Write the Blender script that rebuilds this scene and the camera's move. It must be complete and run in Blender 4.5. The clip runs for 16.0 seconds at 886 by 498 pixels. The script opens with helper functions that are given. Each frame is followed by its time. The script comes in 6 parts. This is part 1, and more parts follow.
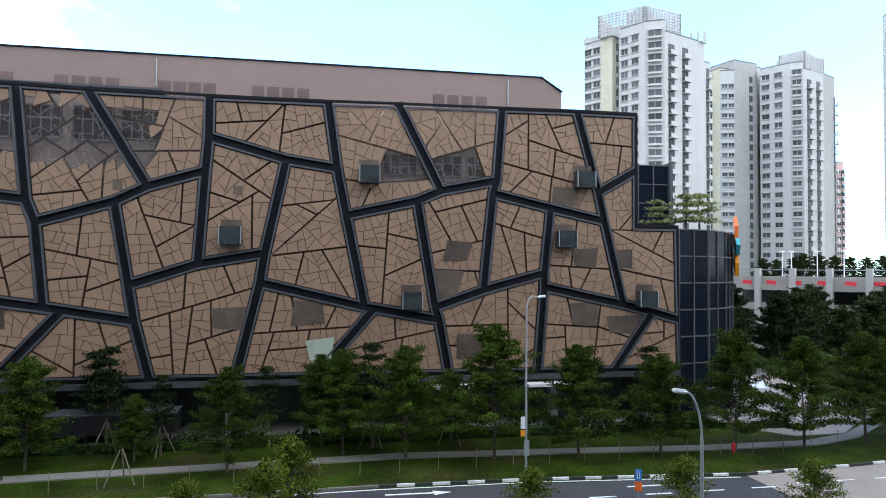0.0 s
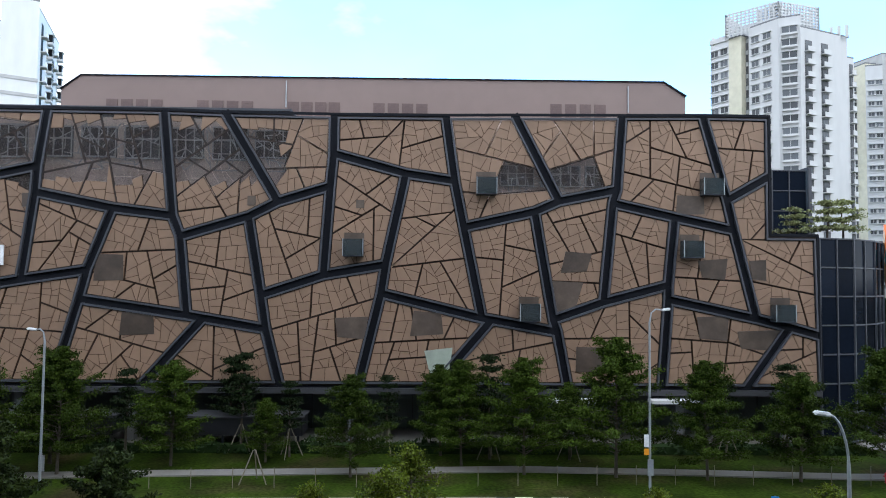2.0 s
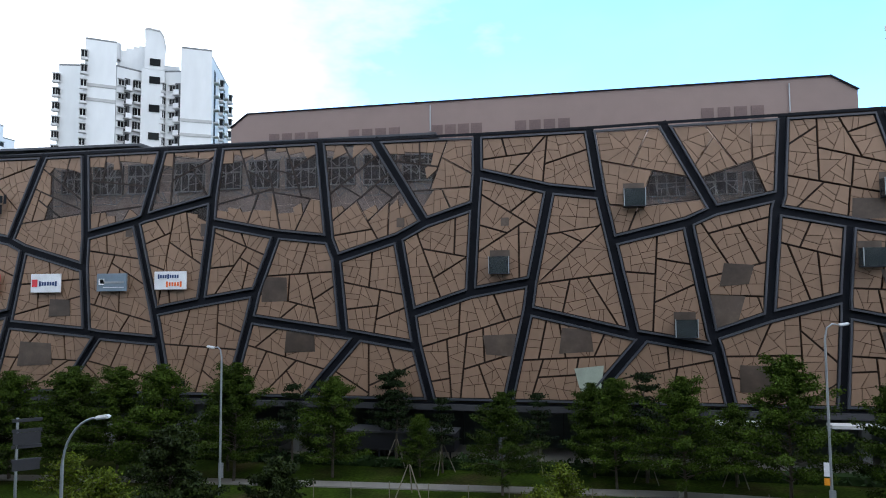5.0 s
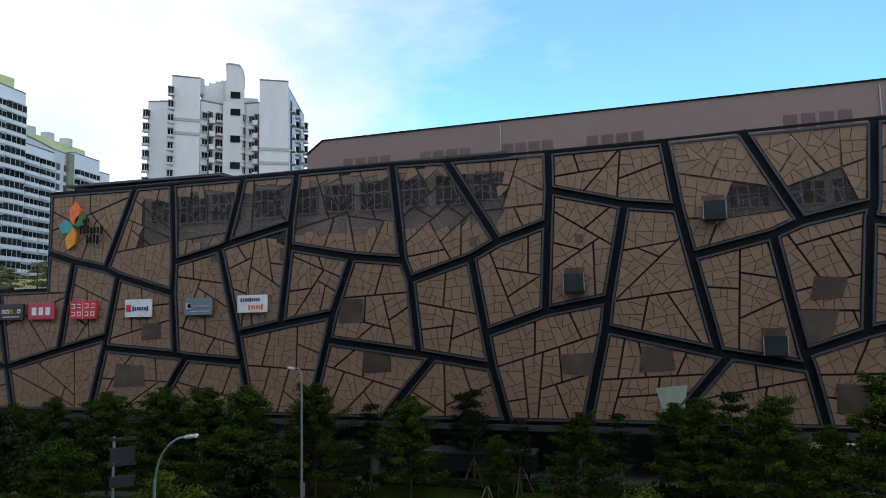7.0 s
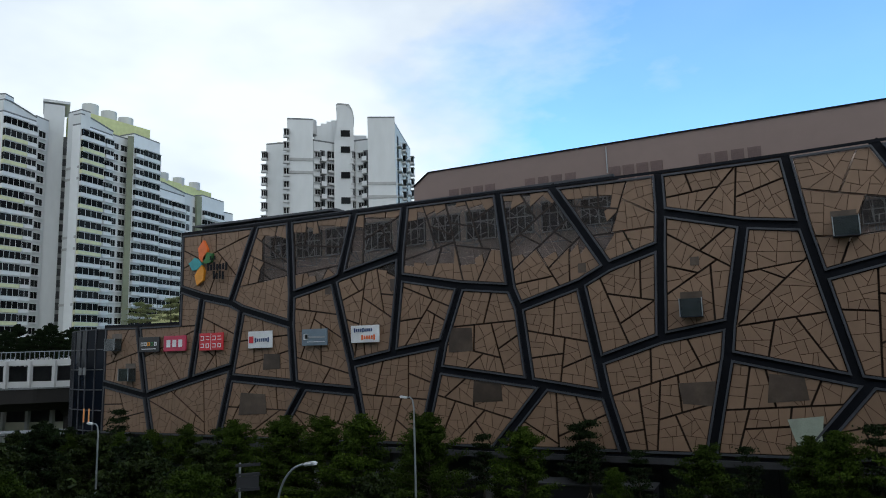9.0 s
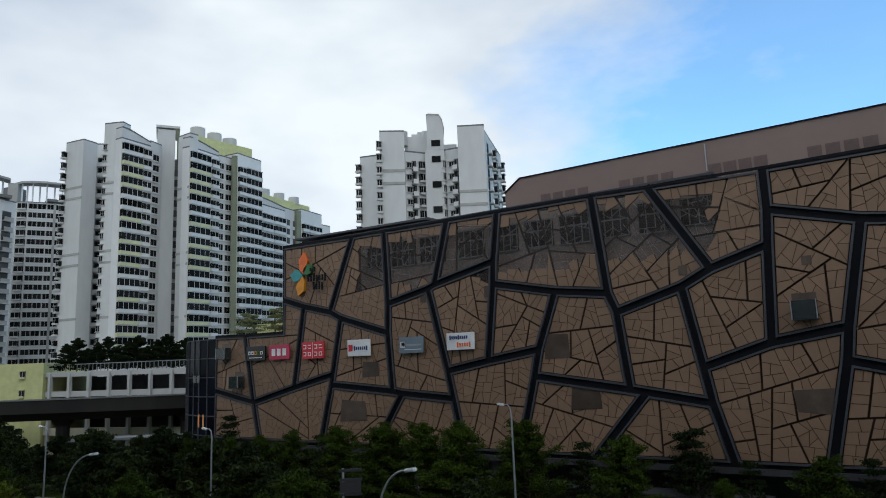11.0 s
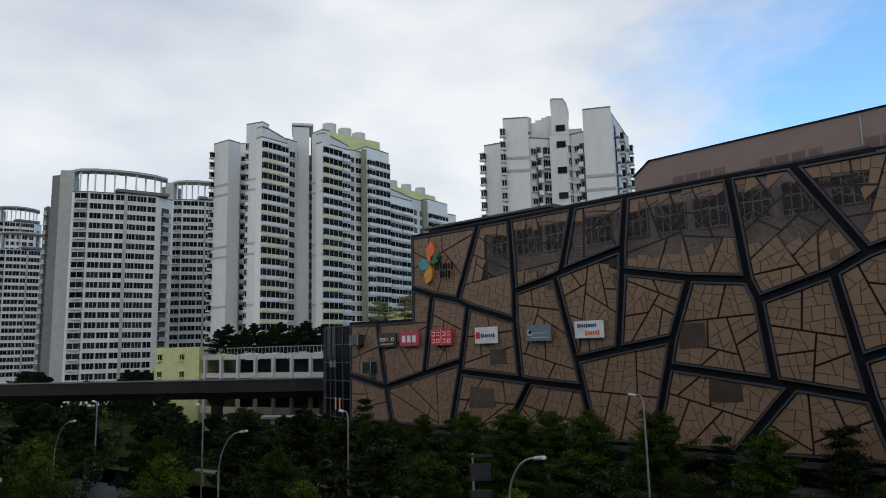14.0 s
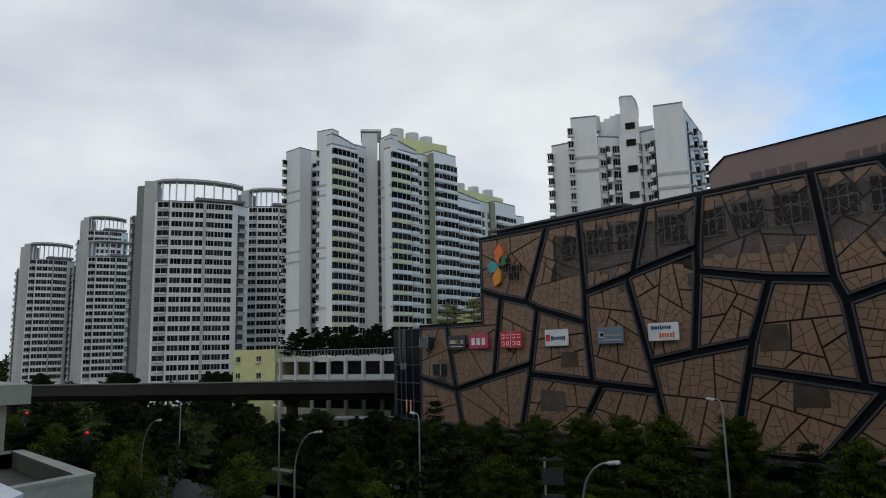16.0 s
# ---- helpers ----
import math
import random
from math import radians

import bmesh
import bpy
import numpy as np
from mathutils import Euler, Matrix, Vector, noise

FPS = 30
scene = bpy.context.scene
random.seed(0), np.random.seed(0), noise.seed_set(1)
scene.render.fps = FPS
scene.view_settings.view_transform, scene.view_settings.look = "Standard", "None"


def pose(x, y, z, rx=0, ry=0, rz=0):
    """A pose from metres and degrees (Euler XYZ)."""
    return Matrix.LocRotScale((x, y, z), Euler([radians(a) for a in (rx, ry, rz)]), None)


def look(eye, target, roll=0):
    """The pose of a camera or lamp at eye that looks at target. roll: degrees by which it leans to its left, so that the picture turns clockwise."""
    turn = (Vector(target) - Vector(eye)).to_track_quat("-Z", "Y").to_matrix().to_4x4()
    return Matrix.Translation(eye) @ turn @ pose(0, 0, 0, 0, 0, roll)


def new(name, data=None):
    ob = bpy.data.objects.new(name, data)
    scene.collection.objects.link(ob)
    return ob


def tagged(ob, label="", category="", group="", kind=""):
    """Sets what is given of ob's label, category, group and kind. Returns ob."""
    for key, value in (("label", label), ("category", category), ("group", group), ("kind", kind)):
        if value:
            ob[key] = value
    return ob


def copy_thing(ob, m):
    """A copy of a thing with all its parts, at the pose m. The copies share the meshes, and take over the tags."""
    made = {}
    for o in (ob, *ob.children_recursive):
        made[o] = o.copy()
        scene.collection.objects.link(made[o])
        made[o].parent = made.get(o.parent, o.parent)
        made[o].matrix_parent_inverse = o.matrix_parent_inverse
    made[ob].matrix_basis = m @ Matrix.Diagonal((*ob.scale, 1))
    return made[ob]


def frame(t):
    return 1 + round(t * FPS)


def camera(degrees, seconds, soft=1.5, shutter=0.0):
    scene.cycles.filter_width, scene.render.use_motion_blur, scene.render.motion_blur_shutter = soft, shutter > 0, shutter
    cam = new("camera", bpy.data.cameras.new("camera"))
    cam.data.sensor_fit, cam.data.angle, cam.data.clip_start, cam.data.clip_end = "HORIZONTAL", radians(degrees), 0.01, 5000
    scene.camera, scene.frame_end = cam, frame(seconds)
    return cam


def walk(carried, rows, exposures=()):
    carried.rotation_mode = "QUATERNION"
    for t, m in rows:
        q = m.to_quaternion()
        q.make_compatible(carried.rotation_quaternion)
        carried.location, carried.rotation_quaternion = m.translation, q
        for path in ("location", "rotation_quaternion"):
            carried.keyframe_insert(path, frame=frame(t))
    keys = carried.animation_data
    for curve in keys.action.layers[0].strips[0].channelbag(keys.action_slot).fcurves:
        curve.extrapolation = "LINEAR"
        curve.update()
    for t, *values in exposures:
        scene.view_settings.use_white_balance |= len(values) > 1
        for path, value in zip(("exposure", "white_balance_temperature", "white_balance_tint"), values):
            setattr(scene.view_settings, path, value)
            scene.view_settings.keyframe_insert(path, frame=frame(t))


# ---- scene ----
cam = camera(65.9, 16.0, soft=1.0)
EYE = 12.0
# seconds, yaw to the left, pitch up, lean to the right; the camera turns on the spot
TURNS = [
    (0.0, 0.00, 1.74, -0.42), (0.5, 2.62, 1.92, -0.62), (1.0, 4.77, 2.29, -0.68),
    (1.5, 7.54, 2.25, -0.71), (2.0, 9.82, 2.61, -0.59), (2.5, 12.06, 3.13, -0.24),
    (3.0, 14.57, 3.13, 0.04), (3.5, 16.58, 3.28, 0.08), (4.0, 18.54, 3.51, 0.24),
    (6.5, 26.50, 5.18, 0.84), (7.0, 28.11, 5.73, 1.20), (7.5, 30.04, 6.36, 1.40),
    (8.0, 32.38, 7.37, 1.85), (8.5, 35.59, 7.68, 2.12), (9.0, 37.07, 8.32, 1.76),
    (9.5, 39.23, 8.52, 1.76), (12.0, 47.91, 9.27, 2.35), (12.5, 49.32, 9.16, 2.37),
    (13.0, 50.69, 9.28, 2.21), (13.5, 53.30, 8.81, 1.96), (14.0, 55.55, 8.48, 1.47),
    (14.5, 57.10, 8.64, 1.62), (15.0, 58.85, 8.77, 1.68), (15.5, 60.39, 8.69, 1.52),
    (16.0, 61.32, 8.83, 1.39),
]
TURN = -11.185
walk(cam,
     [(t, pose(0, 0, EYE, 0, 0, yaw + TURN) @ pose(0, 0, 0, 90 + pitch) @ pose(0, 0, 0, 0, 0, -lean))
      for t, yaw, pitch, lean in TURNS],
     exposures=[(0.0, 0.78, 5800, 8), (2.0, 0.76, 5750, 8), (4.0, 0.66, 5700, 8), (6.5, -0.22, 5680, 7), (7.5, -0.48, 5780, 5), (8.5, -0.52, 5880, 4), (9.5, -0.58, 5950, 4), (12.0, -0.73, 6050, 6), (14.5, -0.80, 6200, 8), (16.0, -0.92, 6200, 8)])


# ---- sky and sun ----
def make_world():
    world = bpy.data.worlds.new("sky")
    world.use_nodes = True
    nt = world.node_tree
    nt.nodes.clear()
    out = nt.nodes.new("ShaderNodeOutputWorld")
    sky = nt.nodes.new("ShaderNodeTexSky")
    sky.sky_type = "NISHITA"
    sky.sun_disc = False
    sky.sun_elevation = radians(46)
    sky.sun_rotation = radians(130)
    sky.air_density, sky.dust_density, sky.ozone_density = 1.0, 0.3, 1.5
    blue = nt.nodes.new("ShaderNodeBackground")
    blue.inputs["Strength"].default_value = SKY_BLUE
    azure = nt.nodes.new("ShaderNodeMix")
    azure.data_type, azure.blend_type = "RGBA", "MULTIPLY"
    azure.inputs[0].default_value = 1.0
    azure.inputs[7].default_value = (0.64, 0.97, 1.12, 1)
    nt.links.new(sky.outputs[0], azure.inputs[6])
    nt.links.new(azure.outputs[2], blue.inputs["Color"])
    co = nt.nodes.new("ShaderNodeTexCoord")
    # the cloud bank fills one half of the sky, with a torn edge
    bank = nt.nodes.new("ShaderNodeVectorMath")
    bank.operation = "DOT_PRODUCT"
    bank.inputs[1].default_value = (-0.954, -0.301, 0.0)
    nt.links.new(co.outputs["Generated"], bank.inputs[0])
    mp = nt.nodes.new("ShaderNodeMapping")
    mp.inputs["Scale"].default_value = (1.0, 1.0, 2.2)
    mp.inputs["Rotation"].default_value = (0.2, 0.35, 0.0)
    nt.links.new(co.outputs["Generated"], mp.inputs[0])
    n1 = nt.nodes.new("ShaderNodeTexNoise")
    n1.inputs["Scale"].default_value, n1.inputs["Detail"].default_value, n1.inputs["Roughness"].default_value = 3.2, 8, 0.55
    nt.links.new(mp.outputs[0], n1.inputs["Vector"])
    mul = nt.nodes.new("ShaderNodeMath")
    mul.operation = "MULTIPLY_ADD"
    mul.inputs[1].default_value, mul.inputs[2].default_value = 0.75, -0.375
    nt.links.new(n1.outputs[0], mul.inputs[0])
    # a second bank, unseen behind the camera, added to turn the light neutral
    rear = nt.nodes.new("ShaderNodeVectorMath")
    rear.operation = "DOT_PRODUCT"
    rear.inputs[1].default_value = (0.60, -0.80, 0.0)
    nt.links.new(co.outputs["Generated"], rear.inputs[0])
    both = nt.nodes.new("ShaderNodeMath")
    both.operation = "MAXIMUM"
    nt.links.new(bank.outputs["Value"], both.inputs[0])
    nt.links.new(rear.outputs["Value"], both.inputs[1])
    add = nt.nodes.new("ShaderNodeMath")
    nt.links.new(both.outputs[0], add.inputs[0])
    nt.links.new(mul.outputs[0], add.inputs[1])
    edge = nt.nodes.new("ShaderNodeMapRange")
    edge.inputs["From Min"].default_value, edge.inputs["From Max"].default_value = -0.10, 0.16
    edge.inputs["To Min"].default_value, edge.inputs["To Max"].default_value = 0.13, 0.97
    nt.links.new(add.outputs[0], edge.inputs["Value"])
    n2 = nt.nodes.new("ShaderNodeTexNoise")
    n2.inputs["Scale"].default_value, n2.inputs["Detail"].default_value = 2.1, 5
    nt.links.new(mp.outputs[0], n2.inputs["Vector"])
    ramp = nt.nodes.new("ShaderNodeValToRGB")
    ramp.color_ramp.elements[0].position, ramp.color_ramp.elements[0].color = 0.30, (0.60, 0.63, 0.71, 1)
    ramp.color_ramp.elements[1].position, ramp.color_ramp.elements[1].color = 0.60, (0.99, 0.98, 0.96, 1)
    nt.links.new(n2.outputs[0], ramp.inputs[0])
    cloud = nt.nodes.new("ShaderNodeBackground")
    cloud.inputs["Strength"].default_value = SKY_CLOUD
    nt.links.new(ramp.outputs[0], cloud.inputs["Color"])
    mix = nt.nodes.new("ShaderNodeMixShader")
    nt.links.new(edge.outputs[0], mix.inputs[0])
    nt.links.new(blue.outputs[0], mix.inputs[1])
    nt.links.new(cloud.outputs[0], mix.inputs[2])
    nt.links.new(mix.outputs[0], out.inputs[0])
    scene.world = world


SKY_BLUE, SKY_CLOUD = 0.37, 1.6
make_world()
sun = new("sun", bpy.data.lights.new("sun", "SUN"))
sun.data.energy, sun.data.angle, sun.data.color = 0.4, radians(25), (1.0, 0.92, 0.80)
sun.matrix_world = look((40, -34, 55), (0, 0, 0))


# ---- materials ----
def mat(name, color, rough=0.7, metal=0.0, scale=1.0, vary=0.15, fine=0.08, bump=0.0, rnd=0.0, island=0.0, spec=0.5, stretch=(1, 1, 1), second=None):
    """A painted or mineral surface: broad stains and fine grain over one base colour, in metres."""
    m = bpy.data.materials.new(name)
    m.use_nodes = True
    nt = m.node_tree
    b = nt.nodes["Principled BSDF"]
    b.inputs["Roughness"].default_value, b.inputs["Metallic"].default_value = rough, metal
    b.inputs["Specular IOR Level"].default_value = spec
    co = nt.nodes.new("ShaderNodeTexCoord")
    mp = nt.nodes.new("ShaderNodeMapping")
    mp.inputs["Scale"].default_value = stretch
    nt.links.new(co.outputs["Object"], mp.inputs[0])
    n1, n2 = nt.nodes.new("ShaderNodeTexNoise"), nt.nodes.new("ShaderNodeTexNoise")
    n1.inputs["Scale"].default_value, n1.inputs["Detail"].default_value = scale, 4
    n2.inputs["Scale"].default_value, n2.inputs["Detail"].default_value = scale * 14, 3
    value = None
    for n, amount in ((n1, vary), (n2, fine)):
        nt.links.new(mp.outputs[0], n.inputs["Vector"])
        r = nt.nodes.new("ShaderNodeMapRange")
        r.inputs["From Min"].default_value, r.inputs["From Max"].default_value = 0.3, 0.7
        r.inputs["To Min"].default_value, r.inputs["To Max"].default_value = 1 - amount, 1 + amount
        nt.links.new(n.outputs[0], r.inputs["Value"])
        if value is None:
            value = r.outputs[0]
        else:
            k = nt.nodes.new("ShaderNodeMath")
            k.operation = "MULTIPLY"
            nt.links.new(value, k.inputs[0])
            nt.links.new(r.outputs[0], k.inputs[1])
            value = k.outputs[0]
    for amount, node, socket in ((rnd, "ShaderNodeObjectInfo", "Random"), (island, "ShaderNodeNewGeometry", "Random Per Island")):
        if amount:
            i = nt.nodes.new(node)
            r = nt.nodes.new("ShaderNodeMapRange")
            r.inputs["To Min"].default_value, r.inputs["To Max"].default_value = 1 - amount, 1 + amount
            nt.links.new(i.outputs[socket], r.inputs["Value"])
            k = nt.nodes.new("ShaderNodeMath")
            k.operation = "MULTIPLY"
            nt.links.new(value, k.inputs[0])
            nt.links.new(r.outputs[0], k.inputs[1])
            value = k.outputs[0]
    s = nt.nodes.new("ShaderNodeVectorMath")
    s.operation = "SCALE"
    s.inputs[0].default_value = color
    if second:
        n3 = nt.nodes.new("ShaderNodeTexNoise")
        n3.inputs["Scale"].default_value, n3.inputs["Detail"].default_value = second[1], 5
        nt.links.new(co.outputs["Object"], n3.inputs["Vector"])
        p = nt.nodes.new("ShaderNodeMapRange")
        p.inputs["From Min"].default_value, p.inputs["From Max"].default_value = 0.48, 0.68
        nt.links.new(n3.outputs[0], p.inputs["Value"])
        k = nt.nodes.new("ShaderNodeMix")
        k.data_type = "RGBA"
        k.inputs[6].default_value, k.inputs[7].default_value = (*color, 1), (*second[0], 1)
        nt.links.new(p.outputs[0], k.inputs[0])
        nt.links.new(k.outputs[2], s.inputs[0])
    nt.links.new(value, s.inputs["Scale"])
    nt.links.new(s.outputs[0], b.inputs["Base Color"])
    if bump:
        u = nt.nodes.new("ShaderNodeBump")
        u.inputs["Strength"].default_value, u.inputs["Distance"].default_value = bump, 0.03
        nt.links.new(n2.outputs[0], u.inputs["Height"])
        nt.links.new(u.outputs[0], b.inputs["Normal"])
    return m


def glass_mat(name, color, see, rough=0.05, mirror=0.0):
    """Tinted facade glass: part clear, part dark mirror."""
    m = bpy.data.materials.new(name)
    m.use_nodes = True
    nt = m.node_tree
    b = nt.nodes["Principled BSDF"]
    b.inputs["Base Color"].default_value, b.inputs["Roughness"].default_value = (*color, 1), rough
    b.inputs["Specular IOR Level"].default_value = 0.6
    t = nt.nodes.new("ShaderNodeBsdfTransparent")
    t.inputs["Color"].default_value = (0.86, 0.86, 0.88, 1)
    x = nt.nodes.new("ShaderNodeMixShader")
    x.inputs[0].default_value = see
    nt.links.new(b.outputs[0], x.inputs[1])
    nt.links.new(t.outputs[0], x.inputs[2])
    if mirror:
        g = nt.nodes.new("ShaderNodeBsdfGlossy")
        g.inputs["Color"].default_value, g.inputs["Roughness"].default_value = (0.84, 0.79, 0.76, 1), 0.02
        y = nt.nodes.new("ShaderNodeMixShader")
        y.inputs[0].default_value = mirror
        nt.links.new(x.outputs[0], y.inputs[1])
        nt.links.new(g.outputs[0], y.inputs[2])
        x = y
    nt.links.new(x.outputs[0], nt.nodes["Material Output"].inputs[0])
    return m


def light_mat(name, color, power):
    m = bpy.data.materials.new(name)
    m.use_nodes = True
    b = m.node_tree.nodes["Principled BSDF"]
    b.inputs["Base Color"].default_value = (*color, 1)
    b.inputs["Emission Color"].default_value, b.inputs["Emission Strength"].default_value = (*color, 1), power
    return m


TAN = mat("tan_cladding", (0.245, 0.156, 0.100), 0.6, scale=0.12, vary=0.06, fine=0.05, bump=0.05, rnd=0.07, island=0.07)
BROWN_JOINT = mat("brown_joint", (0.092, 0.046, 0.022), 0.8)
DARK_JOINT = mat("dark_joint", (0.024, 0.014, 0.010), 0.8)
BLACK = mat("black_steel", (0.008, 0.009, 0.013), 0.7, scale=0.3, vary=0.3, spec=0.15)
STEEL_DARK = mat("dark_steel", (0.028, 0.031, 0.040), 0.6, scale=0.4, vary=0.2, spec=0.2)
LIP = mat("blue_grey_steel", (0.052, 0.055, 0.066), 0.55, 0.0, scale=0.4, vary=0.2)
MESH_DARK = mat("smoked_panel", (0.074, 0.055, 0.043), 0.35, scale=0.5, vary=0.3, rnd=0.2, second=((0.105, 0.078, 0.058), 0.7))
SOFFIT_DARK = mat("soffit_black", (0.035, 0.035, 0.04), 0.7)
GREEN_BOARD = mat("pale_green_board", (0.33, 0.37, 0.30), 0.6)
BAND_GLASS = glass_mat("smoked_band_glass", (0.115, 0.092, 0.080), 0.82, 0.15, 0.04)
INNER_WALL = mat("inner_wall_paint", (0.66, 0.52, 0.43), 0.8, scale=0.4, vary=0.2)
BOX_GLASS = glass_mat("green_box_glass", (0.040, 0.051, 0.054), 0.35, 0.06)
DRUM_GLASS = mat("dark_curtain_glass", (0.007, 0.010, 0.017), 0.12, scale=0.2, rnd=0.5, spec=0.03)
ROOF_BROWN = mat("mauve_brown_cladding", (0.205, 0.150, 0.132), 0.6, scale=0.06, vary=0.07, fine=0.03)
ROOF_DARK = mat("dark_brown_louvre", (0.125, 0.083, 0.075), 0.6, rnd=0.1)
CONDO_WHITE = mat("bright_white_wall_paint", (0.76, 0.765, 0.77), 0.75, scale=0.05, vary=0.05, fine=0.03)
WHITE = mat("white_wall_paint", (0.53, 0.53, 0.525), 0.75, scale=0.05, vary=0.06, fine=0.04, stretch=(1, 1, 0.3))
BLUEWHITE = mat("cool_white_wall_paint", (0.65, 0.66, 0.66), 0.75, scale=0.05, vary=0.08, fine=0.04, stretch=(1, 1, 0.3))
CREAM = mat("cream_wall_paint", (0.58, 0.55, 0.43), 0.75, scale=0.06, vary=0.06)
PALE_GREEN = mat("lime_wall_paint", (0.59, 0.60, 0.29), 0.75, scale=0.08, vary=0.08)
OLIVE = mat("olive_wall_paint", (0.22, 0.24, 0.17), 0.75, scale=0.08)
GREY_PAINT = mat("grey_wall_paint", (0.40, 0.40, 0.39), 0.75, scale=0.05, vary=0.08)
DARK_GREY = mat("dark_grey_wall_paint", (0.17, 0.175, 0.18), 0.75, scale=0.06, vary=0.08)
LIME_CREAM = mat("lime_cream_wall_paint", (0.68, 0.68, 0.42), 0.75, scale=0.08, vary=0.08)
PINK = mat("pink_wall_paint", (0.66, 0.46, 0.42), 0.75)
PANE = mat("window_pane", (0.016, 0.017, 0.018), 0.45, scale=0.4, rnd=0.7, spec=0.02)
PANE_LIGHT = mat("curtained_window_pane", (0.075, 0.082, 0.09), 0.3, scale=0.4, rnd=0.6, spec=0.3)
# cream darkened in the colour so the unseen slab mirrors as shaded
HOME_WALL = mat("shaded_cream_wall", (0.36, 0.33, 0.28), 0.8, scale=0.05)
# dark paint that stands in for shade inside balconies, landings and garage decks
SHADE_IN = mat("painted_recess_shade", (0.085, 0.087, 0.09), 0.7, rnd=0.4)
CONCRETE = mat("concrete", (0.30, 0.29, 0.27), 0.85, scale=0.3, vary=0.16, bump=0.15)
# weathered brown-black, with the viaduct's missing shade put into the colour too
DARK_CONCRETE = mat("darkened_weathered_concrete", (0.016, 0.014, 0.013), 0.85, scale=0.25, vary=0.3, bump=0.15, stretch=(1, 1, 0.25))
PATH = mat("path_concrete", (0.18, 0.168, 0.148), 0.85, scale=0.5, vary=0.12, bump=0.1)
ASPHALT = mat("asphalt", (0.034, 0.034, 0.037), 0.85, scale=0.35, vary=0.2, fine=0.2, bump=0.2)
PALE_ROAD = mat("pale_concrete_road", (0.25, 0.215, 0.185), 0.85, scale=0.3, vary=0.14, bump=0.1)
GRASS = mat("grass", (0.022, 0.037, 0.003), 0.95, scale=0.35, vary=0.5, fine=0.45, bump=0.7, spec=0.06, second=((0.036, 0.031, 0.011), 0.22))
HEDGE = mat("hedge_leaf", (0.018, 0.034, 0.009), 0.75, island=0.5, spec=0.12)
LEAF = mat("leaf", (0.033, 0.054, 0.004), 0.75, scale=0.6, vary=0.35, island=0.40, rnd=0.2, spec=0.12)
LEAF_LIGHT = mat("young_leaf", (0.076, 0.100, 0.005), 0.7, scale=0.6, vary=0.3, island=0.45, spec=0.15)
LEAF_DARK = mat("dark_leaf", (0.011, 0.020, 0.005), 0.7, scale=0.6, vary=0.3, island=0.55, spec=0.12)
LEAF_MID = mat("broad_leaf", (0.022, 0.033, 0.006), 0.7, scale=0.6, vary=0.35, island=0.55, spec=0.15)
LEAF_PALE = mat("pale_leaf", (0.20, 0.22, 0.08), 0.6, island=0.35)
BARK = mat("bark", (0.075, 0.060, 0.045), 0.9, scale=3, vary=0.3, bump=0.4)
STAKE = mat("grey_timber", (0.17, 0.145, 0.11), 0.85)
GALV = mat("galvanised_steel", (0.36, 0.38, 0.40), 0.45, 0.5, scale=0.8)
LAMP_WHITE = mat("lamp_white", (0.78, 0.79, 0.80), 0.35)
ROAD_WHITE = mat("road_paint", (0.70, 0.70, 0.68), 0.7, scale=2, vary=0.2)
KERB_BLACK = mat("kerb_black", (0.03, 0.03, 0.03), 0.8)
SIGN_WHITE = mat("sign_white", (0.75, 0.76, 0.78), 0.4)
INNER_GLASS = mat("dark_blue_glass", (0.010, 0.012, 0.020), 0.3, rnd=0.4, spec=0.1)
SIGN_BLACK = mat("sign_black", (0.012, 0.012, 0.016), 0.4)
SIGN_RED = mat("sign_red", (0.62, 0.030, 0.045), 0.4)
SIGN_MAGENTA = mat("sign_magenta_red", (0.50, 0.035, 0.090), 0.4)
SIGN_GREY = mat("sign_blue_grey", (0.17, 0.22, 0.27), 0.4)
SIGN_NAVY = mat("sign_navy", (0.02, 0.05, 0.16), 0.4)
ORANGE = mat("sign_orange", (0.80, 0.16, 0.025), 0.4)
AMBER = mat("sign_amber", (0.75, 0.30, 0.015), 0.4)
TEAL = mat("sign_teal", (0.05, 0.33, 0.36), 0.4)
LEAF_SIGN = mat("sign_green", (0.03, 0.16, 0.035), 0.4)
BANNER_RED = mat("red_banner", (0.72, 0.04, 0.06), 0.6)
BLUE_SIGN = mat("road_sign_blue", (0.02, 0.20, 0.55), 0.4)
CAR_WHITE = mat("car_paint_silver", (0.55, 0.56, 0.58), 0.25, 0.2)
RUBBER = mat("rubber", (0.012, 0.012, 0.012), 0.8)
WARM_LAMP = light_mat("warm_lamp", (0.8, 0.35, 0.12), 0.15)
RED_LAMP = light_mat("red_signal", (1.0, 0.03, 0.02), 1.2)


# ---- mesh helpers ----
def box(bm, x0, x1, y0, y1, z0, z1, slot=0):
    v = [bm.verts.new(p) for p in ((x0, y0, z0), (x1, y0, z0), (x1, y1, z0), (x0, y1, z0), (x0, y0, z1), (x1, y0, z1), (x1, y1, z1), (x0, y1, z1))]
    for q in ((0, 3, 2, 1), (4, 5, 6, 7), (0, 1, 5, 4), (1, 2, 6, 5), (2, 3, 7, 6), (3, 0, 4, 7)):
        bm.faces.new([v[i] for i in q]).material_index = slot


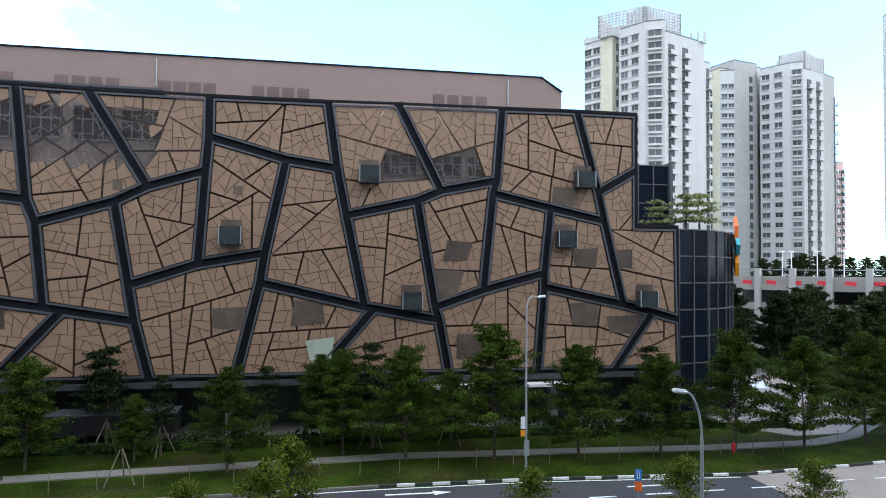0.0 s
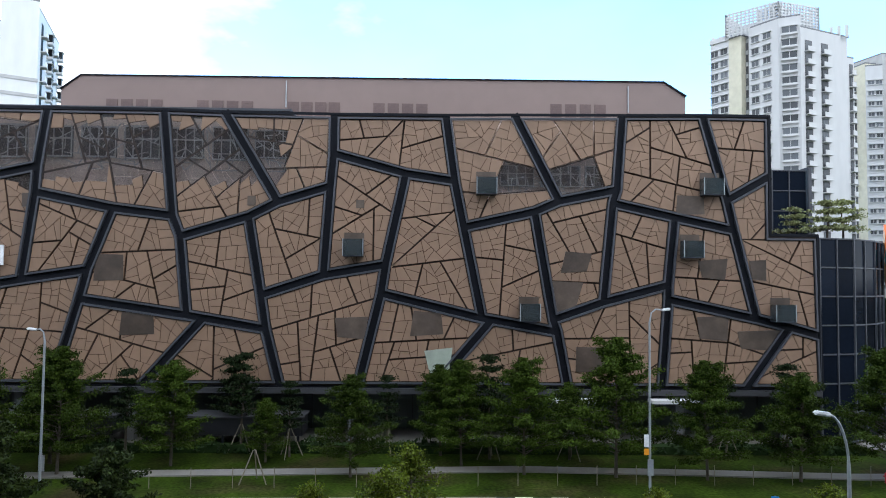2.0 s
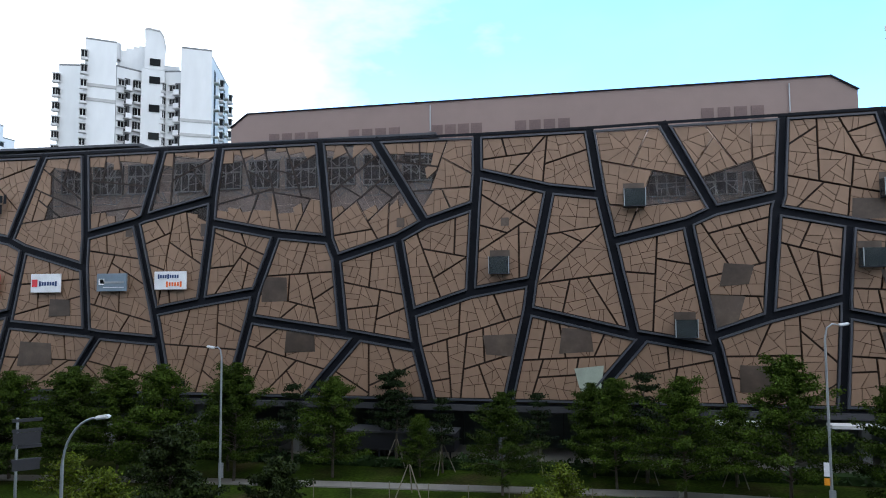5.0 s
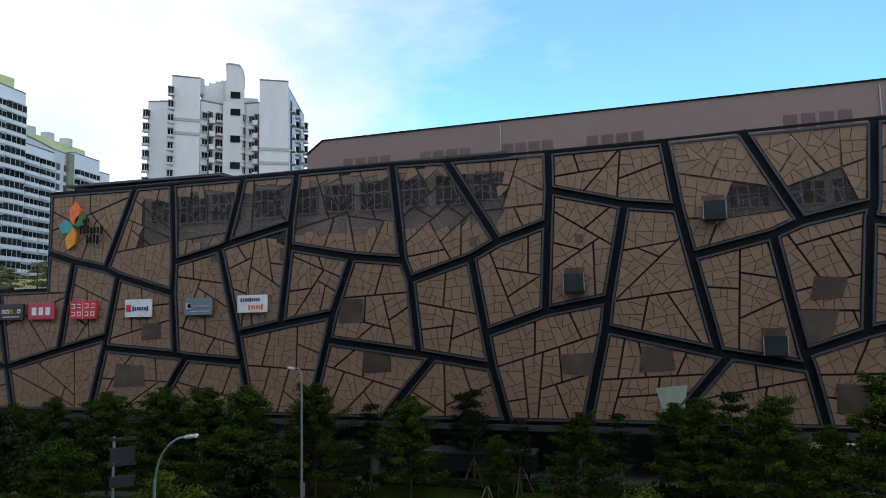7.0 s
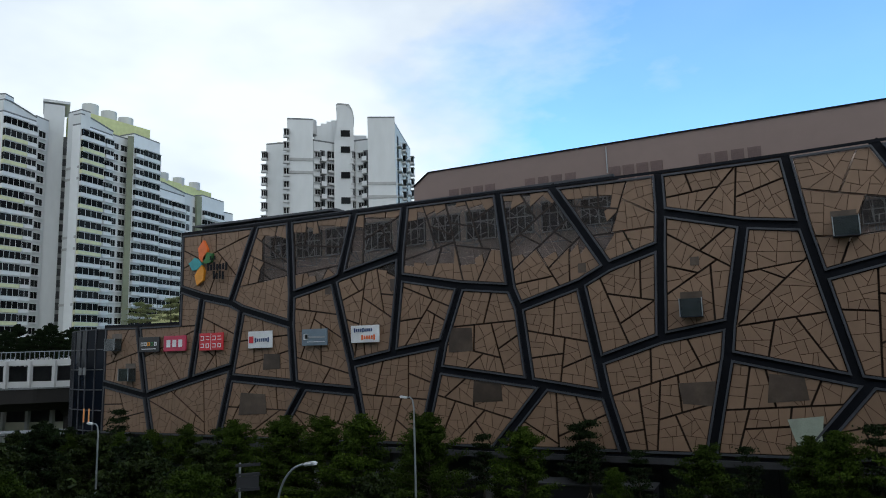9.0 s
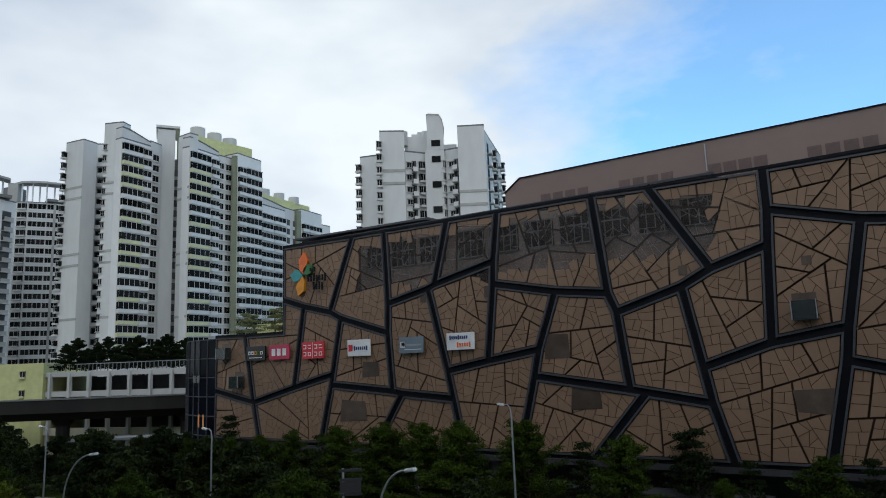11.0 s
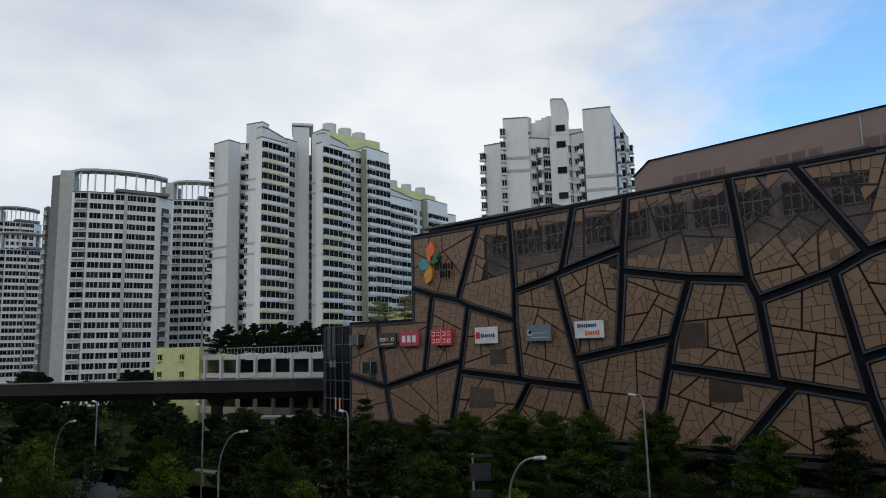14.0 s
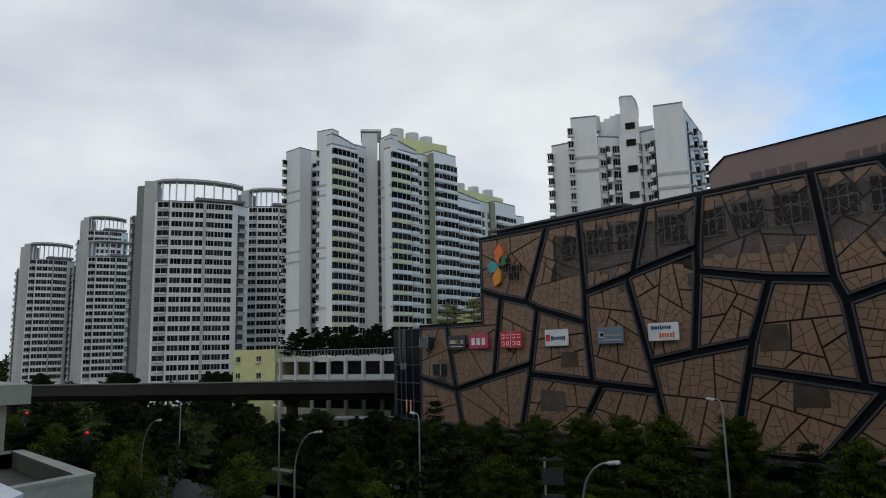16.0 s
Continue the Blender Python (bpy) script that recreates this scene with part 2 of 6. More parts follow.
def prism_xz(bm, poly, y0, y1, slot=0, back=True):
    """A plate in the facade's plane: poly in (x, z), anticlockwise seen from the street, from y0 (front) to y1."""
    a = [bm.verts.new((x, y0, z)) for x, z in poly]
    b = [bm.verts.new((x, y1, z)) for x, z in poly]
    bm.faces.new(a).material_index = slot
    if back:
        bm.faces.new(b[::-1]).material_index = slot
    n = len(poly)
    for i in range(n):
        bm.faces.new((a[i], b[i], b[(i + 1) % n], a[(i + 1) % n])).material_index = slot


def prism_xy(bm, poly, z0, z1, slots=None, top=0):
    """An upright block on a plan: poly in (x, y), one material slot for each side."""
    a = [bm.verts.new((x, y, z0)) for x, y in poly]
    b = [bm.verts.new((x, y, z1)) for x, y in poly]
    bm.faces.new(b).material_index = top
    bm.faces.new(a[::-1]).material_index = top
    n = len(poly)
    for i in range(n):
        bm.faces.new((a[i], a[(i + 1) % n], b[(i + 1) % n], b[i])).material_index = slots[i % len(slots)] if slots else 0


def tube(bm, points, radii, sides=8, slot=0):
    rings = []
    for i, p in enumerate(points):
        p = Vector(p)
        d = (Vector(points[min(i + 1, len(points) - 1)]) - Vector(points[max(i - 1, 0)])).normalized()
        e = d.orthogonal().normalized() if abs(d.z) < 0.99 else Vector((1, 0, 0))
        g = d.cross(e)
        rings.append([bm.verts.new(p + radii[i] * (math.cos(a) * e + math.sin(a) * g)) for a in (2 * math.pi * k / sides for k in range(sides))])
    for r, s in zip(rings, rings[1:]):
        best = min(range(sides), key=lambda k: (r[0].co - s[k].co).length)
        for k in range(sides):
            bm.faces.new((r[k], r[(k + 1) % sides], s[(k + 1 + best) % sides], s[(k + best) % sides])).material_index = slot
    bm.faces.new(rings[0][::-1]).material_index = slot
    bm.faces.new(rings[-1]).material_index = slot


def mesh_of(name, bm, mats):
    bmesh.ops.recalc_face_normals(bm, faces=bm.faces)
    me = bpy.data.meshes.new(name)
    bm.to_mesh(me)
    bm.free()
    for m in (mats if isinstance(mats, (list, tuple)) else [mats]):
        me.materials.append(m)
    return me


def part(name, bm, mats, parent=None, label="", kind=""):
    ob = new(name, bm if isinstance(bm, bpy.types.Mesh) else mesh_of(name, bm, mats))
    ob.parent = parent
    return tagged(ob, label, kind=kind)


def thing(name, label, category, at=(0, 0, 0), turn=0, group="", kind=""):
    ob = new(name)
    ob.matrix_world = pose(*at, 0, 0, turn)
    ob.empty_display_size = 0.2
    return tagged(ob, label, category, group, kind)


# ---- ground ----
def ground_piece(name, poly, z, material, label, category, thick=0.3, kind="structure"):
    bm = bmesh.new()
    prism_xy(bm, poly, z - thick, z)
    return tagged(part(name, bm, material), label, category, kind=kind)


bm = bmesh.new()
box(bm, -2500, 2500, -900, 3500, -0.5, -0.02)
tagged(part("ground", bm, GRASS), "green mown grass lawn with bare patches", "ground", kind="structure")
# ---- the mall's street front: main lines of the steel frame, in metres along and up the front ----
FRONT = 50.0
NODES = {}


def nodes(text):
    for entry in text.split():
        n, x, z = entry.split(":")
        NODES[n] = (float(x), float(z))


nodes("TL:-53.7:24.4 U1:-43.9:24.3 U2:-40.0:24.3 T1:-32.8:24.3 T2:-27.7:24.3 T3:-19.3:24.3 T4:-14.9:24.2 T5:-6.9:24.15 T6:1.3:24.2 T7:6.4:24.3")
nodes("T8:14.4:24.4 T9:20.4:24.5 TR:25.5:24.5 P0:-53.72:18.75 P1:-50.6:17.8 P2:-47.0:17.0 P3:-45.6:16.3 P4:-39.8:14.6 A0:-39.7:17.3 A1:-35.1:18.3")
nodes("A2:-34.4:18.6 A3:-28.3:20.0 B0:-28.4:18.1 B1:-22.8:17.0 B2:-18.5:16.5 C0:-17.9:15.0 C1:-13.0:16.5 C2:-10.9:17.6 C3:-7.1:18.8 D0:-6.9:21.2")
nodes("D1:-1.6:19.8 D2:2.0:19.3 E0:2.7:15.9 J1:7.9:17.1 J2:9.7:17.9 J3:14.0:18.8 K0:13.7:17.8 K1:18.3:16.8 K2:22.7:15.9 L0:22.2:18.1 L1:25.5:20.0")
nodes("F0:-33.3:11.0 F1:-29.2:11.75 F2:-24.5:12.5 G0:-25.0:10.4 G1:-17.3:9.3 G2:-16.1:9.1 G3:-11.6:8.35 H0:-12.0:10.8 H1:-7.5:12.3 H2:-3.0:13.1")
nodes("I0:-3.3:11.0 I1:4.1:9.25 I2:4.8:9.15 I3:9.6:8.3 M0:9.3:9.2 M1:13.0:10.5 M2:17.8:11.8 N0:17.8:10.75 N1:24.3:9.4 N2:26.8:8.8 N3:29.2:8.15")
nodes("S0:-46.9:9.95 S1:-39.4:9.3 S2:-38.3:9.1 S3:-32.8:8.65 Q0:-58.1:8.25 Q1:-52.0:9.75 Q2:-46.7:10.95 R0:-64.6:9.5 W1:-59.5:15.4 WL:-64.6:15.5 WS:-53.8:15.4")
nodes("BL:-64.7:4.2 b0:-57.1:4.2 c0:-48.4:4.2 c1:-41.6:4.2 b1:-31.9:4.2 b2:-26.7:4.2 b3:-20.4:4.2 b4:-10.5:4.2 b5:-4.9:4.2 b6:0.6:4.2 b7:10.4:4.2 b8:17.3:4.2 b9:23.5:4.2 BR:29.3:4.2 ER:29.05:15.6 ES:25.5:15.6")
LINES = ("TL U1 U2 T1 T2 T3 T4 T5 T6 T7 T8 T9 TR L1 ES ER N3 BR b9 b8 b7 b6 b5 b4 b3 b2 b1 c1 c0 b0 BL R0 WL W1 WS P0 TL;"
         "P0 P1 P2 P3 P4;U1 P2;U2 A0 P4 S1;A0 A1 A2 A3;T1 A2;T2 A3 B0 F1;B0 B1 B2;T3 B2 C0 G1;C0 C1 C2 C3;T4 C2;T5 D0 C3 H1;"
         "D0 D1 D2;T6 D2 E0 I1;E0 J1 J2 J3;T7 J2;T8 J3 K0 M1;K0 K1 K2;T9 L0 K2 N1;L0 L1;A1 F0 S3 b1;F0 F1 F2;B1 F2 G0 b2;"
         "G0 G1 G2 G3;G2 b3;C1 H0 G3 b4;H0 H1 H2;D1 H2 I0 b5;I0 I1 I2 I3;I2 b6;J1 M0 I3 b7;M0 M1 M2;K1 M2 N0 b8;N0 N1 N2 N3;N2 b9;"
         "S0 S1 S2 S3;S2 c1;P3 Q2 S0 c0;Q0 Q1 Q2;P1 Q1;W1 Q0 b0;R0 Q0")


def area(poly):
    return 0.5 * sum(a[0] * b[1] - b[0] * a[1] for a, b in zip(poly, poly[1:] + poly[:1]))


def cells_of(lines):
    """The closed cells of the line network, each as a polygon that runs anticlockwise."""
    nxt = {}
    for chain in lines.split(";"):
        names = chain.split()
        for a, b in zip(names, names[1:]):
            nxt.setdefault(a, set()).add(b)
            nxt.setdefault(b, set()).add(a)
    order = {n: sorted(s, key=lambda m: math.atan2(NODES[m][1] - NODES[n][1], NODES[m][0] - NODES[n][0])) for n, s in nxt.items()}
    seen, cells = set(), []
    for a in sorted(nxt):
        for b in sorted(nxt[a]):
            if (a, b) in seen:
                continue
            loop, p, q = [], a, b
            while (p, q) not in seen:
                seen.add((p, q))
                loop.append(p)
                ring = order[q]
                p, q = q, ring[(ring.index(p) - 1) % len(ring)]
            poly = [NODES[n] for n in loop]
            if area(poly) > 0:
                cells.append(poly)
    return cells


def inset(poly, d):
    """The polygon moved inwards by d on every side."""
    n, out = len(poly), []
    for i in range(n):
        p, q, r = Vector(poly[i - 1]), Vector(poly[i]), Vector(poly[(i + 1) % n])
        e, g = (q - p).normalized(), (r - q).normalized()
        k = max(0.35, 1 + e.dot(g))
        out.append(tuple(q + d * (Vector((-e.y, e.x)) + Vector((-g.y, g.x))) / k))
    return out


def clip(poly, p, n):
    """The part of the convex polygon on the side of p to which n points."""
    out = []
    for a, b in zip(poly, poly[1:] + poly[:1]):
        da = (a[0] - p[0]) * n[0] + (a[1] - p[1]) * n[1]
        db = (b[0] - p[0]) * n[0] + (b[1] - p[1]) * n[1]
        if da >= 0:
            out.append(a)
        if (da > 0) != (db > 0) and da != db:
            t = da / (da - db)
            out.append((a[0] + t * (b[0] - a[0]), a[1] + t * (b[1] - a[1])))
    clean = [v for i, v in enumerate(out) if math.dist(v, out[i - 1]) > 1e-4]
    return clean if len(clean) > 2 else []


def crack(poly, size, rng, jitter, out, shift=0.22):
    """Cuts a polygon again and again, across its longer way, into uneven pieces of about the given area."""
    a = area(poly)
    if a < size * rng.uniform(0.75, 1.5) or len(poly) < 3:
        out.append(poly)
        return
    cx, cz = sum(v[0] for v in poly) / len(poly), sum(v[1] for v in poly) / len(poly)
    # the cut stands square to one of the piece's longer edges, more or less
    edges = sorted((math.dist(p, q), math.atan2(q[1] - p[1], q[0] - p[0])) for p, q in zip(poly, poly[1:] + poly[:1]))
    ang = edges[-1 if rng.random() < 0.8 else -2][1] + rng.gauss(0, jitter)
    n = (math.cos(ang), math.sin(ang))
    reach = [(v[0] - cx) * n[0] + (v[1] - cz) * n[1] for v in poly]
    off = rng.uniform(-shift, shift) * (max(reach) - min(reach))
    p = (cx + off * n[0], cz + off * n[1])
    halves = [clip(poly, p, n), clip(poly, p, (-n[0], -n[1]))]
    if min((area(h) if h else 0) for h in halves) < 0.12 * a:
        out.append(poly)
        return
    for h in halves:
        crack(h, size, rng, jitter, out, shift)


mall = thing("shopping_mall", "tan-clad shopping mall with irregular black steel lines beside the road", "mall", (0, FRONT, 0))
CELLS = cells_of(LINES)
# thick joints of the cladding, cell by cell, in the order in which they part it: from x, z to x, z along the front
JOINTS = []


def joints(*lines):
    JOINTS.extend(lines)


joints((-23.9, 23.8, -22.6, 17.7), (-27.6, 19.6, -23.2, 20.6), (-26.0, 23.9, -24.9, 20.3), (-25.5, 22.2, -23.4, 21.2), (-24.4, 20.3, -25.2, 18.1), (-23.1, 20.3, -19.3, 19.6), (-22.1, 23.9, -20.8, 19.9), (-23.4, 22.2, -21.5, 21.7), (-21.5, 22.2, -19.8, 23.1), (-20.1, 19.6, -21.2, 17.4))
joints((-18.5, 20.0, -14.6, 22.9), (-17.4, 23.9, -16.4, 22.1), (-18.1, 18.0, -13.7, 21.5), (-17.4, 20.6, -16.1, 19.8), (-16.3, 19.4, -14.7, 16.6), (-15.3, 17.9, -12.9, 20.0), (-14.7, 20.5, -13.6, 19.7), (-13.7, 19.2, -13.8, 16.7), (-18.0, 16.8, -15.1, 17.2))
joints((-11.9, 20.0, -7.3, 20.2), (-9.1, 23.9, -10.5, 20.1), (-9.6, 22.5, -7.2, 21.1), (-13.3, 22.4, -9.9, 21.8), (-11.3, 23.9, -11.3, 22.1), (-9.6, 20.1, -9.0, 18.7))
joints((-1.7, 23.9, -4.4, 21.0), (-6.4, 22.2, -3.3, 22.5), (-5.1, 23.9, -4.7, 22.4), (-1.8, 23.1, -2.1, 20.2), (-1.8, 21.7, 1.1, 22.6))
joints((-6.5, 19.5, -2.4, 16.8), (-2.3, 19.9, -4.5, 18.2), (-6.9, 15.3, -3.9, 17.2), (-3.9, 17.2, -3.9, 13.6), (-6.8, 17.3, -5.5, 16.9))
joints((-2.6, 12.9, 1.2, 13.4), (-0.3, 13.1, -0.8, 11.0), (1.2, 13.0, 2.9, 10.1), (-2.2, 13.3, 0.4, 15.7), (-1.7, 16.5, 1.2, 16.9), (-0.8, 16.6, 1.2, 15.6))
joints((-10.9, 8.4, -3.8, 10.6), (-8.3, 11.4, -8.4, 9.1), (-5.8, 12.2, -5.0, 10.3), (-7.8, 9.3, -8.3, 4.7), (-8.1, 6.7, -4.6, 7.8), (-6.6, 9.7, -6.5, 7.2), (-9.3, 8.8, -9.1, 6.1), (-10.4, 5.8, -8.2, 6.2), (-6.9, 6.9, -6.0, 4.3))
joints((-17.4, 13.2, -12.6, 12.2), (-15.0, 15.7, -15.3, 12.7), (-14.4, 12.6, -14.9, 9.3), (-17.2, 11.1, -14.6, 11.4), (-14.6, 10.4, -12.5, 11.2))
joints((-11.5, 16.7, -9.7, 11.8), (-11.0, 15.6, -7.5, 14.9), (-8.6, 17.5, -8.7, 15.2), (-10.3, 13.4, -7.5, 15.1))
joints((-28.2, 17.3, -23.6, 15.3), (-26.0, 17.7, -25.4, 16.1), (-25.5, 15.8, -27.8, 12.6), (-25.7, 15.1, -24.3, 14.3), (-25.2, 14.7, -25.7, 12.6), (-28.5, 14.4, -26.3, 14.6))
joints((-24.0, 13.7, -18.4, 14.0), (-20.1, 16.4, -20.9, 13.9), (-20.2, 13.7, -19.3, 10.0), (-19.7, 11.9, -18.4, 12.7), (-23.9, 12.3, -19.6, 11.2), (-21.7, 13.7, -21.8, 12.1), (-22.5, 10.4, -21.1, 11.5))
joints((-32.4, 8.4, -26.0, 8.0), (-30.2, 11.0, -31.0, 8.3), (-27.7, 11.4, -27.8, 8.2), (-27.7, 10.1, -25.8, 9.4), (-28.5, 8.0, -29.4, 5.1), (-30.2, 8.2, -30.8, 6.3), (-28.9, 6.3, -27.7, 5.4))
joints((-24.6, 8.2, -18.9, 6.6), (-22.8, 9.5, -24.5, 8.2), (-21.8, 9.3, -22.0, 7.5), (-23.6, 7.8, -24.3, 6.3), (-21.2, 7.1, -23.6, 4.8), (-21.9, 6.4, -20.9, 5.0))
joints((-15.3, 8.5, -15.3, 4.2), (-15.3, 5.4, -11.5, 7.1), (-13.8, 8.2, -13.2, 6.3), (-17.9, 6.4, -15.4, 4.9))
joints((-3.9, 7.4, 1.3, 7.7), (-2.0, 10.3, -2.6, 7.5), (-1.1, 10.1, -0.7, 7.7), (2.1, 9.4, 1.4, 7.9), (-2.3, 7.4, -3.1, 4.9), (-2.6, 6.2, -0.0, 6.4), (0.2, 7.5, -0.0, 6.4), (1.4, 6.6, 2.3, 6.1))
joints((2.1, 21.7, 8.0, 20.3), (5.5, 24.0, 4.2, 21.2), (5.6, 20.7, 3.7, 16.2), (4.7, 18.3, 8.9, 18.7), (2.7, 18.5, 4.6, 18.3))
joints((8.9, 20.2, 12.3, 21.3), (9.2, 24.0, 11.3, 21.0), (9.8, 23.1, 8.4, 21.0), (12.3, 24.1, 12.3, 21.4), (12.3, 21.2, 13.1, 19.0))
joints((14.3, 20.2, 18.6, 19.2), (16.5, 24.1, 16.5, 19.7), (14.5, 22.2, 16.5, 23.5), (16.5, 22.0, 21.4, 20.6), (17.8, 24.2, 19.2, 21.3), (18.5, 23.0, 20.4, 23.6), (18.7, 21.2, 18.5, 19.3), (16.8, 19.6, 15.0, 17.9), (18.4, 19.1, 18.2, 17.3))
joints((21.7, 22.0, 25.4, 21.8), (23.6, 24.2, 22.8, 21.9), (24.2, 21.8, 23.8, 19.1))
joints((8.9, 13.2, 12.8, 14.2), (8.7, 17.2, 10.7, 13.8), (9.3, 16.3, 13.1, 17.3), (11.3, 16.7, 12.5, 14.2), (9.2, 12.0, 12.3, 11.9), (12.3, 11.9, 12.7, 10.7))
joints((5.8, 15.9, 5.5, 11.4), (3.6, 13.7, 5.8, 13.5), (5.8, 14.6, 7.8, 14.2), (5.7, 11.6, 8.1, 12.7))
joints((14.4, 15.4, 17.9, 14.4), (16.0, 17.2, 15.1, 15.2), (14.4, 15.2, 15.6, 11.7), (16.2, 14.9, 16.4, 11.8))
joints((18.3, 12.4, 24.0, 12.1), (20.5, 15.9, 20.0, 12.4), (21.6, 12.2, 20.7, 10.4), (19.8, 12.4, 20.0, 11.0))
joints((24.6, 15.9, 23.6, 14.8), (26.9, 13.5, 29.0, 12.5), (27.7, 15.2, 26.8, 13.5), (24.2, 12.1, 27.2, 11.5), (27.5, 11.4, 28.2, 8.8))
joints((22.4, 9.1, 22.0, 6.0), (17.9, 7.9, 22.4, 7.6), (22.4, 7.6, 25.1, 6.7), (19.5, 7.8, 19.6, 5.9), (17.8, 6.8, 19.5, 6.9), (19.7, 5.9, 22.0, 6.1), (22.1, 6.1, 24.7, 6.3), (19.7, 9.8, 20.2, 7.8))
joints((25.2, 5.4, 29.0, 7.1), (27.8, 8.2, 27.8, 6.3), (26.2, 7.1, 27.8, 7.2))
joints((14.9, 10.5, 15.0, 4.7), (10.0, 7.8, 15.0, 7.9), (12.9, 9.7, 12.1, 7.9), (15.0, 9.5, 17.0, 7.6), (10.2, 6.4, 12.0, 6.2), (15.0, 4.7, 16.8, 5.9))
joints((3.6, 6.3, 9.2, 7.5), (6.3, 8.6, 6.4, 6.9), (6.9, 6.9, 6.7, 5.9), (4.1, 6.2, 4.8, 4.4))
joints((-50.7, 21.6, -44.7, 23.4), (-49.0, 24.0, -49.0, 22.1), (-50.9, 23.9, -51.0, 23.1), (-48.8, 22.1, -46.5, 19.7), (-53.5, 22.7, -51.6, 21.8), (-49.3, 19.2, -49.8, 18.1))
joints((-46.3, 18.4, -40.3, 19.1), (-44.8, 21.4, -43.4, 20.8), (-44.2, 21.0, -44.9, 18.7), (-44.2, 20.3, -42.6, 19.1), (-43.9, 23.0, -42.3, 21.8), (-41.4, 23.9, -41.7, 22.9))
joints((-38.5, 19.2, -34.6, 19.6), (-39.6, 21.9, -34.1, 21.2), (-38.0, 23.8, -38.3, 22.0), (-36.8, 23.6, -36.5, 21.9), (-38.4, 19.2, -38.6, 18.0), (-35.7, 19.5, -36.2, 18.7))
joints((-31.8, 23.9, -32.1, 19.1), (-30.5, 22.3, -28.0, 23.5), (-31.9, 23.6, -29.7, 23.3), (-29.6, 23.9, -29.7, 22.7), (-30.0, 22.2, -28.9, 20.3))
joints((-39.3, 16.0, -34.9, 15.3), (-37.8, 17.4, -37.7, 15.8), (-39.0, 11.6, -33.7, 10.2), (-37.0, 15.6, -37.6, 14.2), (-37.3, 15.0, -34.6, 13.4), (-36.5, 12.4, -36.5, 11.1), (-35.5, 10.7, -36.4, 9.3))
joints((-31.7, 18.7, -32.5, 14.2), (-34.4, 16.4, -32.1, 17.3), (-33.3, 18.3, -32.5, 17.2), (-34.1, 14.9, -32.4, 14.3), (-32.1, 16.6, -29.3, 14.8), (-30.6, 19.0, -30.0, 15.3), (-30.2, 16.8, -28.8, 16.6), (-32.0, 12.3, -31.9, 11.5))
joints((-52.9, 14.1, -51.5, 14.6), (-55.6, 12.4, -53.5, 9.8))
joints((-50.5, 15.7, -46.5, 14.0), (-49.1, 15.0, -49.0, 14.0), (-48.8, 12.3, -50.2, 10.6), (-49.9, 12.5, -49.1, 12.0))
joints((-45.8, 13.3, -40.0, 13.7), (-44.1, 11.3, -40.0, 12.3), (-44.1, 12.6, -44.1, 10.0), (-43.1, 15.1, -43.0, 14.1))
joints((-45.8, 7.2, -40.3, 7.0), (-44.0, 9.2, -46.2, 7.0), (-41.5, 9.0, -41.3, 7.1), (-47.4, 5.7, -44.3, 4.7), (-46.2, 6.8, -46.9, 5.6), (-42.9, 5.9, -44.2, 5.1))
joints((-50.3, 9.7, -50.1, 5.0), (-54.0, 8.3, -50.2, 5.8), (-53.9, 8.9, -54.3, 8.3), (-54.4, 6.5, -51.4, 5.3), (-51.3, 6.3, -51.7, 5.0))
joints((-37.1, 6.5, -32.8, 5.5), (-36.2, 8.5, -37.2, 6.4), (-33.8, 8.3, -34.7, 6.1), (-35.7, 6.1, -35.6, 4.1), (-39.3, 6.6, -38.5, 5.9))

# smoked see-through cladding: a long band under the roof edge and two slanted panels
GLASS_FROM, GLASS_TO = -43.3, -10.5
SLANTED = ([(5.6, 20.8), (4.6, 18.35), (8.9, 18.6), (8.0, 20.3)], [(9.0, 20.3), (10.1, 17.8), (13.2, 19.0), (12.3, 21.4)])


def inside(poly, x, z):
    return all((b[0] - a[0]) * (z - a[1]) - (b[1] - a[1]) * (x - a[0]) > 0 for a, b in zip(poly, poly[1:] + poly[:1]))


def see_through(x, z):
    band = GLASS_FROM < x < GLASS_TO and 19.05 + 0.25 * math.sin(x * 0.9) < z < 23.25
    return band or inside(SLANTED[0], x, z) or inside(SLANTED[1], x, z)


def part_by(polys, x0, z0, x1, z1):
    """Parts the polygon in which the joint's middle lies, all along the joint's line."""
    m = ((x0 + x1) / 2, (z0 + z1) / 2)
    n = (z0 - z1, x1 - x0)
    for i, poly in enumerate(polys):
        if inside(poly, *m):
            halves = [h for h in (clip(poly, m, n), clip(poly, m, (-n[0], -n[1]))) if h and area(h) > 0.06]
            return polys[:i] + halves + polys[i + 1:]
    return polys


plates, lips = [], []
rng = random.Random(11)
for cell in CELLS:
    field = inset(cell, 0.39)
    lips.append((inset(cell, 0.255), field))
    polys = [field]
    # the stepped corner cells part at the step's height first
    low, high = min(v[1] for v in field), max(v[1] for v in field)
    for step, side in ((NODES["ES"], 1), (NODES["WS"], -1)):
        xs = [v[0] * side for v in field]
        if low < 14 and 15.4 < high < 20.5 and min(xs) < step[0] * side - 0.8 and max(xs) > step[0] * side + 0.8:
            z = step[1] - 0.39
            polys = [h for h in (clip(field, (0, z), (0, 1)), clip(field, (0, z), (0, -1))) if h]
            if side > 0:
                polys[0] = [v for v in polys[0] if v[0] < step[0] - 0.2]
            else:
                polys[0] = [v for v in polys[0] if v[0] > step[0] + 0.2]
    before = len(polys)
    for line in JOINTS:
        polys = part_by(polys, *line)
    for poly in polys:
        if len(polys) == before:
            crack(poly, 6.0, rng, 0.4, plates)
        else:
            plates.append(poly)

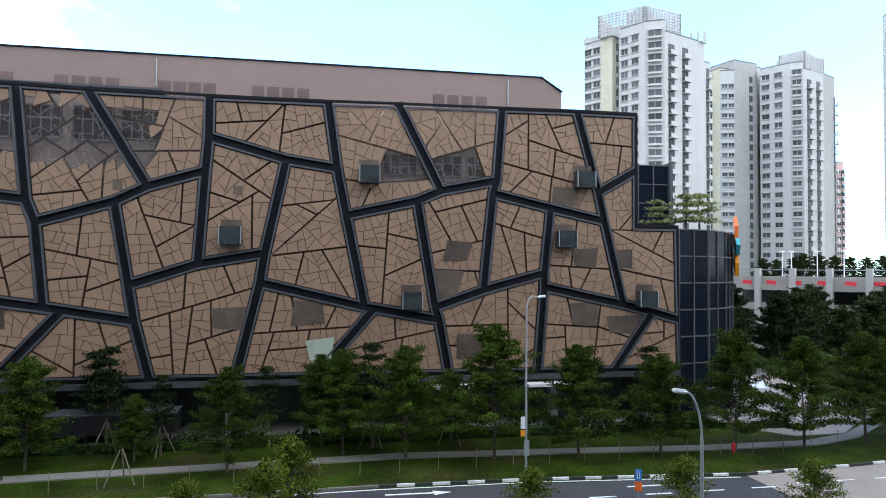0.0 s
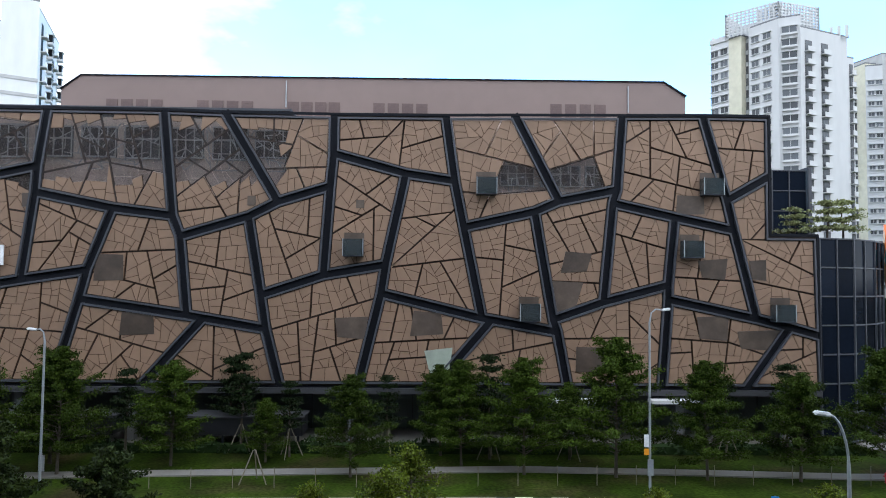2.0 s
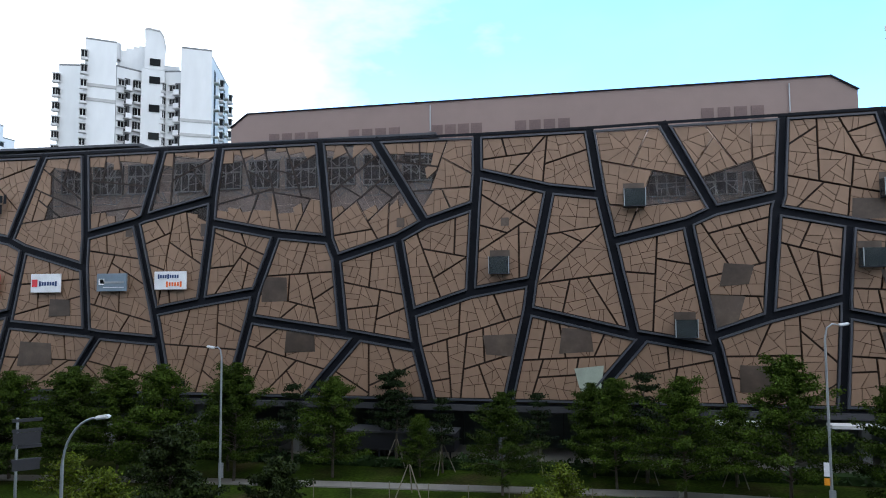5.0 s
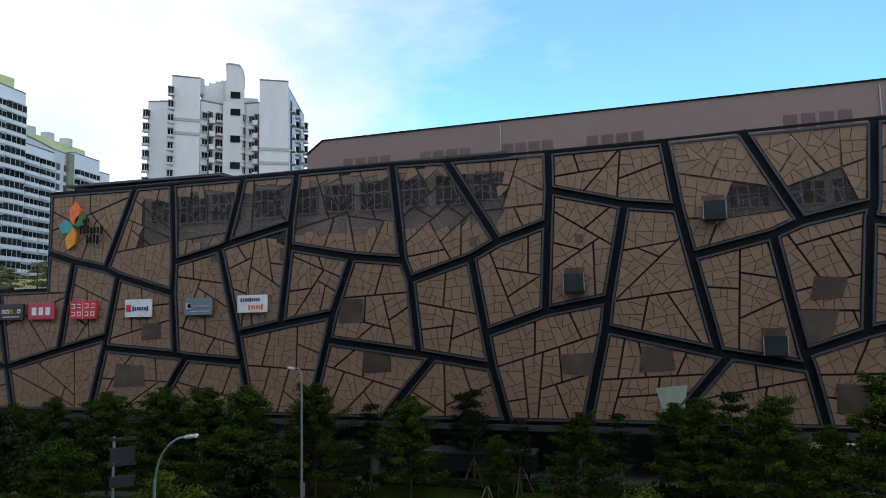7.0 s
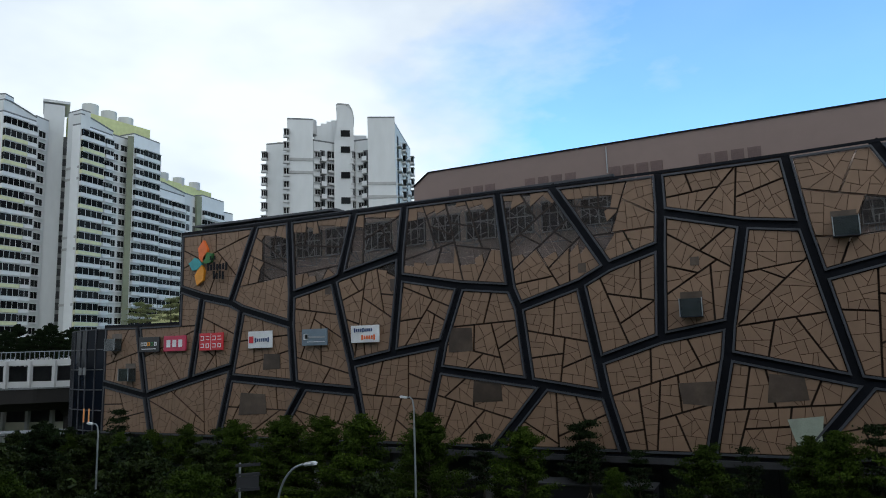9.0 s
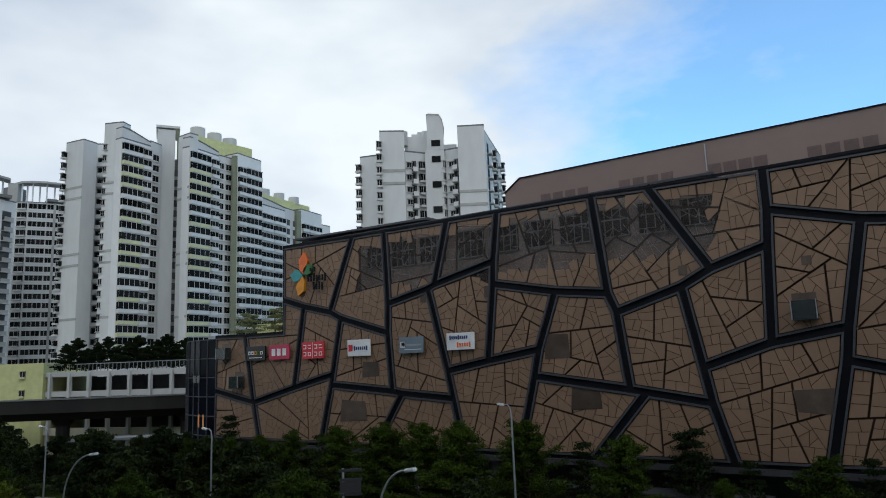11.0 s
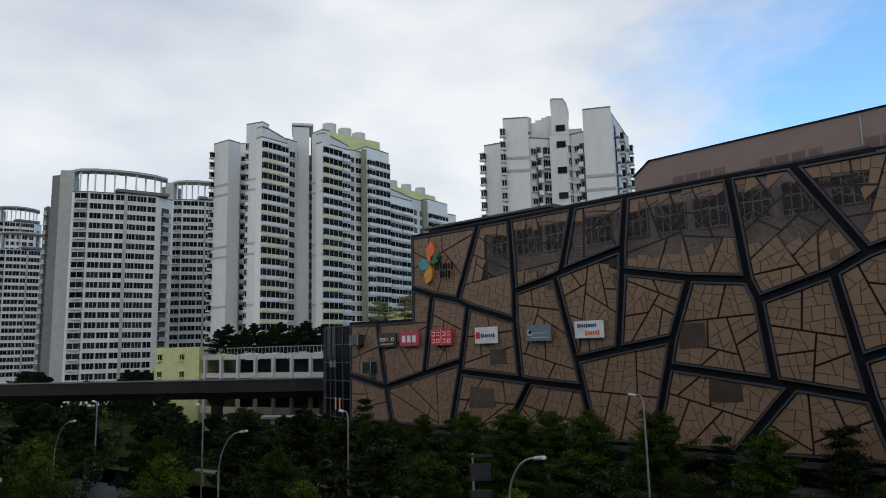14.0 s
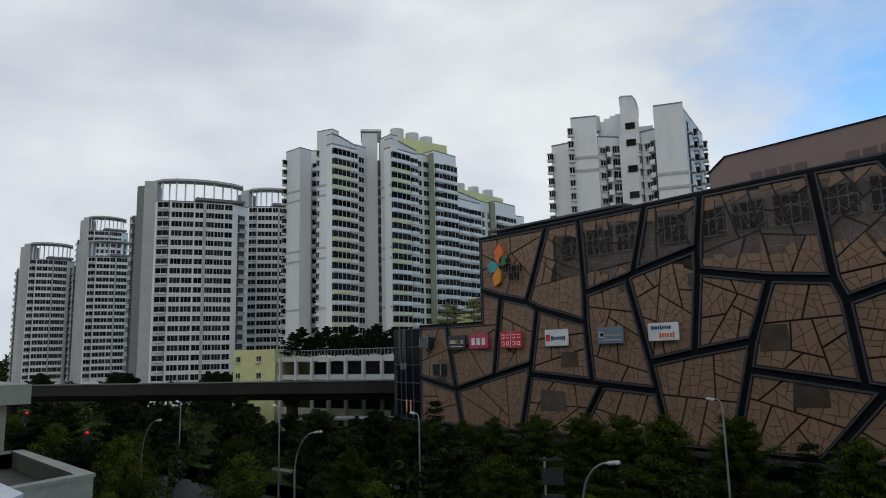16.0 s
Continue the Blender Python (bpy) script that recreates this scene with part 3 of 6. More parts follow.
# dark sheet behind all, left open where the cladding can be seen through
for cell in CELLS:
    bm = bmesh.new()
    mx = sum(v[0] for v in cell) / len(cell)
    if max(v[1] for v in cell) > 23 and GLASS_FROM - 4 < mx < 14.5 and not GLASS_TO + 4 < mx < 3:
        cell = clip(cell, (0, 18.0), (0, -1))
        if not cell:
            continue
    prism_xz(bm, cell, 0.12, 0.42)
    part("backing_panel", bm, DARK_JOINT, mall, "dark brown backing panel")

bars = 0
for i, chain in enumerate(LINES.split(";")):
    names = chain.split()
    for j, (a, b) in enumerate(zip(names, names[1:])):
        p, q = Vector(NODES[a]), Vector(NODES[b])
        e = (q - p).normalized()
        s = Vector((-e.y, e.x)) * (0.30 if i else 0.10)
        p, q = p - 0.06 * e, q + 0.06 * e
        bm = bmesh.new()
        bars += 1
        front = 0.03 + 0.0006 * bars
        prism_xz(bm, [tuple(p - s), tuple(q - s), tuple(q + s), tuple(p + s)], front, 0.115)
        part("frame_bar", bm, BLACK, mall)
for outer, inner in lips:
    bm = bmesh.new()
    n = len(outer)
    for y0, y1 in ((-0.16, 0.11),):
        ring = [[bm.verts.new((x, y, z)) for x, z in loop] for loop in (outer, inner) for y in (y0, y1)]
        of, ob_, nf, nb = ring
        for i in range(n):
            k = (i + 1) % n
            for quad in ((of[i], of[k], nf[k], nf[i]), (ob_[i], ob_[k], of[k], of[i]), (nf[i], nf[k], nb[k], nb[i]), (nb[i], nb[k], ob_[k], ob_[i])):
                bm.faces.new(quad)
    part("cell_frame", bm, LIP, mall, "blue-grey steel edge trim")

# rooms behind the see-through cladding: a brown wall, dark windows and a web of pale braces
bm = bmesh.new()
box(bm, GLASS_FROM - 0.6, 14.6, 1.1, 1.4, 17.6, 23.9)
box(bm, GLASS_FROM - 0.6, 14.6, 0.45, 1.3, 17.3, 17.6)
part("inner_wall", bm, INNER_WALL, mall, "shaded brown wall behind the see-through cladding")
bm = bmesh.new()
box(bm, -1.5, 1.5, -0.10, 0.10, -1.0, 1.0, 0)
for k in (-1.46, -0.75, 0.0, 0.75, 1.46):
    box(bm, k - 0.045, k + 0.045, -0.16, -0.101, -1.0, 1.0, 1)
for k in (-0.96, 0.2, 0.96):
    box(bm, -1.5, 1.5, -0.17, -0.105, k - 0.045, k + 0.045, 1)
inner = mesh_of("inner_window", bm, [INNER_GLASS, GREY_PAINT])
x = GLASS_FROM + 1.6
while x < 13.5:
    if x < GLASS_TO - 0.8 or x > 5:
        ob = part("inner_window", inner, None, mall)
        ob.matrix_basis = pose(x, 0.98, 22.0 if x < 3 else 19.9)
        ob.scale = (rng.uniform(0.85, 1.0), 1, rng.choice((1.05, 1.15, 1.25)) if x < 3 else 0.8)
    x += rng.choice((3.2, 3.3, 4.2))
web = bmesh.new()
for x0, x1, z0, z1 in ((GLASS_FROM, GLASS_TO, 19.9, 23.3), (4.5, 13.3, 18.6, 21.0)):
    bits = []
    crack([(x0, z0), (x1, z0), (x1, z1), (x0, z1)], 0.9, rng, 0.55, bits)
    for bit in bits:
        for p, q in zip(bit, bit[1:] + bit[:1]):
            if p < q and rng.random() < 0.62:
                tube(web, [(p[0], 0.45, p[1]), (q[0], 0.45, q[1])], [0.042, 0.042], 4)
part("inner_brace", web, GREY_PAINT, mall, "web of pale thin braces behind the see-through cladding", kind="stuff")

# tan tiles on brown plates; the stretch nearest the camera as pieces of their own
loose = bmesh.new()
count = 0
for plate in plates:
    inner = inset(plate, 0.050)
    if area(inner) <= 0.05:
        continue
    bits = []
    crack(inner, 0.70, rng, 0.24, bits, 0.13)
    mids = [(sum(v[0] for v in bit) / len(bit), sum(v[1] for v in bit) / len(bit)) for bit in bits]
    clear = [see_through(*m) for m in mids]
    bm = bmesh.new()
    if any(clear):
        # a dark rail runs round the plate, and each solid tile has a backing of its own
        n = len(plate)
        rail = inset(plate, 0.062)
        for i in range(n):
            k = (i + 1) % n
            prism_xz(bm, [plate[i], plate[k], rail[k], rail[i]], -0.01, 0.10)
        part("panel_rail", bm, DARK_JOINT, mall)
        if not all(clear):
            bm = bmesh.new()
            for bit, c in zip(bits, clear):
                if not c:
                    prism_xz(bm, bit, 0.0, 0.10)
            part("panel", bm, BROWN_JOINT, mall)
        for bit, c in zip(bits, clear):
            pane = inset(bit, 0.012)
            if c and area(pane) > 0.02:
                bm = bmesh.new()
                prism_xz(bm, pane, -0.02 + rng.uniform(-0.006, 0.006), 0.02)
                ob = part("glass_panel", bm, BAND_GLASS, mall, "smoked see-through panel")
                ob.visible_shadow = False
    else:
        prism_xz(bm, inner, 0.0, 0.10)
        part("panel", bm, BROWN_JOINT, mall)
    for bit, m, c in zip(bits, mids, clear):
        tile = inset(bit, 0.024)
        if c or area(tile) < 0.02:
            continue
        depth = -0.05 + rng.uniform(-0.008, 0.008)
        if -7.0 < m[0] < 6.0 and count < 300:
            count += 1
            bm = bmesh.new()
            prism_xz(bm, tile, depth, -0.001, back=False)
            part("tile", bm, TAN, mall)
        else:
            prism_xz(loose, tile, depth, -0.001, back=False)
part("tile_field", loose, TAN, mall, "tan cladding tiles with uneven joints", kind="stuff")


def smoked(x0, z0, x1, z1, skew=0.0, material=None):
    """A smoked panel that stands a little proud of the tiles."""
    poly = [(x0 - skew * 0.5, z0), (x1 + skew * 0.15, z0 + skew * 0.35), (x1 - skew * 0.2, z1), (x0, z1 + skew * 0.3)]
    c = ((x0 + x1) / 2, (z0 + z1) / 2)
    for cell in CELLS:
        ring = inset(cell, 0.41)
        sides = [(p, (p[1] - q[1], q[0] - p[0])) for p, q in zip(ring, ring[1:] + ring[:1])]
        if all((c[0] - p[0]) * n[0] + (c[1] - p[1]) * n[1] > 0 for p, n in sides):
            for p, n in sides:
                poly = clip(poly, p, n)
    bm = bmesh.new()
    prism_xz(bm, poly, -0.085, -0.06)
    part("smoked_panel", bm, material or MESH_DARK, mall, "pale green board" if material is GREEN_BOARD else "smoked brown window panel")


for x0, z0, x1, z1, skew in ((-21.9, 7.8, -19.6, 9.4, 0.3), (-6.6, 7.8, -4.3, 9.3, -0.4), (-0.9, 7.9, 1.2, 9.6, 0.5), (9.1, 9.6, 12.4, 11.9, 0.4), (10.2, 12.6, 13.0, 14.0, 0.7),
                             (20.0, 12.4, 22.1, 13.8, -0.6), (19.9, 7.9, 22.2, 9.6, -0.4), (-23.9, 11.7, -21.9, 13.6, 0.2), (23.8, 12.3, 25.8, 13.8, -0.5), (22.9, 7.2, 26.2, 8.6, -0.5),
                             (18.5, 17.0, 20.5, 18.4, 0.2), (11.0, 5.4, 13.6, 7.2, 0.1), (-42.9, 10.6, -41.0, 12.0, 0.2),
                             (-45.6, 6.5, -42.6, 8.4, 0.5), (-29.3, 17.0, -28.7, 18.0, 0), (-36.0, 17.1, -35.4, 18.2, 0), (-13.1, 17.3, -12.5, 18.0, 0), (-5.2, 17.2, -4.6, 17.8, 0), (-60.8, 9.6, -59.6, 11.2, 0)):
    smoked(x0, z0, x1, z1, skew)
smoked(-0.1, 5.3, 1.8, 7.1, -0.8, GREEN_BOARD)


def glass_box(x, z, w=1.45, h=1.2):
    """A small glazed box that sticks out of the front."""
    g = part("glass_box", mesh_box(w, h), None, mall, "greenish glass box that juts out of the front")
    g.matrix_basis = pose(x, -0.06, z)
    for sx in (-w / 2, w / 2):
        bm = bmesh.new()
        box(bm, sx - 0.03, sx + 0.03, -0.93, -0.87, -0.02, h + 0.02)
        part("post", bm, GALV, g)


def mesh_box(w, h):
    bm = bmesh.new()
    box(bm, -w / 2, w / 2, -0.9, -0.86, 0, h, 0)
    box(bm, -w / 2, -w / 2 + 0.04, -0.86, 0, 0, h, 0)
    box(bm, w / 2 - 0.04, w / 2, -0.86, 0, 0, h, 0)
    box(bm, -w / 2, w / 2, -0.9, 0, -0.06, -0.002, 1)
    box(bm, -w / 2, w / 2, -0.02, 0, 0.02, h + 0.5, 2)
    return mesh_of("glass_box", bm, [BOX_GLASS, STEEL_DARK, MESH_DARK])


for x, z in ((-5.3, 13.7), (4.3, 18.3), (20.9, 18.45), (19.4, 13.85), (7.5, 9.15), (26.1, 9.25), (-62.6, 12.9), (-60.4, 9.8)):
    glass_box(x, z)

# body of the mall behind the front, ground floor under the overhang
bm = bmesh.new()
box(bm, -53.3, 25.1, 3.4, 58, 4.4, 23.7)
box(bm, -53.3, 25.1, 0.5, 3.4, 4.4, 17.2)
box(bm, -64.2, -53.35, 0.5, 30, 4.4, 15.0)
box(bm, 25.15, 28.7, 0.5, 30, 4.4, 15.1)
part("body", bm, ROOF_BROWN, mall)
bm = bmesh.new()
box(bm, -64.5, 29.1, -0.2, 0.5, 3.75, 4.15)
box(bm, -64.5, 29.1, 0.5, 8, 3.9, 4.3)
part("soffit", bm, SOFFIT_DARK, mall, "dark grey soffit edge")
bm = bmesh.new()
box(bm, -64.0, 28.6, 5.5, 6.0, 0.1, 3.9)
part("shop_glazing", bm, PANE_LIGHT, mall, "dark shop glazing under the overhang")
bm = bmesh.new()
box(bm, -0.3, 0.3, -0.3, 0.3, 0.1, 3.9)
col = mesh_of("column", bm, DARK_GREY)
for k in range(12):
    ob = part("column", col, None, mall)
    ob.location = (-62 + 8.1 * k, 1.2, 0)
bm = bmesh.new()
box(bm, -0.04, 0.04, -0.06, 0.06, 0.1, 3.9)
mull = mesh_of("mullion", bm, LIP)
for k in range(46):
    ob = part("mullion", mull, None, mall)
    ob.location = (-63 + 2.0 * k, 5.43, 0)
for x0, x1 in ((9.0, 12.6), (16.2, 19.6)):
    bm = bmesh.new()
    box(bm, x0, x1, -1.3, -0.21, 3.34, 3.55)
    part("entrance_canopy", bm, WHITE, mall, "white entrance canopy")

# long mauve-brown roof house set back from the front, with chamfered shoulders
rb = 16.0
bm = bmesh.new()
prism_xz(bm, [(-35.4, 23.8), (25.3, 23.8), (25.3, 30.25), (23.1, 31.65), (-33.5, 31.4), (-35.4, 30.0)], rb, rb + 26)
part("roof_house", bm, ROOF_BROWN, mall, "plain mauve-brown rooftop plant house")
bm = bmesh.new()
prism_xz(bm, [(23.1, 31.66), (23.1, 31.76), (-33.5, 31.51), (-33.5, 31.41)], rb - 0.15, rb + 0.4)
prism_xz(bm, [(25.3, 30.25), (25.45, 30.35), (23.1, 31.80), (23.1, 31.66)], rb - 0.15, rb + 0.4)
prism_xz(bm, [(-33.5, 31.41), (-33.5, 31.55), (-35.5, 30.1), (-35.4, 30.0)], rb - 0.15, rb + 0.4)
part("roof_edge", bm, BLACK, mall, "black roof edge")
bm = bmesh.new()
box(bm, -0.55, 0.55, -0.04, 0.02, -0.95, 0.95, 0)
for k in range(9):
    box(bm, -0.53, 0.53, -0.06, -0.041, -0.9 + 0.2 * k, -0.78 + 0.2 * k, 0)
vent = mesh_of("louvre_panel", bm, ROOF_DARK)
for x0, step, z in ((-30.5, 1.42, 28.2), (-21.8, 1.42, 28.2), (-13.1, 1.32, 28.2), (-4.8, 1.39, 28.2), (12.5, 1.45, 28.4)):
    for k in range(4):
        ob = part("louvre_panel", vent, None, mall)
        ob.location = (x0 + step * k, rb - 0.02, z)
for x in (-13.8, 19.6):
    bm = bmesh.new()
    tube(bm, [(x, rb - 0.1, 28.6), (x, rb - 0.1, 31.2)], [0.06, 0.06], 6)
    part("downpipe", bm, GALV, mall)
# flat canopy along the left part of the roof
bm = bmesh.new()
box(bm, -54.0, -10.2, 0.6, 4.5, 24.45, 24.62)
part("roof_canopy", bm, LIP, mall, "thin dark roof canopy")
bm = bmesh.new()
prism_xz(bm, [(-53.0, 25.3), (-35.6, 25.1), (-34.6, 24.75), (-34.9, 24.65), (-36.0, 24.9), (-53.0, 25.1)], 1.0, 6.5)
part("roof_canopy", bm, LIP, mall, "raised dark steel roof canopy")
for x in (-50, -45.5, -41, -36.8):
    bm = bmesh.new()
    tube(bm, [(x, 1.6, 24.4), (x, 1.6, 25.0)], [0.09, 0.09], 6)
    part("canopy_post", bm, LIP, mall)


def curtain(points, z0, z1, cols, rows, name):
    """A faceted curtain wall on a bent plan, with panes and mullions of its own."""
    w = part(name, mesh_of(name, (lambda b: (prism_xy(b, points + [(points[-1][0] - 3, points[-1][1] + 8), (points[0][0], points[0][1] + 8)], z0, z1 - 0.05), b)[1])(bmesh.new()), BLACK), None, mall, "dark glass curtain wall with steel mullions")
    lengths = [math.dist(a, b) for a, b in zip(points, points[1:])]
    for (a, b), d in zip(zip(points, points[1:]), lengths):
        ang = math.degrees(math.atan2(b[1] - a[1], b[0] - a[0]))
        n = max(1, round(d / cols))
        for i in range(n):
            for j in range(rows):
                bm = bmesh.new()
                box(bm, d * i / n + 0.06, d * (i + 1) / n - 0.06, -0.06, -0.02, (z1 - z0) * j / rows + 0.07, (z1 - z0) * (j + 1) / rows - 0.07)
                ob = part("pane", bm, DRUM_GLASS, w)
                ob.matrix_basis = pose(a[0], a[1], z0, 0, 0, ang)
            bm = bmesh.new()
            box(bm, d * i / n - 0.05, d * i / n + 0.05, -0.16, -0.0, 0, z1 - z0)
            ob = part("mullion", bm, LIP, w)
            ob.matrix_basis = pose(a[0], a[1], z0, 0, 0, ang)
        for j in range(rows + 1):
            bm = bmesh.new()
            box(bm, 0, d, -0.13, -0.0, (z1 - z0) * j / rows - 0.05, (z1 - z0) * j / rows + 0.05)
            ob = part("transom", bm, LIP, w)
            ob.matrix_basis = pose(a[0], a[1], z0, 0, 0, ang)


curtain([(29.2, 0.2), (32.2, 0.9), (35.0, 2.7), (37.2, 5.0), (38.6, 7.6)], 0.3, 15.4, 1.5, 7, "corner_drum")
curtain([(-73.2, 2.6), (-70.8, 1.2), (-67.8, 0.4), (-64.6, 0.2)], 0.3, 15.2, 1.5, 7, "corner_drum")
curtain([(29.0, 13.0), (35.5, 13.0)], 15.0, 22.6, 1.6, 4, "setback_glazing")
bm = bmesh.new()
box(bm, 35.55, 35.85, 12.6, 20, 15.0, 22.9)
part("fin_wall", bm, LIP, mall, "dark blue-grey fin wall")


# ---- signs on the front ----
def sign(label, x0, z0, x1, z1, board):
    s = thing("sign", label, "sign", ((x0 + x1) / 2, FRONT - 0.2, (z0 + z1) / 2), group="signs on the mall front")
    bm = bmesh.new()
    w, h = (x1 - x0) / 2, (z1 - z0) / 2
    box(bm, -w, w, -0.22, -0.06, -h, h, 0)
    bmesh.ops.bevel(bm, geom=bm.edges[:], offset=0.02, segments=1, affect="EDGES")
    part("board", bm, board, s)
    for sx in (-0.6, 0.6):
        bm = bmesh.new()
        box(bm, sx * w - 0.05, sx * w + 0.05, -0.06, 0.14, -0.05, 0.05)
        part("bracket", bm, STEEL_DARK, s)
    return s


def bar(s, x, z, w, h, material, name="mark"):
    bm = bmesh.new()
    box(bm, -w / 2, w / 2, -0.03, 0.0, -h / 2, h / 2)
    ob = part(name, bm, material, s)
    ob.matrix_basis = pose(x, -0.222, z)


s = sign("white supermarket sign with dark blue and orange marks", -33.1, 12.75, -30.3, 14.2, SIGN_WHITE)
for k in range(9):
    bar(s, -1.0 + 0.21 * k, 0.32, 0.13, 0.36 if k in (0, 4) else 0.26, SIGN_NAVY)
for k in range(6):
    bar(s, -0.25 + 0.24 * k, -0.3, 0.15, 0.44 if k in (0, 5) else 0.3, ORANGE)
s = sign("blue-grey sign with a pale swoosh", -38.3, 12.65, -35.6, 14.1, SIGN_GREY)
bar(s, -0.9, 0.05, 0.5, 0.5, SIGN_WHITE)
bar(s, -0.85, 0.07, 0.36, 0.36, SIGN_GREY)
bar(s, 0.3, 0.0, 1.7, 0.16, GALV)
bar(s, 0.2, -0.4, 1.9, 0.05, SIGN_WHITE)
s = sign("white sign with a red badge and dark marks", -44.5, 12.6, -41.7, 14.15, SIGN_WHITE)
bar(s, -1.0, 0.0, 0.5, 0.62, SIGN_RED)
for k in range(7):
    bar(s, -0.5 + 0.25 * k, -0.05, 0.16, 0.42 if k in (0, 6) else 0.3, SIGN_NAVY)
s = sign("red sign with two blocks of white strokes", -50.6, 12.55, -47.6, 14.2, SIGN_RED)
bar(s, 0, 0, 0.04, 1.55, SIGN_WHITE)
for cx in (-0.75, 0.75):
    for px, pz, w, h in ((-0.33, 0.52, 0.42, 0.07), (-0.16, 0.34, 0.07, 0.36), (-0.33, 0.17, 0.42, 0.07), (0.33, 0.5, 0.42, 0.07), (0.33, 0.2, 0.42, 0.07),
                         (-0.33, -0.2, 0.42, 0.07), (-0.33, -0.52, 0.42, 0.07), (-0.16, -0.36, 0.07, 0.3), (0.33, -0.2, 0.42, 0.07), (0.33, -0.52, 0.42, 0.07), (0.16, -0.36, 0.07, 0.3), (0.5, -0.36, 0.07, 0.3)):
        bar(s, cx + px, pz, w, h, SIGN_WHITE)
s = sign("magenta-red sign with three white capital marks", -55.4, 12.6, -52.4, 14.1, SIGN_MAGENTA)
for cx in (-0.75, 0.05, 0.85):
    bar(s, cx - 0.05, 0, 0.52, 0.72, SIGN_WHITE)
s = sign("black sign with pale rounded marks", -58.9, 12.6, -56.0, 14.1, SIGN_BLACK)
for k, m in enumerate((SIGN_WHITE, SIGN_WHITE, AMBER, LEAF_SIGN, SIGN_WHITE)):
    bar(s, -0.95 + 0.47 * k, 0.05, 0.36, 0.36, m)
    bar(s, -0.95 + 0.47 * k, 0.02, 0.18, 0.18, SIGN_BLACK)
bar(s, 0, -0.45, 2.0, 0.07, SIGN_WHITE)


def petal(parent, material, angle, length, width, cx=0.0, cz=0.0, y=0.0):
    bm = bmesh.new()
    prism_xz(bm, [(0, 0.05), (width * 0.30, length * 0.22), (width * 0.52, length * 0.58), (width * 0.12, length), (-width * 0.40, length * 0.70), (-width * 0.34, length * 0.25)], -0.2, 0.1)
    ob = part("petal", bm, material, parent)
    ob.matrix_basis = pose(cx, y, cz) @ pose(0, 0, 0, 0, angle, 0)


def emblem(at, turn, size, label):
    e = thing("emblem", label, "sign", at, turn)
    e.scale = (size, size, size)
    for m, ang, l, w in ((ORANGE, -2, 2.5, 1.45), (LEAF_SIGN, 52, 1.7, 1.35), (TEAL, -88, 2.0, 1.5), (AMBER, 192, 2.3, 1.4)):
        petal(e, m, ang, l, w, -0.1 if m is AMBER else 0.0, -0.12 if m in (AMBER, TEAL) else 0.0)
    return e


e = emblem((-50.45, FRONT - 0.2, 21.05), 0, 0.92, "four-petal emblem in orange, green, teal and amber beside dark lettering")
for n, x, z, h in ((3, 1.2, 0.35, 0.4), (7, 0.9, -0.55, 0.85), (4, 1.7, -1.5, 0.85)):
    for k in range(n):
        bar(e, x + 0.42 * k * (0.7 if n == 3 else 1.0), z + (0.12 if k in (0, 2) else 0), 0.28 * (0.7 if n == 3 else 1.0), h * (1.0 if k in (0, 2, n - 1) else 0.75), BLACK, "letter_bar")
emblem((37.7, FRONT + 5.2, 14.2), 62, 1.1, "four-petal emblem on the dark glass corner")


# ---- far housing towers ----
def polar(az, dist):
    return (dist * math.sin(radians(az)), dist * math.cos(radians(az)))


def section(bm, x0, x1, profile):
    """One solid drawn along x: the profile is (y, z, slot of the face that follows), y minus is out of the wall."""
    ends = [[bm.verts.new((x, y, z)) for y, z, _ in profile] for x in (x0, x1)]
    n = len(profile)
    for i in range(n):
        k = (i + 1) % n
        bm.faces.new((ends[0][i], ends[0][k], ends[1][k], ends[1][i])).material_index = profile[i][2]
    bm.faces.new(ends[0]).material_index = profile[0][2]
    bm.faces.new(ends[1][::-1]).material_index = profile[0][2]


def pane_mesh(w, h, y, back, n, slots, rim=0.07):
    """A row of n panes in one frame, glass set into it."""
    bm = bmesh.new()
    xs = [-w / 2 + w * i / n for i in range(n + 1)]
    grid = [[[bm.verts.new((x, yy, z)) for z in (0.85, 0.85 + h)] for x in xs] for yy in (y, back)]
    f, b = grid
    glass = [bm.faces.new((f[i][0], f[i + 1][0], f[i + 1][1], f[i][1])) for i in range(n)]
    for i in range(n):
        bm.faces.new((b[i + 1][0], b[i][0], b[i][1], b[i + 1][1]))
        bm.faces.new((f[i][0], b[i][0], b[i + 1][0], f[i + 1][0]))
        bm.faces.new((f[i][1], f[i + 1][1], b[i + 1][1], b[i][1]))
    side = [bm.faces.new((b[0][0], f[0][0], f[0][1], b[0][1])), bm.faces.new((f[n][0], b[n][0], b[n][1], f[n][1]))]
    bm.normal_update()
    bmesh.ops.inset_individual(bm, faces=glass, thickness=rim, depth=-0.03)
    for g in glass + side:
        g.material_index = 1
    return mesh_of("pane", bm, slots)


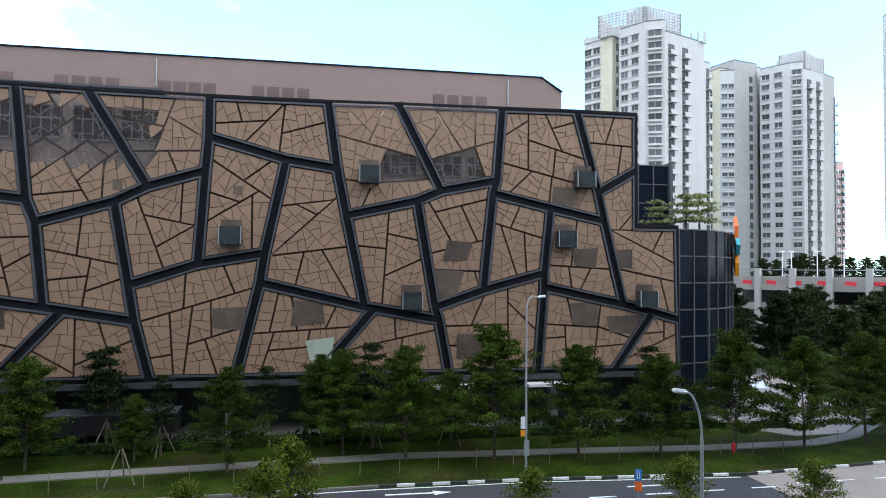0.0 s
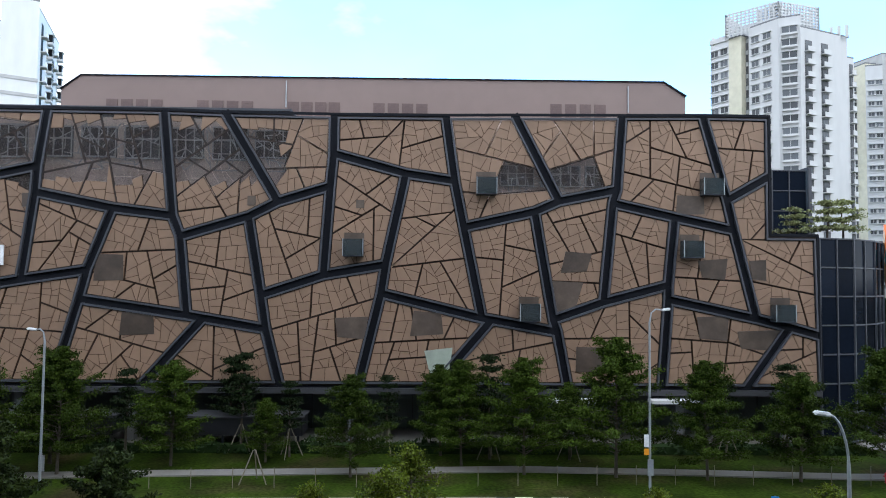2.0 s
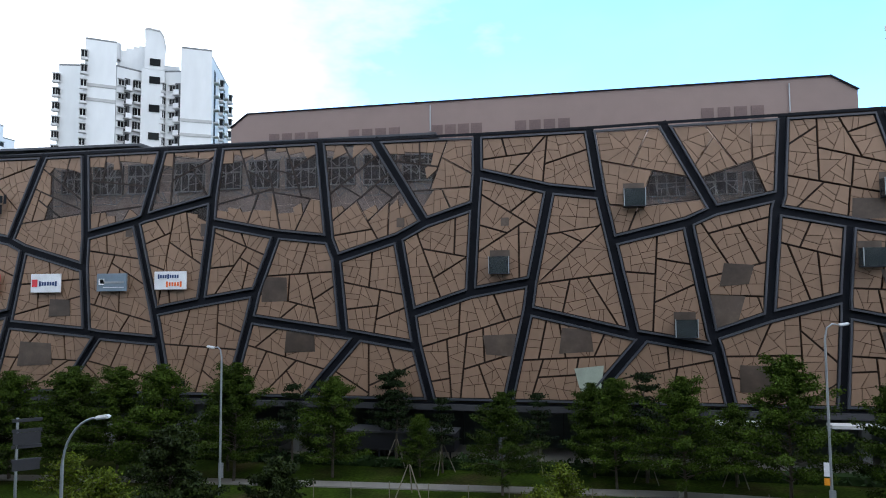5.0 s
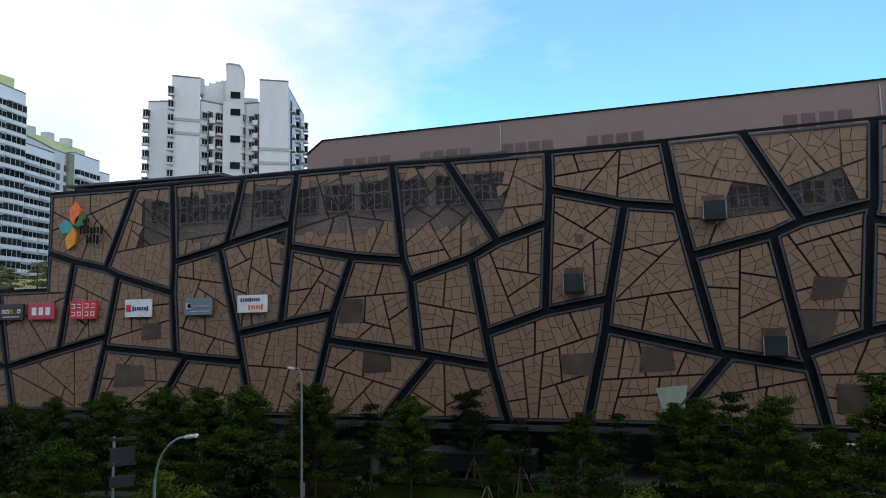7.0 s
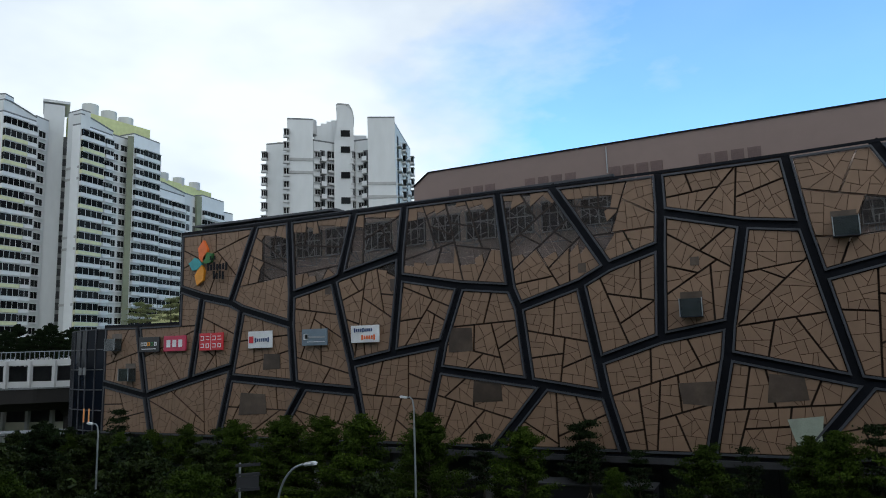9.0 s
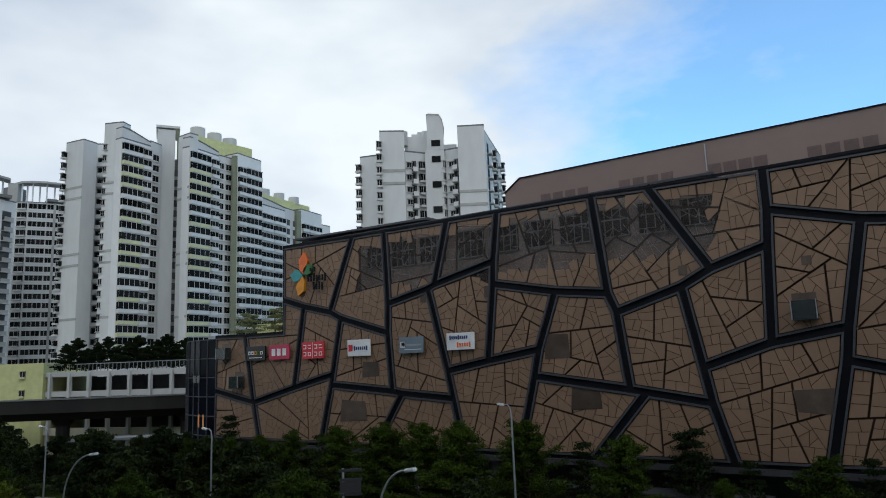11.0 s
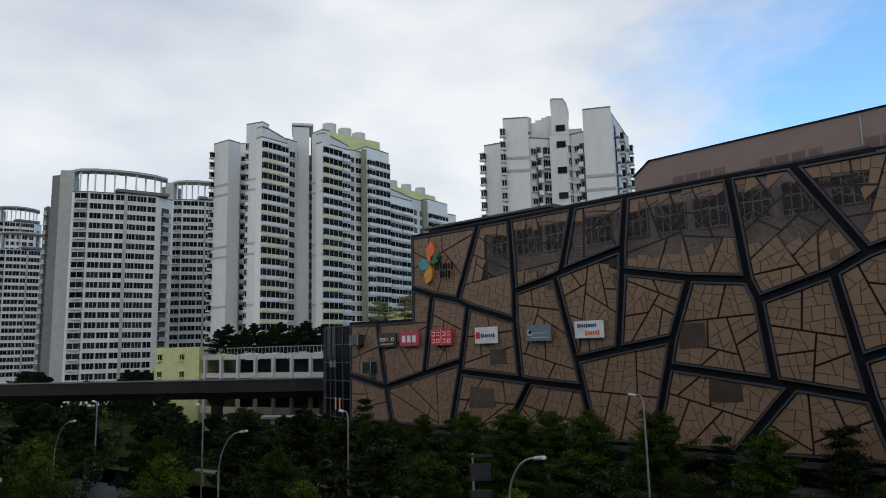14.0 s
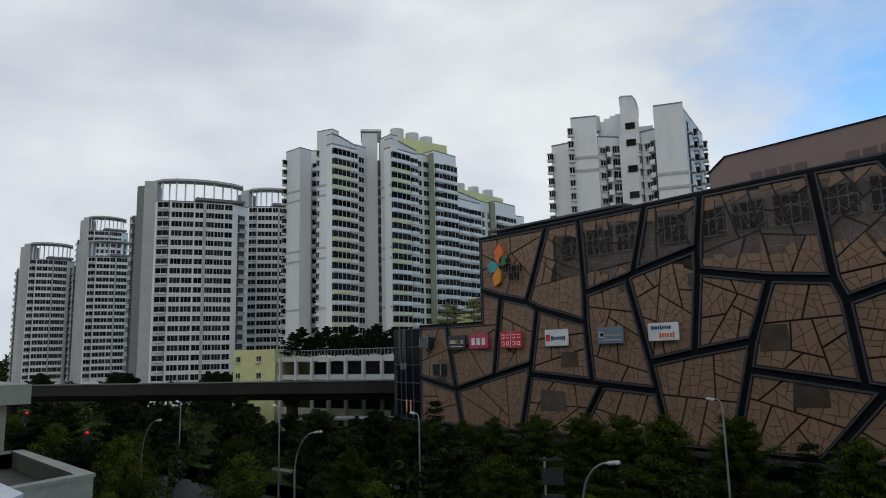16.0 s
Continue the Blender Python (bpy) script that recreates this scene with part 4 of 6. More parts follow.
def window_mesh(kind, w, h, wall):
    """One storey's piece of a tower front: x along the wall, y out of it (minus), z from the storey's floor."""
    bm = bmesh.new()
    glass = None
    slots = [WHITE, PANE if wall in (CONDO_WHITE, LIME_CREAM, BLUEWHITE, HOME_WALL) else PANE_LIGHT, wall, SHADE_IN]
    if kind == "win":
        box(bm, -w / 2, w / 2, -0.10, 0.05, 0.9, 0.9 + h, 0)
        box(bm, -w / 2 + 0.08, w / 2 - 0.08, -0.115, -0.101, 0.98, 0.82 + h, 1)
        box(bm, -0.04, 0.04, -0.14, -0.116, 0.98, 0.82 + h, 0)
        box(bm, -w / 2 - 0.15, w / 2 + 0.15, -0.45, 0.0, 0.9 + h, 1.02 + h, 0)
        box(bm, -w / 2 - 0.15, w / 2 + 0.15, -0.35, 0.0, 0.76, 0.898, 0)
    elif kind == "strip":
        t = 0.85 + h
        section(bm, -w / 2 - 0.1, w / 2 + 0.1, [(0.0, 0.0, 2), (-0.75, 0.0, 2), (-0.75, 0.80, 0), (-0.82, 0.80, 0), (-0.82, 0.90, 0), (-0.6, 0.90, 2),
                 (-0.6, 0.84, 3), (-0.02, 0.84, 3), (-0.02, t, 0), (-0.85, t, 0), (-0.85, t + 0.14, 0), (0.0, t + 0.14, 0)])
        glass = pane_mesh(w, h, -0.68, -0.03, max(2, round(w / 1.5)), [CONDO_WHITE, PANE], 0.075)
    elif kind == "bay":
        t = 0.85 + h
        section(bm, -w / 2 - 0.12, w / 2 + 0.12, [(0.0, 0.42, 0), (-1.02, 0.42, 0), (-1.02, 0.84, 0), (-0.02, 0.84, 0), (-0.02, t, 0), (-1.1, t, 0), (-1.1, t + 0.15, 0), (0.0, t + 0.15, 0)])
        glass = pane_mesh(w, h, -0.9, -0.03, 2, [WHITE, slots[1]])
    elif kind == "balc":
        # flat dark panel on the wall, painted in place of a shaded recess
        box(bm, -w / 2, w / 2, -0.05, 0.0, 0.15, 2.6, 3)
        box(bm, -w / 2, w / 2, -0.9, -0.78, 0.1, 1.05, 2)
        box(bm, -w / 2 - 0.12, w / 2 + 0.12, -1.0, 0.0, -0.08, 0.099, 0)
        box(bm, -w / 2 + 0.3, w / 2 - 0.5, -0.10, -0.051, 0.3, 2.3, 1)
    elif kind == "flat":
        t = 0.85 + h
        section(bm, -w / 2 - 0.1, w / 2 + 0.1, [(0.0, 0.58, 2), (-0.34, 0.58, 2), (-0.34, 0.84, 2), (-0.02, 0.84, 3), (-0.02, t, 2), (-0.34, t, 2), (-0.34, t + 0.13, 2), (0.0, t + 0.13, 2)])
        glass = pane_mesh(w, h, -0.12, -0.03, max(2, round(w / 0.9)), [WHITE, PANE])
    elif kind == "slot":
        # dark panel painted as the landing's shade
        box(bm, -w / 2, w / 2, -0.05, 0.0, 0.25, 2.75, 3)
        box(bm, -w / 2, w / 2, -0.2, 0.0, -0.05, 0.9, 2)
    return mesh_of(kind, bm, slots), glass


PIECES = {}
NAMES = {"win": "window", "strip": "window_strip", "bay": "bay_window", "balc": "balcony", "slot": "landing", "flat": "window"}


def front(tower, a, b, columns, z0, storeys, storey=2.8, tilt=0.0):
    """Hangs columns of windows on the wall from a to b: (share along it, kind, width, height, wall paint)."""
    d = math.dist(a, b)
    ang = math.degrees(math.atan2(b[1] - a[1], b[0] - a[0]))
    for share, kind, w, h, wall in columns:
        x, y = a[0] + (b[0] - a[0]) * share, a[1] + (b[1] - a[1]) * share
        for k in range(storeys):
            # white storeys stand between the lime ones
            paint = CONDO_WHITE if wall is LIME_CREAM and k % 7 in (2, 4, 5) else wall
            key = (kind, w, h, paint.name)
            if key not in PIECES:
                PIECES[key] = window_mesh(kind, w, h, paint)
            ob = part(NAMES[kind], PIECES[key][0], None, tower)
            ob.matrix_basis = pose(x, y, z0 + storey * k, 0, 0, ang)
            if PIECES[key][1]:
                part("pane", PIECES[key][1], None, ob)


def block(tower, name, plan, z0, z1, paints, label=""):
    bm = bmesh.new()
    mats = []
    for p in paints:
        if p not in mats:
            mats.append(p)
    prism_xy(bm, plan, z0, z1, [mats.index(p) for p in paints])
    if name == "wall" and z1 > 40:
        cap = bmesh.new()
        prism_xy(cap, plan, z1 + 0.004, z1 + 0.35)
        part("roof_edge", cap, DARK_GREY, tower)
    return part(name, bm, mats, tower, label)


def roof_slope(tower, a, b, z, h0, h1, depth, paint):
    """A parapet wall that falls from h0 to h1 along the front."""
    d, ang = math.dist(a, b), math.degrees(math.atan2(b[1] - a[1], b[0] - a[0]))
    for inset_y, cap, m in ((0.0, 0.0, paint), (-0.15, 0.3, DARK_GREY)):
        bm = bmesh.new()
        low = (0, 0) if not cap else (h0 + 0.004, h1 + 0.004)
        prism_xz(bm, [(0, low[0]), (d, low[1]), (d, h1 + cap), (d * 0.6, (h0 * 0.52 + h1 * 0.48) + cap), (d * 0.22, h0 * 0.97 + cap), (0, h0 + cap)] if not cap else
                 [(0, h0 + 0.004), (d * 0.22, h0 * 0.97 + 0.004), (d * 0.6, h0 * 0.52 + h1 * 0.48 + 0.004), (d, h1 + 0.004), (d, h1 + cap), (d * 0.6, h0 * 0.52 + h1 * 0.48 + cap), (d * 0.22, h0 * 0.97 + cap), (0, h0 + cap)], inset_y, depth)
        ob = part("roof_slope" if not cap else "roof_edge", bm, m, tower)
        ob.matrix_basis = pose(a[0], a[1], z, 0, 0, ang)


def deep(a, b, depth):
    """The plan of a block whose front runs from a to b (seen from the street, left to right)."""
    e = Vector((b[0] - a[0], b[1] - a[1])).normalized()
    n = Vector((-e.y, e.x)) * depth
    return [a, b, (b[0] + n.x, b[1] + n.y), (a[0] + n.x, a[1] + n.y)]


def band(tower, a, b, zs, h, paint, out=0.25):
    d = math.dist(a, b)
    ang = math.degrees(math.atan2(b[1] - a[1], b[0] - a[0]))
    for z in zs:
        bm = bmesh.new()
        box(bm, -0.1, d + 0.1, -out, 0.05, 0, h)
        ob = part("band", bm, paint, tower)
        ob.matrix_basis = pose(a[0], a[1], z, 0, 0, ang)


def lattice(tower, a, b, z0, z1, depth, paint, nx=13, nz=8):
    """An open white roof screen of posts and rails round three sides."""
    plan = deep(a, b, depth)
    for p, q in ((plan[3], plan[0]), (plan[0], plan[1]), (plan[1], plan[2])):
        d = math.dist(p, q)
        ang = math.degrees(math.atan2(q[1] - p[1], q[0] - p[0]))
        n = max(2, round(nx * d / math.dist(a, b)))
        for i in range(n + 1):
            bm = bmesh.new()
            box(bm, -0.15, 0.15, -0.15, 0.15, 0, z1 - z0)
            ob = part("screen_post", bm, paint, tower)
            ob.matrix_basis = pose(p[0] + (q[0] - p[0]) * i / n, p[1] + (q[1] - p[1]) * i / n, z0, 0, 0, ang)
        for j in range(nz):
            bm = bmesh.new()
            box(bm, 0, d, -0.1, 0.1, -0.16, 0.16)
            ob = part("screen_rail", bm, paint, tower)
            ob.matrix_basis = pose(p[0], p[1], z0 + (z1 - z0 - 0.25) * (j + 1) / nz, 0, 0, ang)


# right-hand pair of white slab towers
t1 = thing("apartment_tower", "tall white and cream apartment tower with bay windows and roof screen", "tower", group="white towers beyond the mall")
A, B, C, D = polar(22.9, 176), polar(27.7, 166), polar(29.2, 166), polar(32.2, 178)
A1, A2 = polar(24.2, 173.2), polar(25.1, 171.3)
A3 = polar(25.65, 170.1)
block(t1, "wall", deep(A, A1, 14), 0, 69.6, [WHITE])
block(t1, "wall", deep(A1, A2, 14), 0, 69.6, [CREAM])
block(t1, "wall", deep(polar(25.05, 173.5), polar(25.7, 172.2), 12), 0, 69.0, [GREY_PAINT])
block(t1, "wall", [A3, B, C, polar(28.9, 185), polar(25.9, 186)], 0, 70.6, [WHITE])
block(t1, "wall", [C, D, polar(32.2, 192), polar(29.1, 182)], 0, 68.0, [WHITE])
front(t1, A, A1, [(0.22, "win", 2.0, 1.5, WHITE), (0.75, "win", 2.0, 1.5, WHITE)], 1, 24)
front(t1, polar(25.05, 173.5), polar(25.7, 172.2), [(0.5, "slot", 1.7, 1.4, GREY_PAINT)], 1, 24)
front(t1, A3, B, [(0.22, "win", 1.9, 1.4, WHITE), (0.62, "win", 1.9, 1.4, WHITE)], 1.6, 24)
front(t1, B, C, [(0.5, "bay", 3.0, 1.45, WHITE)], 1.6, 24)
front(t1, C, D, [(0.16, "balc", 2.2, 1.4, WHITE), (0.5, "balc", 2.2, 1.4, WHITE)], 1.2, 23)
block(t1, "parapet", deep(polar(22.8, 175.8), polar(24.2, 173), 1), 69.6, 70.8, [WHITE])
lattice(t1, polar(24.0, 172), polar(27.7, 168), 69.5, 75.3, 9, WHITE)
lattice(t1, polar(27.75, 168), polar(30.4, 176), 69.5, 75.3, 6, WHITE)
block(t1, "lift_room", [polar(24.6, 178), polar(27.7, 173), polar(30.0, 181), polar(27.0, 190)], 69.5, 73.6, [WHITE])
for az in (22.95, 23.5, 31.1, 31.6, 32.1):
    block(t1, "chimney", deep(polar(az, 176), polar(az + 0.22, 176), 1), 67.5, 71.5 if az < 25 else 70.3, [WHITE])
block(t1, "wall", deep(polar(32.15, 180), polar(32.6, 182), 10), 0, 64.0, [WHITE])
front(t1, polar(32.15, 180), polar(32.6, 182), [(0.6, "balc", 1.2, 1.4, WHITE)], 1.2, 22)

t2 = thing("apartment_tower", "tall white, cream and grey apartment tower with small windows", "tower", group="white towers beyond the mall")
A, B, C, D, E2 = polar(32.3, 212), polar(33.3, 208), polar(34.35, 209), polar(35.95, 216), polar(36.15, 214)
block(t2, "wall", deep(A, B, 14), 0, 69.8, [CREAM])
block(t2, "wall", deep(B, C, 14), 0, 69.0, [WHITE])
front(t2, A, B, [(0.3, "balc", 1.5, 1.2, CREAM)], 1.6, 23)
front(t2, B, C, [(0.32, "win", 1.5, 1.1, WHITE), (0.78, "win", 1.5, 1.1, WHITE)], 1.6, 23)
block(t2, "wall", deep(C, D, 14), 0, 72.0, [GREY_PAINT], "plain grey wall")
block(t2, "wall", deep(polar(32.3, 222), polar(36.2, 224), 10), 0, 73.2, [WHITE])
front(t2, C, D, [(0.72, "slot", 1.3, 1.4, GREY_PAINT)], 1, 24)
F, G2_, H2_, I2_ = polar(38.2, 211), polar(39.1, 211), polar(40.4, 219), polar(41.1, 226)
block(t2, "wall", [E2, F, G2_, polar(39.1, 232), polar(36.2, 234)], 0, 69.9, [WHITE])
block(t2, "wall", [G2_, H2_, I2_, polar(41.0, 240), polar(39.2, 236)], 0, 68.0, [WHITE, GREY_PAINT, WHITE])
front(t2, E2, F, [(0.2, "win", 2.1, 1.4, WHITE), (0.62, "win", 2.1, 1.4, WHITE)], 1.2, 24)
front(t2, F, G2_, [(0.5, "bay", 2.2, 1.35, WHITE)], 1.2, 24)
front(t2, G2_, H2_, [(0.28, "balc", 2.0, 1.4, WHITE), (0.74, "balc", 1.8, 1.4, WHITE)], 1.2, 23)
front(t2, H2_, I2_, [(0.98, "balc", 1.0, 1.4, WHITE)], 1.2, 22)
lattice(t2, polar(37.5, 214), polar(39.2, 212), 69.5, 73.4, 9, WHITE)
lattice(t2, polar(39.2, 212), polar(40.4, 219), 68.0, 72.2, 6, WHITE)
block(t2, "lift_room", [polar(37.3, 218), polar(39.0, 216), polar(40.0, 222), polar(38.5, 232)], 69.5, 73.0, [WHITE])
t3 = thing("apartment_tower", "distant pale pink apartment tower", "tower")
a, b = polar(41.0, 300), polar(41.6, 302)
block(t3, "wall", deep(a, b, 12), 0, 54, [PINK])
front(t3, a, b, [(0.5, "win", 1.6, 1.4, PINK), (0.95, "balc", 1.4, 1.4, PINK)], 1, 18)
t3 = thing("apartment_tower", "white apartment tower edge at the far side", "tower")
block(t3, "wall", deep(polar(45.45, 170), polar(50, 175), 14), 0, 70, [WHITE])
front(t3, polar(45.45, 170), polar(50, 175), [(0.03, "balc", 1.6, 1.4, WHITE), (0.3, "win", 1.8, 1.4, WHITE)], 1, 23)

# stepped white tower behind the mall
t4 = thing("apartment_tower", "white apartment tower with blank side slabs and dark recessed windows", "tower")
d = 143
a, b = polar(-40.6, d + 6), polar(-38.7, d + 4)
block(t4, "wall", deep(a, b, 14), 0, 57.2, [BLUEWHITE])
front(t4, a, b, [(-0.03, "bay", 1.0, 1.3, CONDO_WHITE)], 0, 20)
block(t4, "roof_house", deep(polar(-39.7, d + 12), polar(-38.4, d + 12), 6), 57, 59.8, [PALE_GREEN])
a, b = polar(-38.9, d), polar(-36.75, d)
block(t4, "wall", deep(a, b, 16), 0, 61.2, [BLUEWHITE])
front(t4, a, b, [(-0.02, "bay", 1.0, 1.3, CONDO_WHITE)], 0.6, 21)
band(t4, a, b, (52.2, 49.4, 24), 0.6, GREY_PAINT, 0.12)
a, b = polar(-36.7, d + 4), polar(-34.95, d + 6)
block(t4, "wall", deep(a, b, 14), 0, 57.9, [BLUEWHITE])
front(t4, a, b, [(0.18, "win", 1.2, 1.2, CONDO_WHITE), (0.42, "balc", 1.1, 1.2, CONDO_WHITE), (0.78, "bay", 1.2, 1.5, CONDO_WHITE)], 0.2, 20)
a, b = polar(-34.97, d + 4.65), polar(-33.3, d + 4.65)
block(t4, "stair_core", deep(a, b, 14), 0, 58.5, [BLUEWHITE, GREY_PAINT])
CORE_X = math.dist(polar(-34.75, d + 4.6), polar(-33.3, d + 4.6))
bm = bmesh.new()
prism_xz(bm, [(0, 0), (CORE_X, 0), (CORE_X, 5.0), (CORE_X * 0.9, 6.8), (CORE_X * 0.72, 8.0), (CORE_X * 0.1, 8.2), (0, 7.9)], 0, 6)
ob = part("stair_core", bm, BLUEWHITE, t4, "blank white stair core with a rounded top")
ob.matrix_basis = pose(*polar(-34.75, d + 4.6), 58.4, 0, 0, 34.0)
bm = bmesh.new()
prism_xz(bm, [(0, 7.9), (CORE_X * 0.1, 8.2), (CORE_X * 0.72, 8.0), (CORE_X * 0.9, 6.8), (CORE_X, 5.0), (CORE_X + 0.15, 5.1), (CORE_X * 0.93, 7.1), (CORE_X * 0.74, 8.3), (CORE_X * 0.1, 8.5), (-0.1, 8.2)], -0.1, 6.1)
ob = part("roof_edge", bm, GREY_PAINT, t4)
ob.matrix_basis = pose(*polar(-34.75, d + 4.6), 58.4, 0, 0, 34.0)
for z in (59.2, 55.5, 49.7, 44.0, 38.2, 32.4):
    bm = bmesh.new()
    box(bm, 0.9, 2.9, -0.06, 0.3, 0, 1.4)
    ob = part("core_window", bm, PANE, t4)
    ob.matrix_basis = pose(*polar(-34.75, d + 4.5), z, 0, 0, 34.0)
arc = [polar(az, d + 9) for az in (-36.7, -36.1, -35.6, -35.2, -34.7)]
for (p, q), h in zip(zip(arc, arc[1:]), (63.0, 63.6, 64.1, 64.4)):
    block(t4, "curved_parapet", deep(p, q, 0.6), 57.0, h, [BLUEWHITE])
tank_at = polar(-37.0, d + 9)
bm = bmesh.new()
bmesh.ops.create_cone(bm, cap_ends=True, segments=20, radius1=1.5, radius2=1.5, depth=3.4)
ob = part("water_tank", bm, WHITE, t4, "white drum water tank")
ob.location = (*tank_at, 62.4)
a, b = polar(-33.75, d + 6), polar(-32.05, d + 4)
block(t4, "wall", deep(a, b, 14), 0, 58.3, [BLUEWHITE])
front(t4, a, b, [(0.2, "bay", 1.2, 1.5, CONDO_WHITE), (0.62, "win", 1.2, 1.2, CONDO_WHITE), (0.85, "balc", 1.1, 1.2, CONDO_WHITE)], 0.2, 20)
a, b = polar(-32.1, d), polar(-29.75, d)
block(t4, "wall", deep(a, b, 16), 0, 61.9, [BLUEWHITE])
band(t4, a, b, (47.1, 44.2, 22), 0.6, GREY_PAINT, 0.12)
a, b = polar(-29.75, d), polar(-28.45, d + 20)
block(t4, "wall", [a, b, polar(-29.0, d + 26), polar(-30.5, d + 14)], 0, 60.6, [BLUEWHITE])
front(t4, a, b, [(0.15, "balc", 1.8, 1.4, CONDO_WHITE), (0.42, "bay", 1.6, 1.4, CONDO_WHITE), (0.7, "balc", 1.8, 1.4, CONDO_WHITE), (0.95, "bay", 1.6, 1.4, CONDO_WHITE)], 0.2, 21)
for az0, az1, z in ((-36.7, -35.4, 60.9), (-35.4, -34.9, 60.2), (-33.4, -32.2, 60.9)):
    block(t4, "roof_parapet", deep(polar(az0, d + 9), polar(az1, d + 9), 3), 57.5, z, [BLUEWHITE])


def tank(tower, az, dist, z, r=2.0, h=3.2):
    bm = bmesh.new()
    bmesh.ops.create_cone(bm, cap_ends=True, segments=20, radius1=r, radius2=r, depth=h)
    ob = part("water_tank", bm, WHITE, tower, "white drum water tank")
    ob.location = (*polar(az, dist), z + h / 2)


# white and lime slab towers
t5 = thing("apartment_tower", "long white apartment slab with lime roof house and balcony rows", "tower", group="white and lime towers")
S = 181
a, b = polar(-63.3, S + 12), polar(-62.15, S + 7)
block(t5, "wall", deep(a, b, 4), 0, 70.0, [BLUEWHITE])
front(t5, a, b, [(0.0, "bay", 1.0, 1.3, CONDO_WHITE)], 1, 24)
a, b = polar(-62.3, S + 17), polar(-60.4, S + 14)
block(t5, "wall", deep(a, b, 14), 0, 71.6, [BLUEWHITE])
front(t5, a, b, [(0.22, "balc", 1.9, 1.3, BLUEWHITE), (0.5, "win", 1.0, 1.4, BLUEWHITE), (0.76, "balc", 1.9, 1.3, BLUEWHITE)], 1, 24)
a, b = polar(-60.75, S + 2), polar(-59.45, S - 1)
block(t5, "wall", deep(a, b, 3), 0, 73.0, [BLUEWHITE])
front(t5, a, b, [(0.08, "win", 1.0, 1.4, BLUEWHITE)], 1, 24)
a, b = polar(-59.5, S - 2), polar(-57.4, S + 3)
block(t5, "wall", deep(a, b, 2.5), 0, 68.6, [CONDO_WHITE])
front(t5, a, b, [(0.36, "strip", 5.5, 1.7, LIME_CREAM), (0.86, "strip", 2.2, 1.5, CONDO_WHITE)], 0.6, 24)
roof_slope(t5, a, b, 68.99, 2.4, 0.6, 2.4, BLUEWHITE)
a, b = polar(-57.4, S + 5), polar(-56.6, S + 8)
block(t5, "wall", deep(a, b, 12), 0, 70.6, [BLUEWHITE])
front(t5, a, b, [(0.5, "flat", 2.0, 1.6, CONDO_WHITE)], 0.6, 24)
a, b = polar(-56.95, S + 9), polar(-55.6, S + 9)
block(t5, "stair_core", deep(a, b, 10), 0, 75.6, [BLUEWHITE, CONDO_WHITE], "tall blank grey-white stair core")
block(t5, "roof_slab", deep(polar(-57.05, S + 8.6), polar(-55.25, S + 8.6), 10.8), 75.96, 76.6, [BLUEWHITE])
# gap wall painted dark grey in place of its recess shade
a, b = polar(-55.6, S + 12), polar(-55.3, S + 12)
block(t5, "wall", deep(a, b, 8), 0, 68, [DARK_GREY])
front(t5, a, b, [(0.5, "slot", 1.0, 1.4, GREY_PAINT)], 1, 23)
a, b = polar(-55.35, S + 4), polar(-54.5, S)
block(t5, "wall", deep(a, b, 2.5), 0, 72.0, [BLUEWHITE])
for aa, bb in ((polar(-55.35, S + 4), polar(-54.5, S)), (polar(-63.3, S + 12), polar(-62.15, S + 7)), (polar(-60.75, S + 2), polar(-59.45, S - 1))):
    band(t5, aa, bb, (57.6, 54.8, 40.6, 37.8, 24.6), 0.6, GREY_PAINT, 0.08)
a, b = polar(-54.5, S), polar(-52.25, S + 7)
block(t5, "wall", deep(a, b, 2.5), 0, 68.4, [CONDO_WHITE])
front(t5, a, b, [(0.36, "strip", 6.6, 1.7, LIME_CREAM), (0.87, "strip", 2.3, 1.3, CONDO_WHITE)], 0.4, 24)
roof_slope(t5, a, b, 68.79, 2.2, 0.7, 2.4, BLUEWHITE)
block(t5, "roof_house", deep(polar(-54.3, S + 8), polar(-49.6, S + 18), 8), 68, 74.4, [PALE_GREEN], "lime roof house")
for az, di, z in ((-53.9, S + 14, 75.0), (-52.6, S + 18, 75.0), (-51.4, S + 22, 75.0)):
    tank(t5, az, di, z)
a, b = polar(-52.3, S + 8), polar(-51.15, S + 11)
block(t5, "wall", deep(a, b, 12), 0, 69.0, [BLUEWHITE])
front(t5, a, b, [(0.24, "flat", 1.5, 1.6, CONDO_WHITE), (0.74, "flat", 1.7, 1.6, CONDO_WHITE)], 0.2, 24)
a, b = polar(-51.2, S + 9), polar(-50.75, S + 9)
block(t5, "fin", deep(a, b, 12), 0, 69.5, [OLIVE], "olive vertical fin")
a, b = polar(-50.75, S + 10), polar(-48.85, S + 17)
block(t5, "wall", deep(a, b, 12), 0, 70.4, [CONDO_WHITE])
front(t5, a, b, [(0.17, "strip", 2.6, 1.4, CONDO_WHITE), (0.66, "strip", 6.0, 1.7, CONDO_WHITE)], 0.0, 24)
t6 = thing("apartment_tower", "lower white apartment slab with lime roof house", "tower", group="white and lime towers")
a, b = polar(-48.85, S + 18), polar(-46.9, S + 27)
block(t6, "wall", deep(a, b, 14), 0, 58.0, [CONDO_WHITE])
roof_slope(t6, a, b, 58.39, 1.6, 0.6, 2.4, BLUEWHITE)
front(t6, a, b, [(0.23, "strip", 4.6, 1.4, CONDO_WHITE), (0.74, "strip", 5.2, 1.4, CONDO_WHITE)], 0.0, 20)
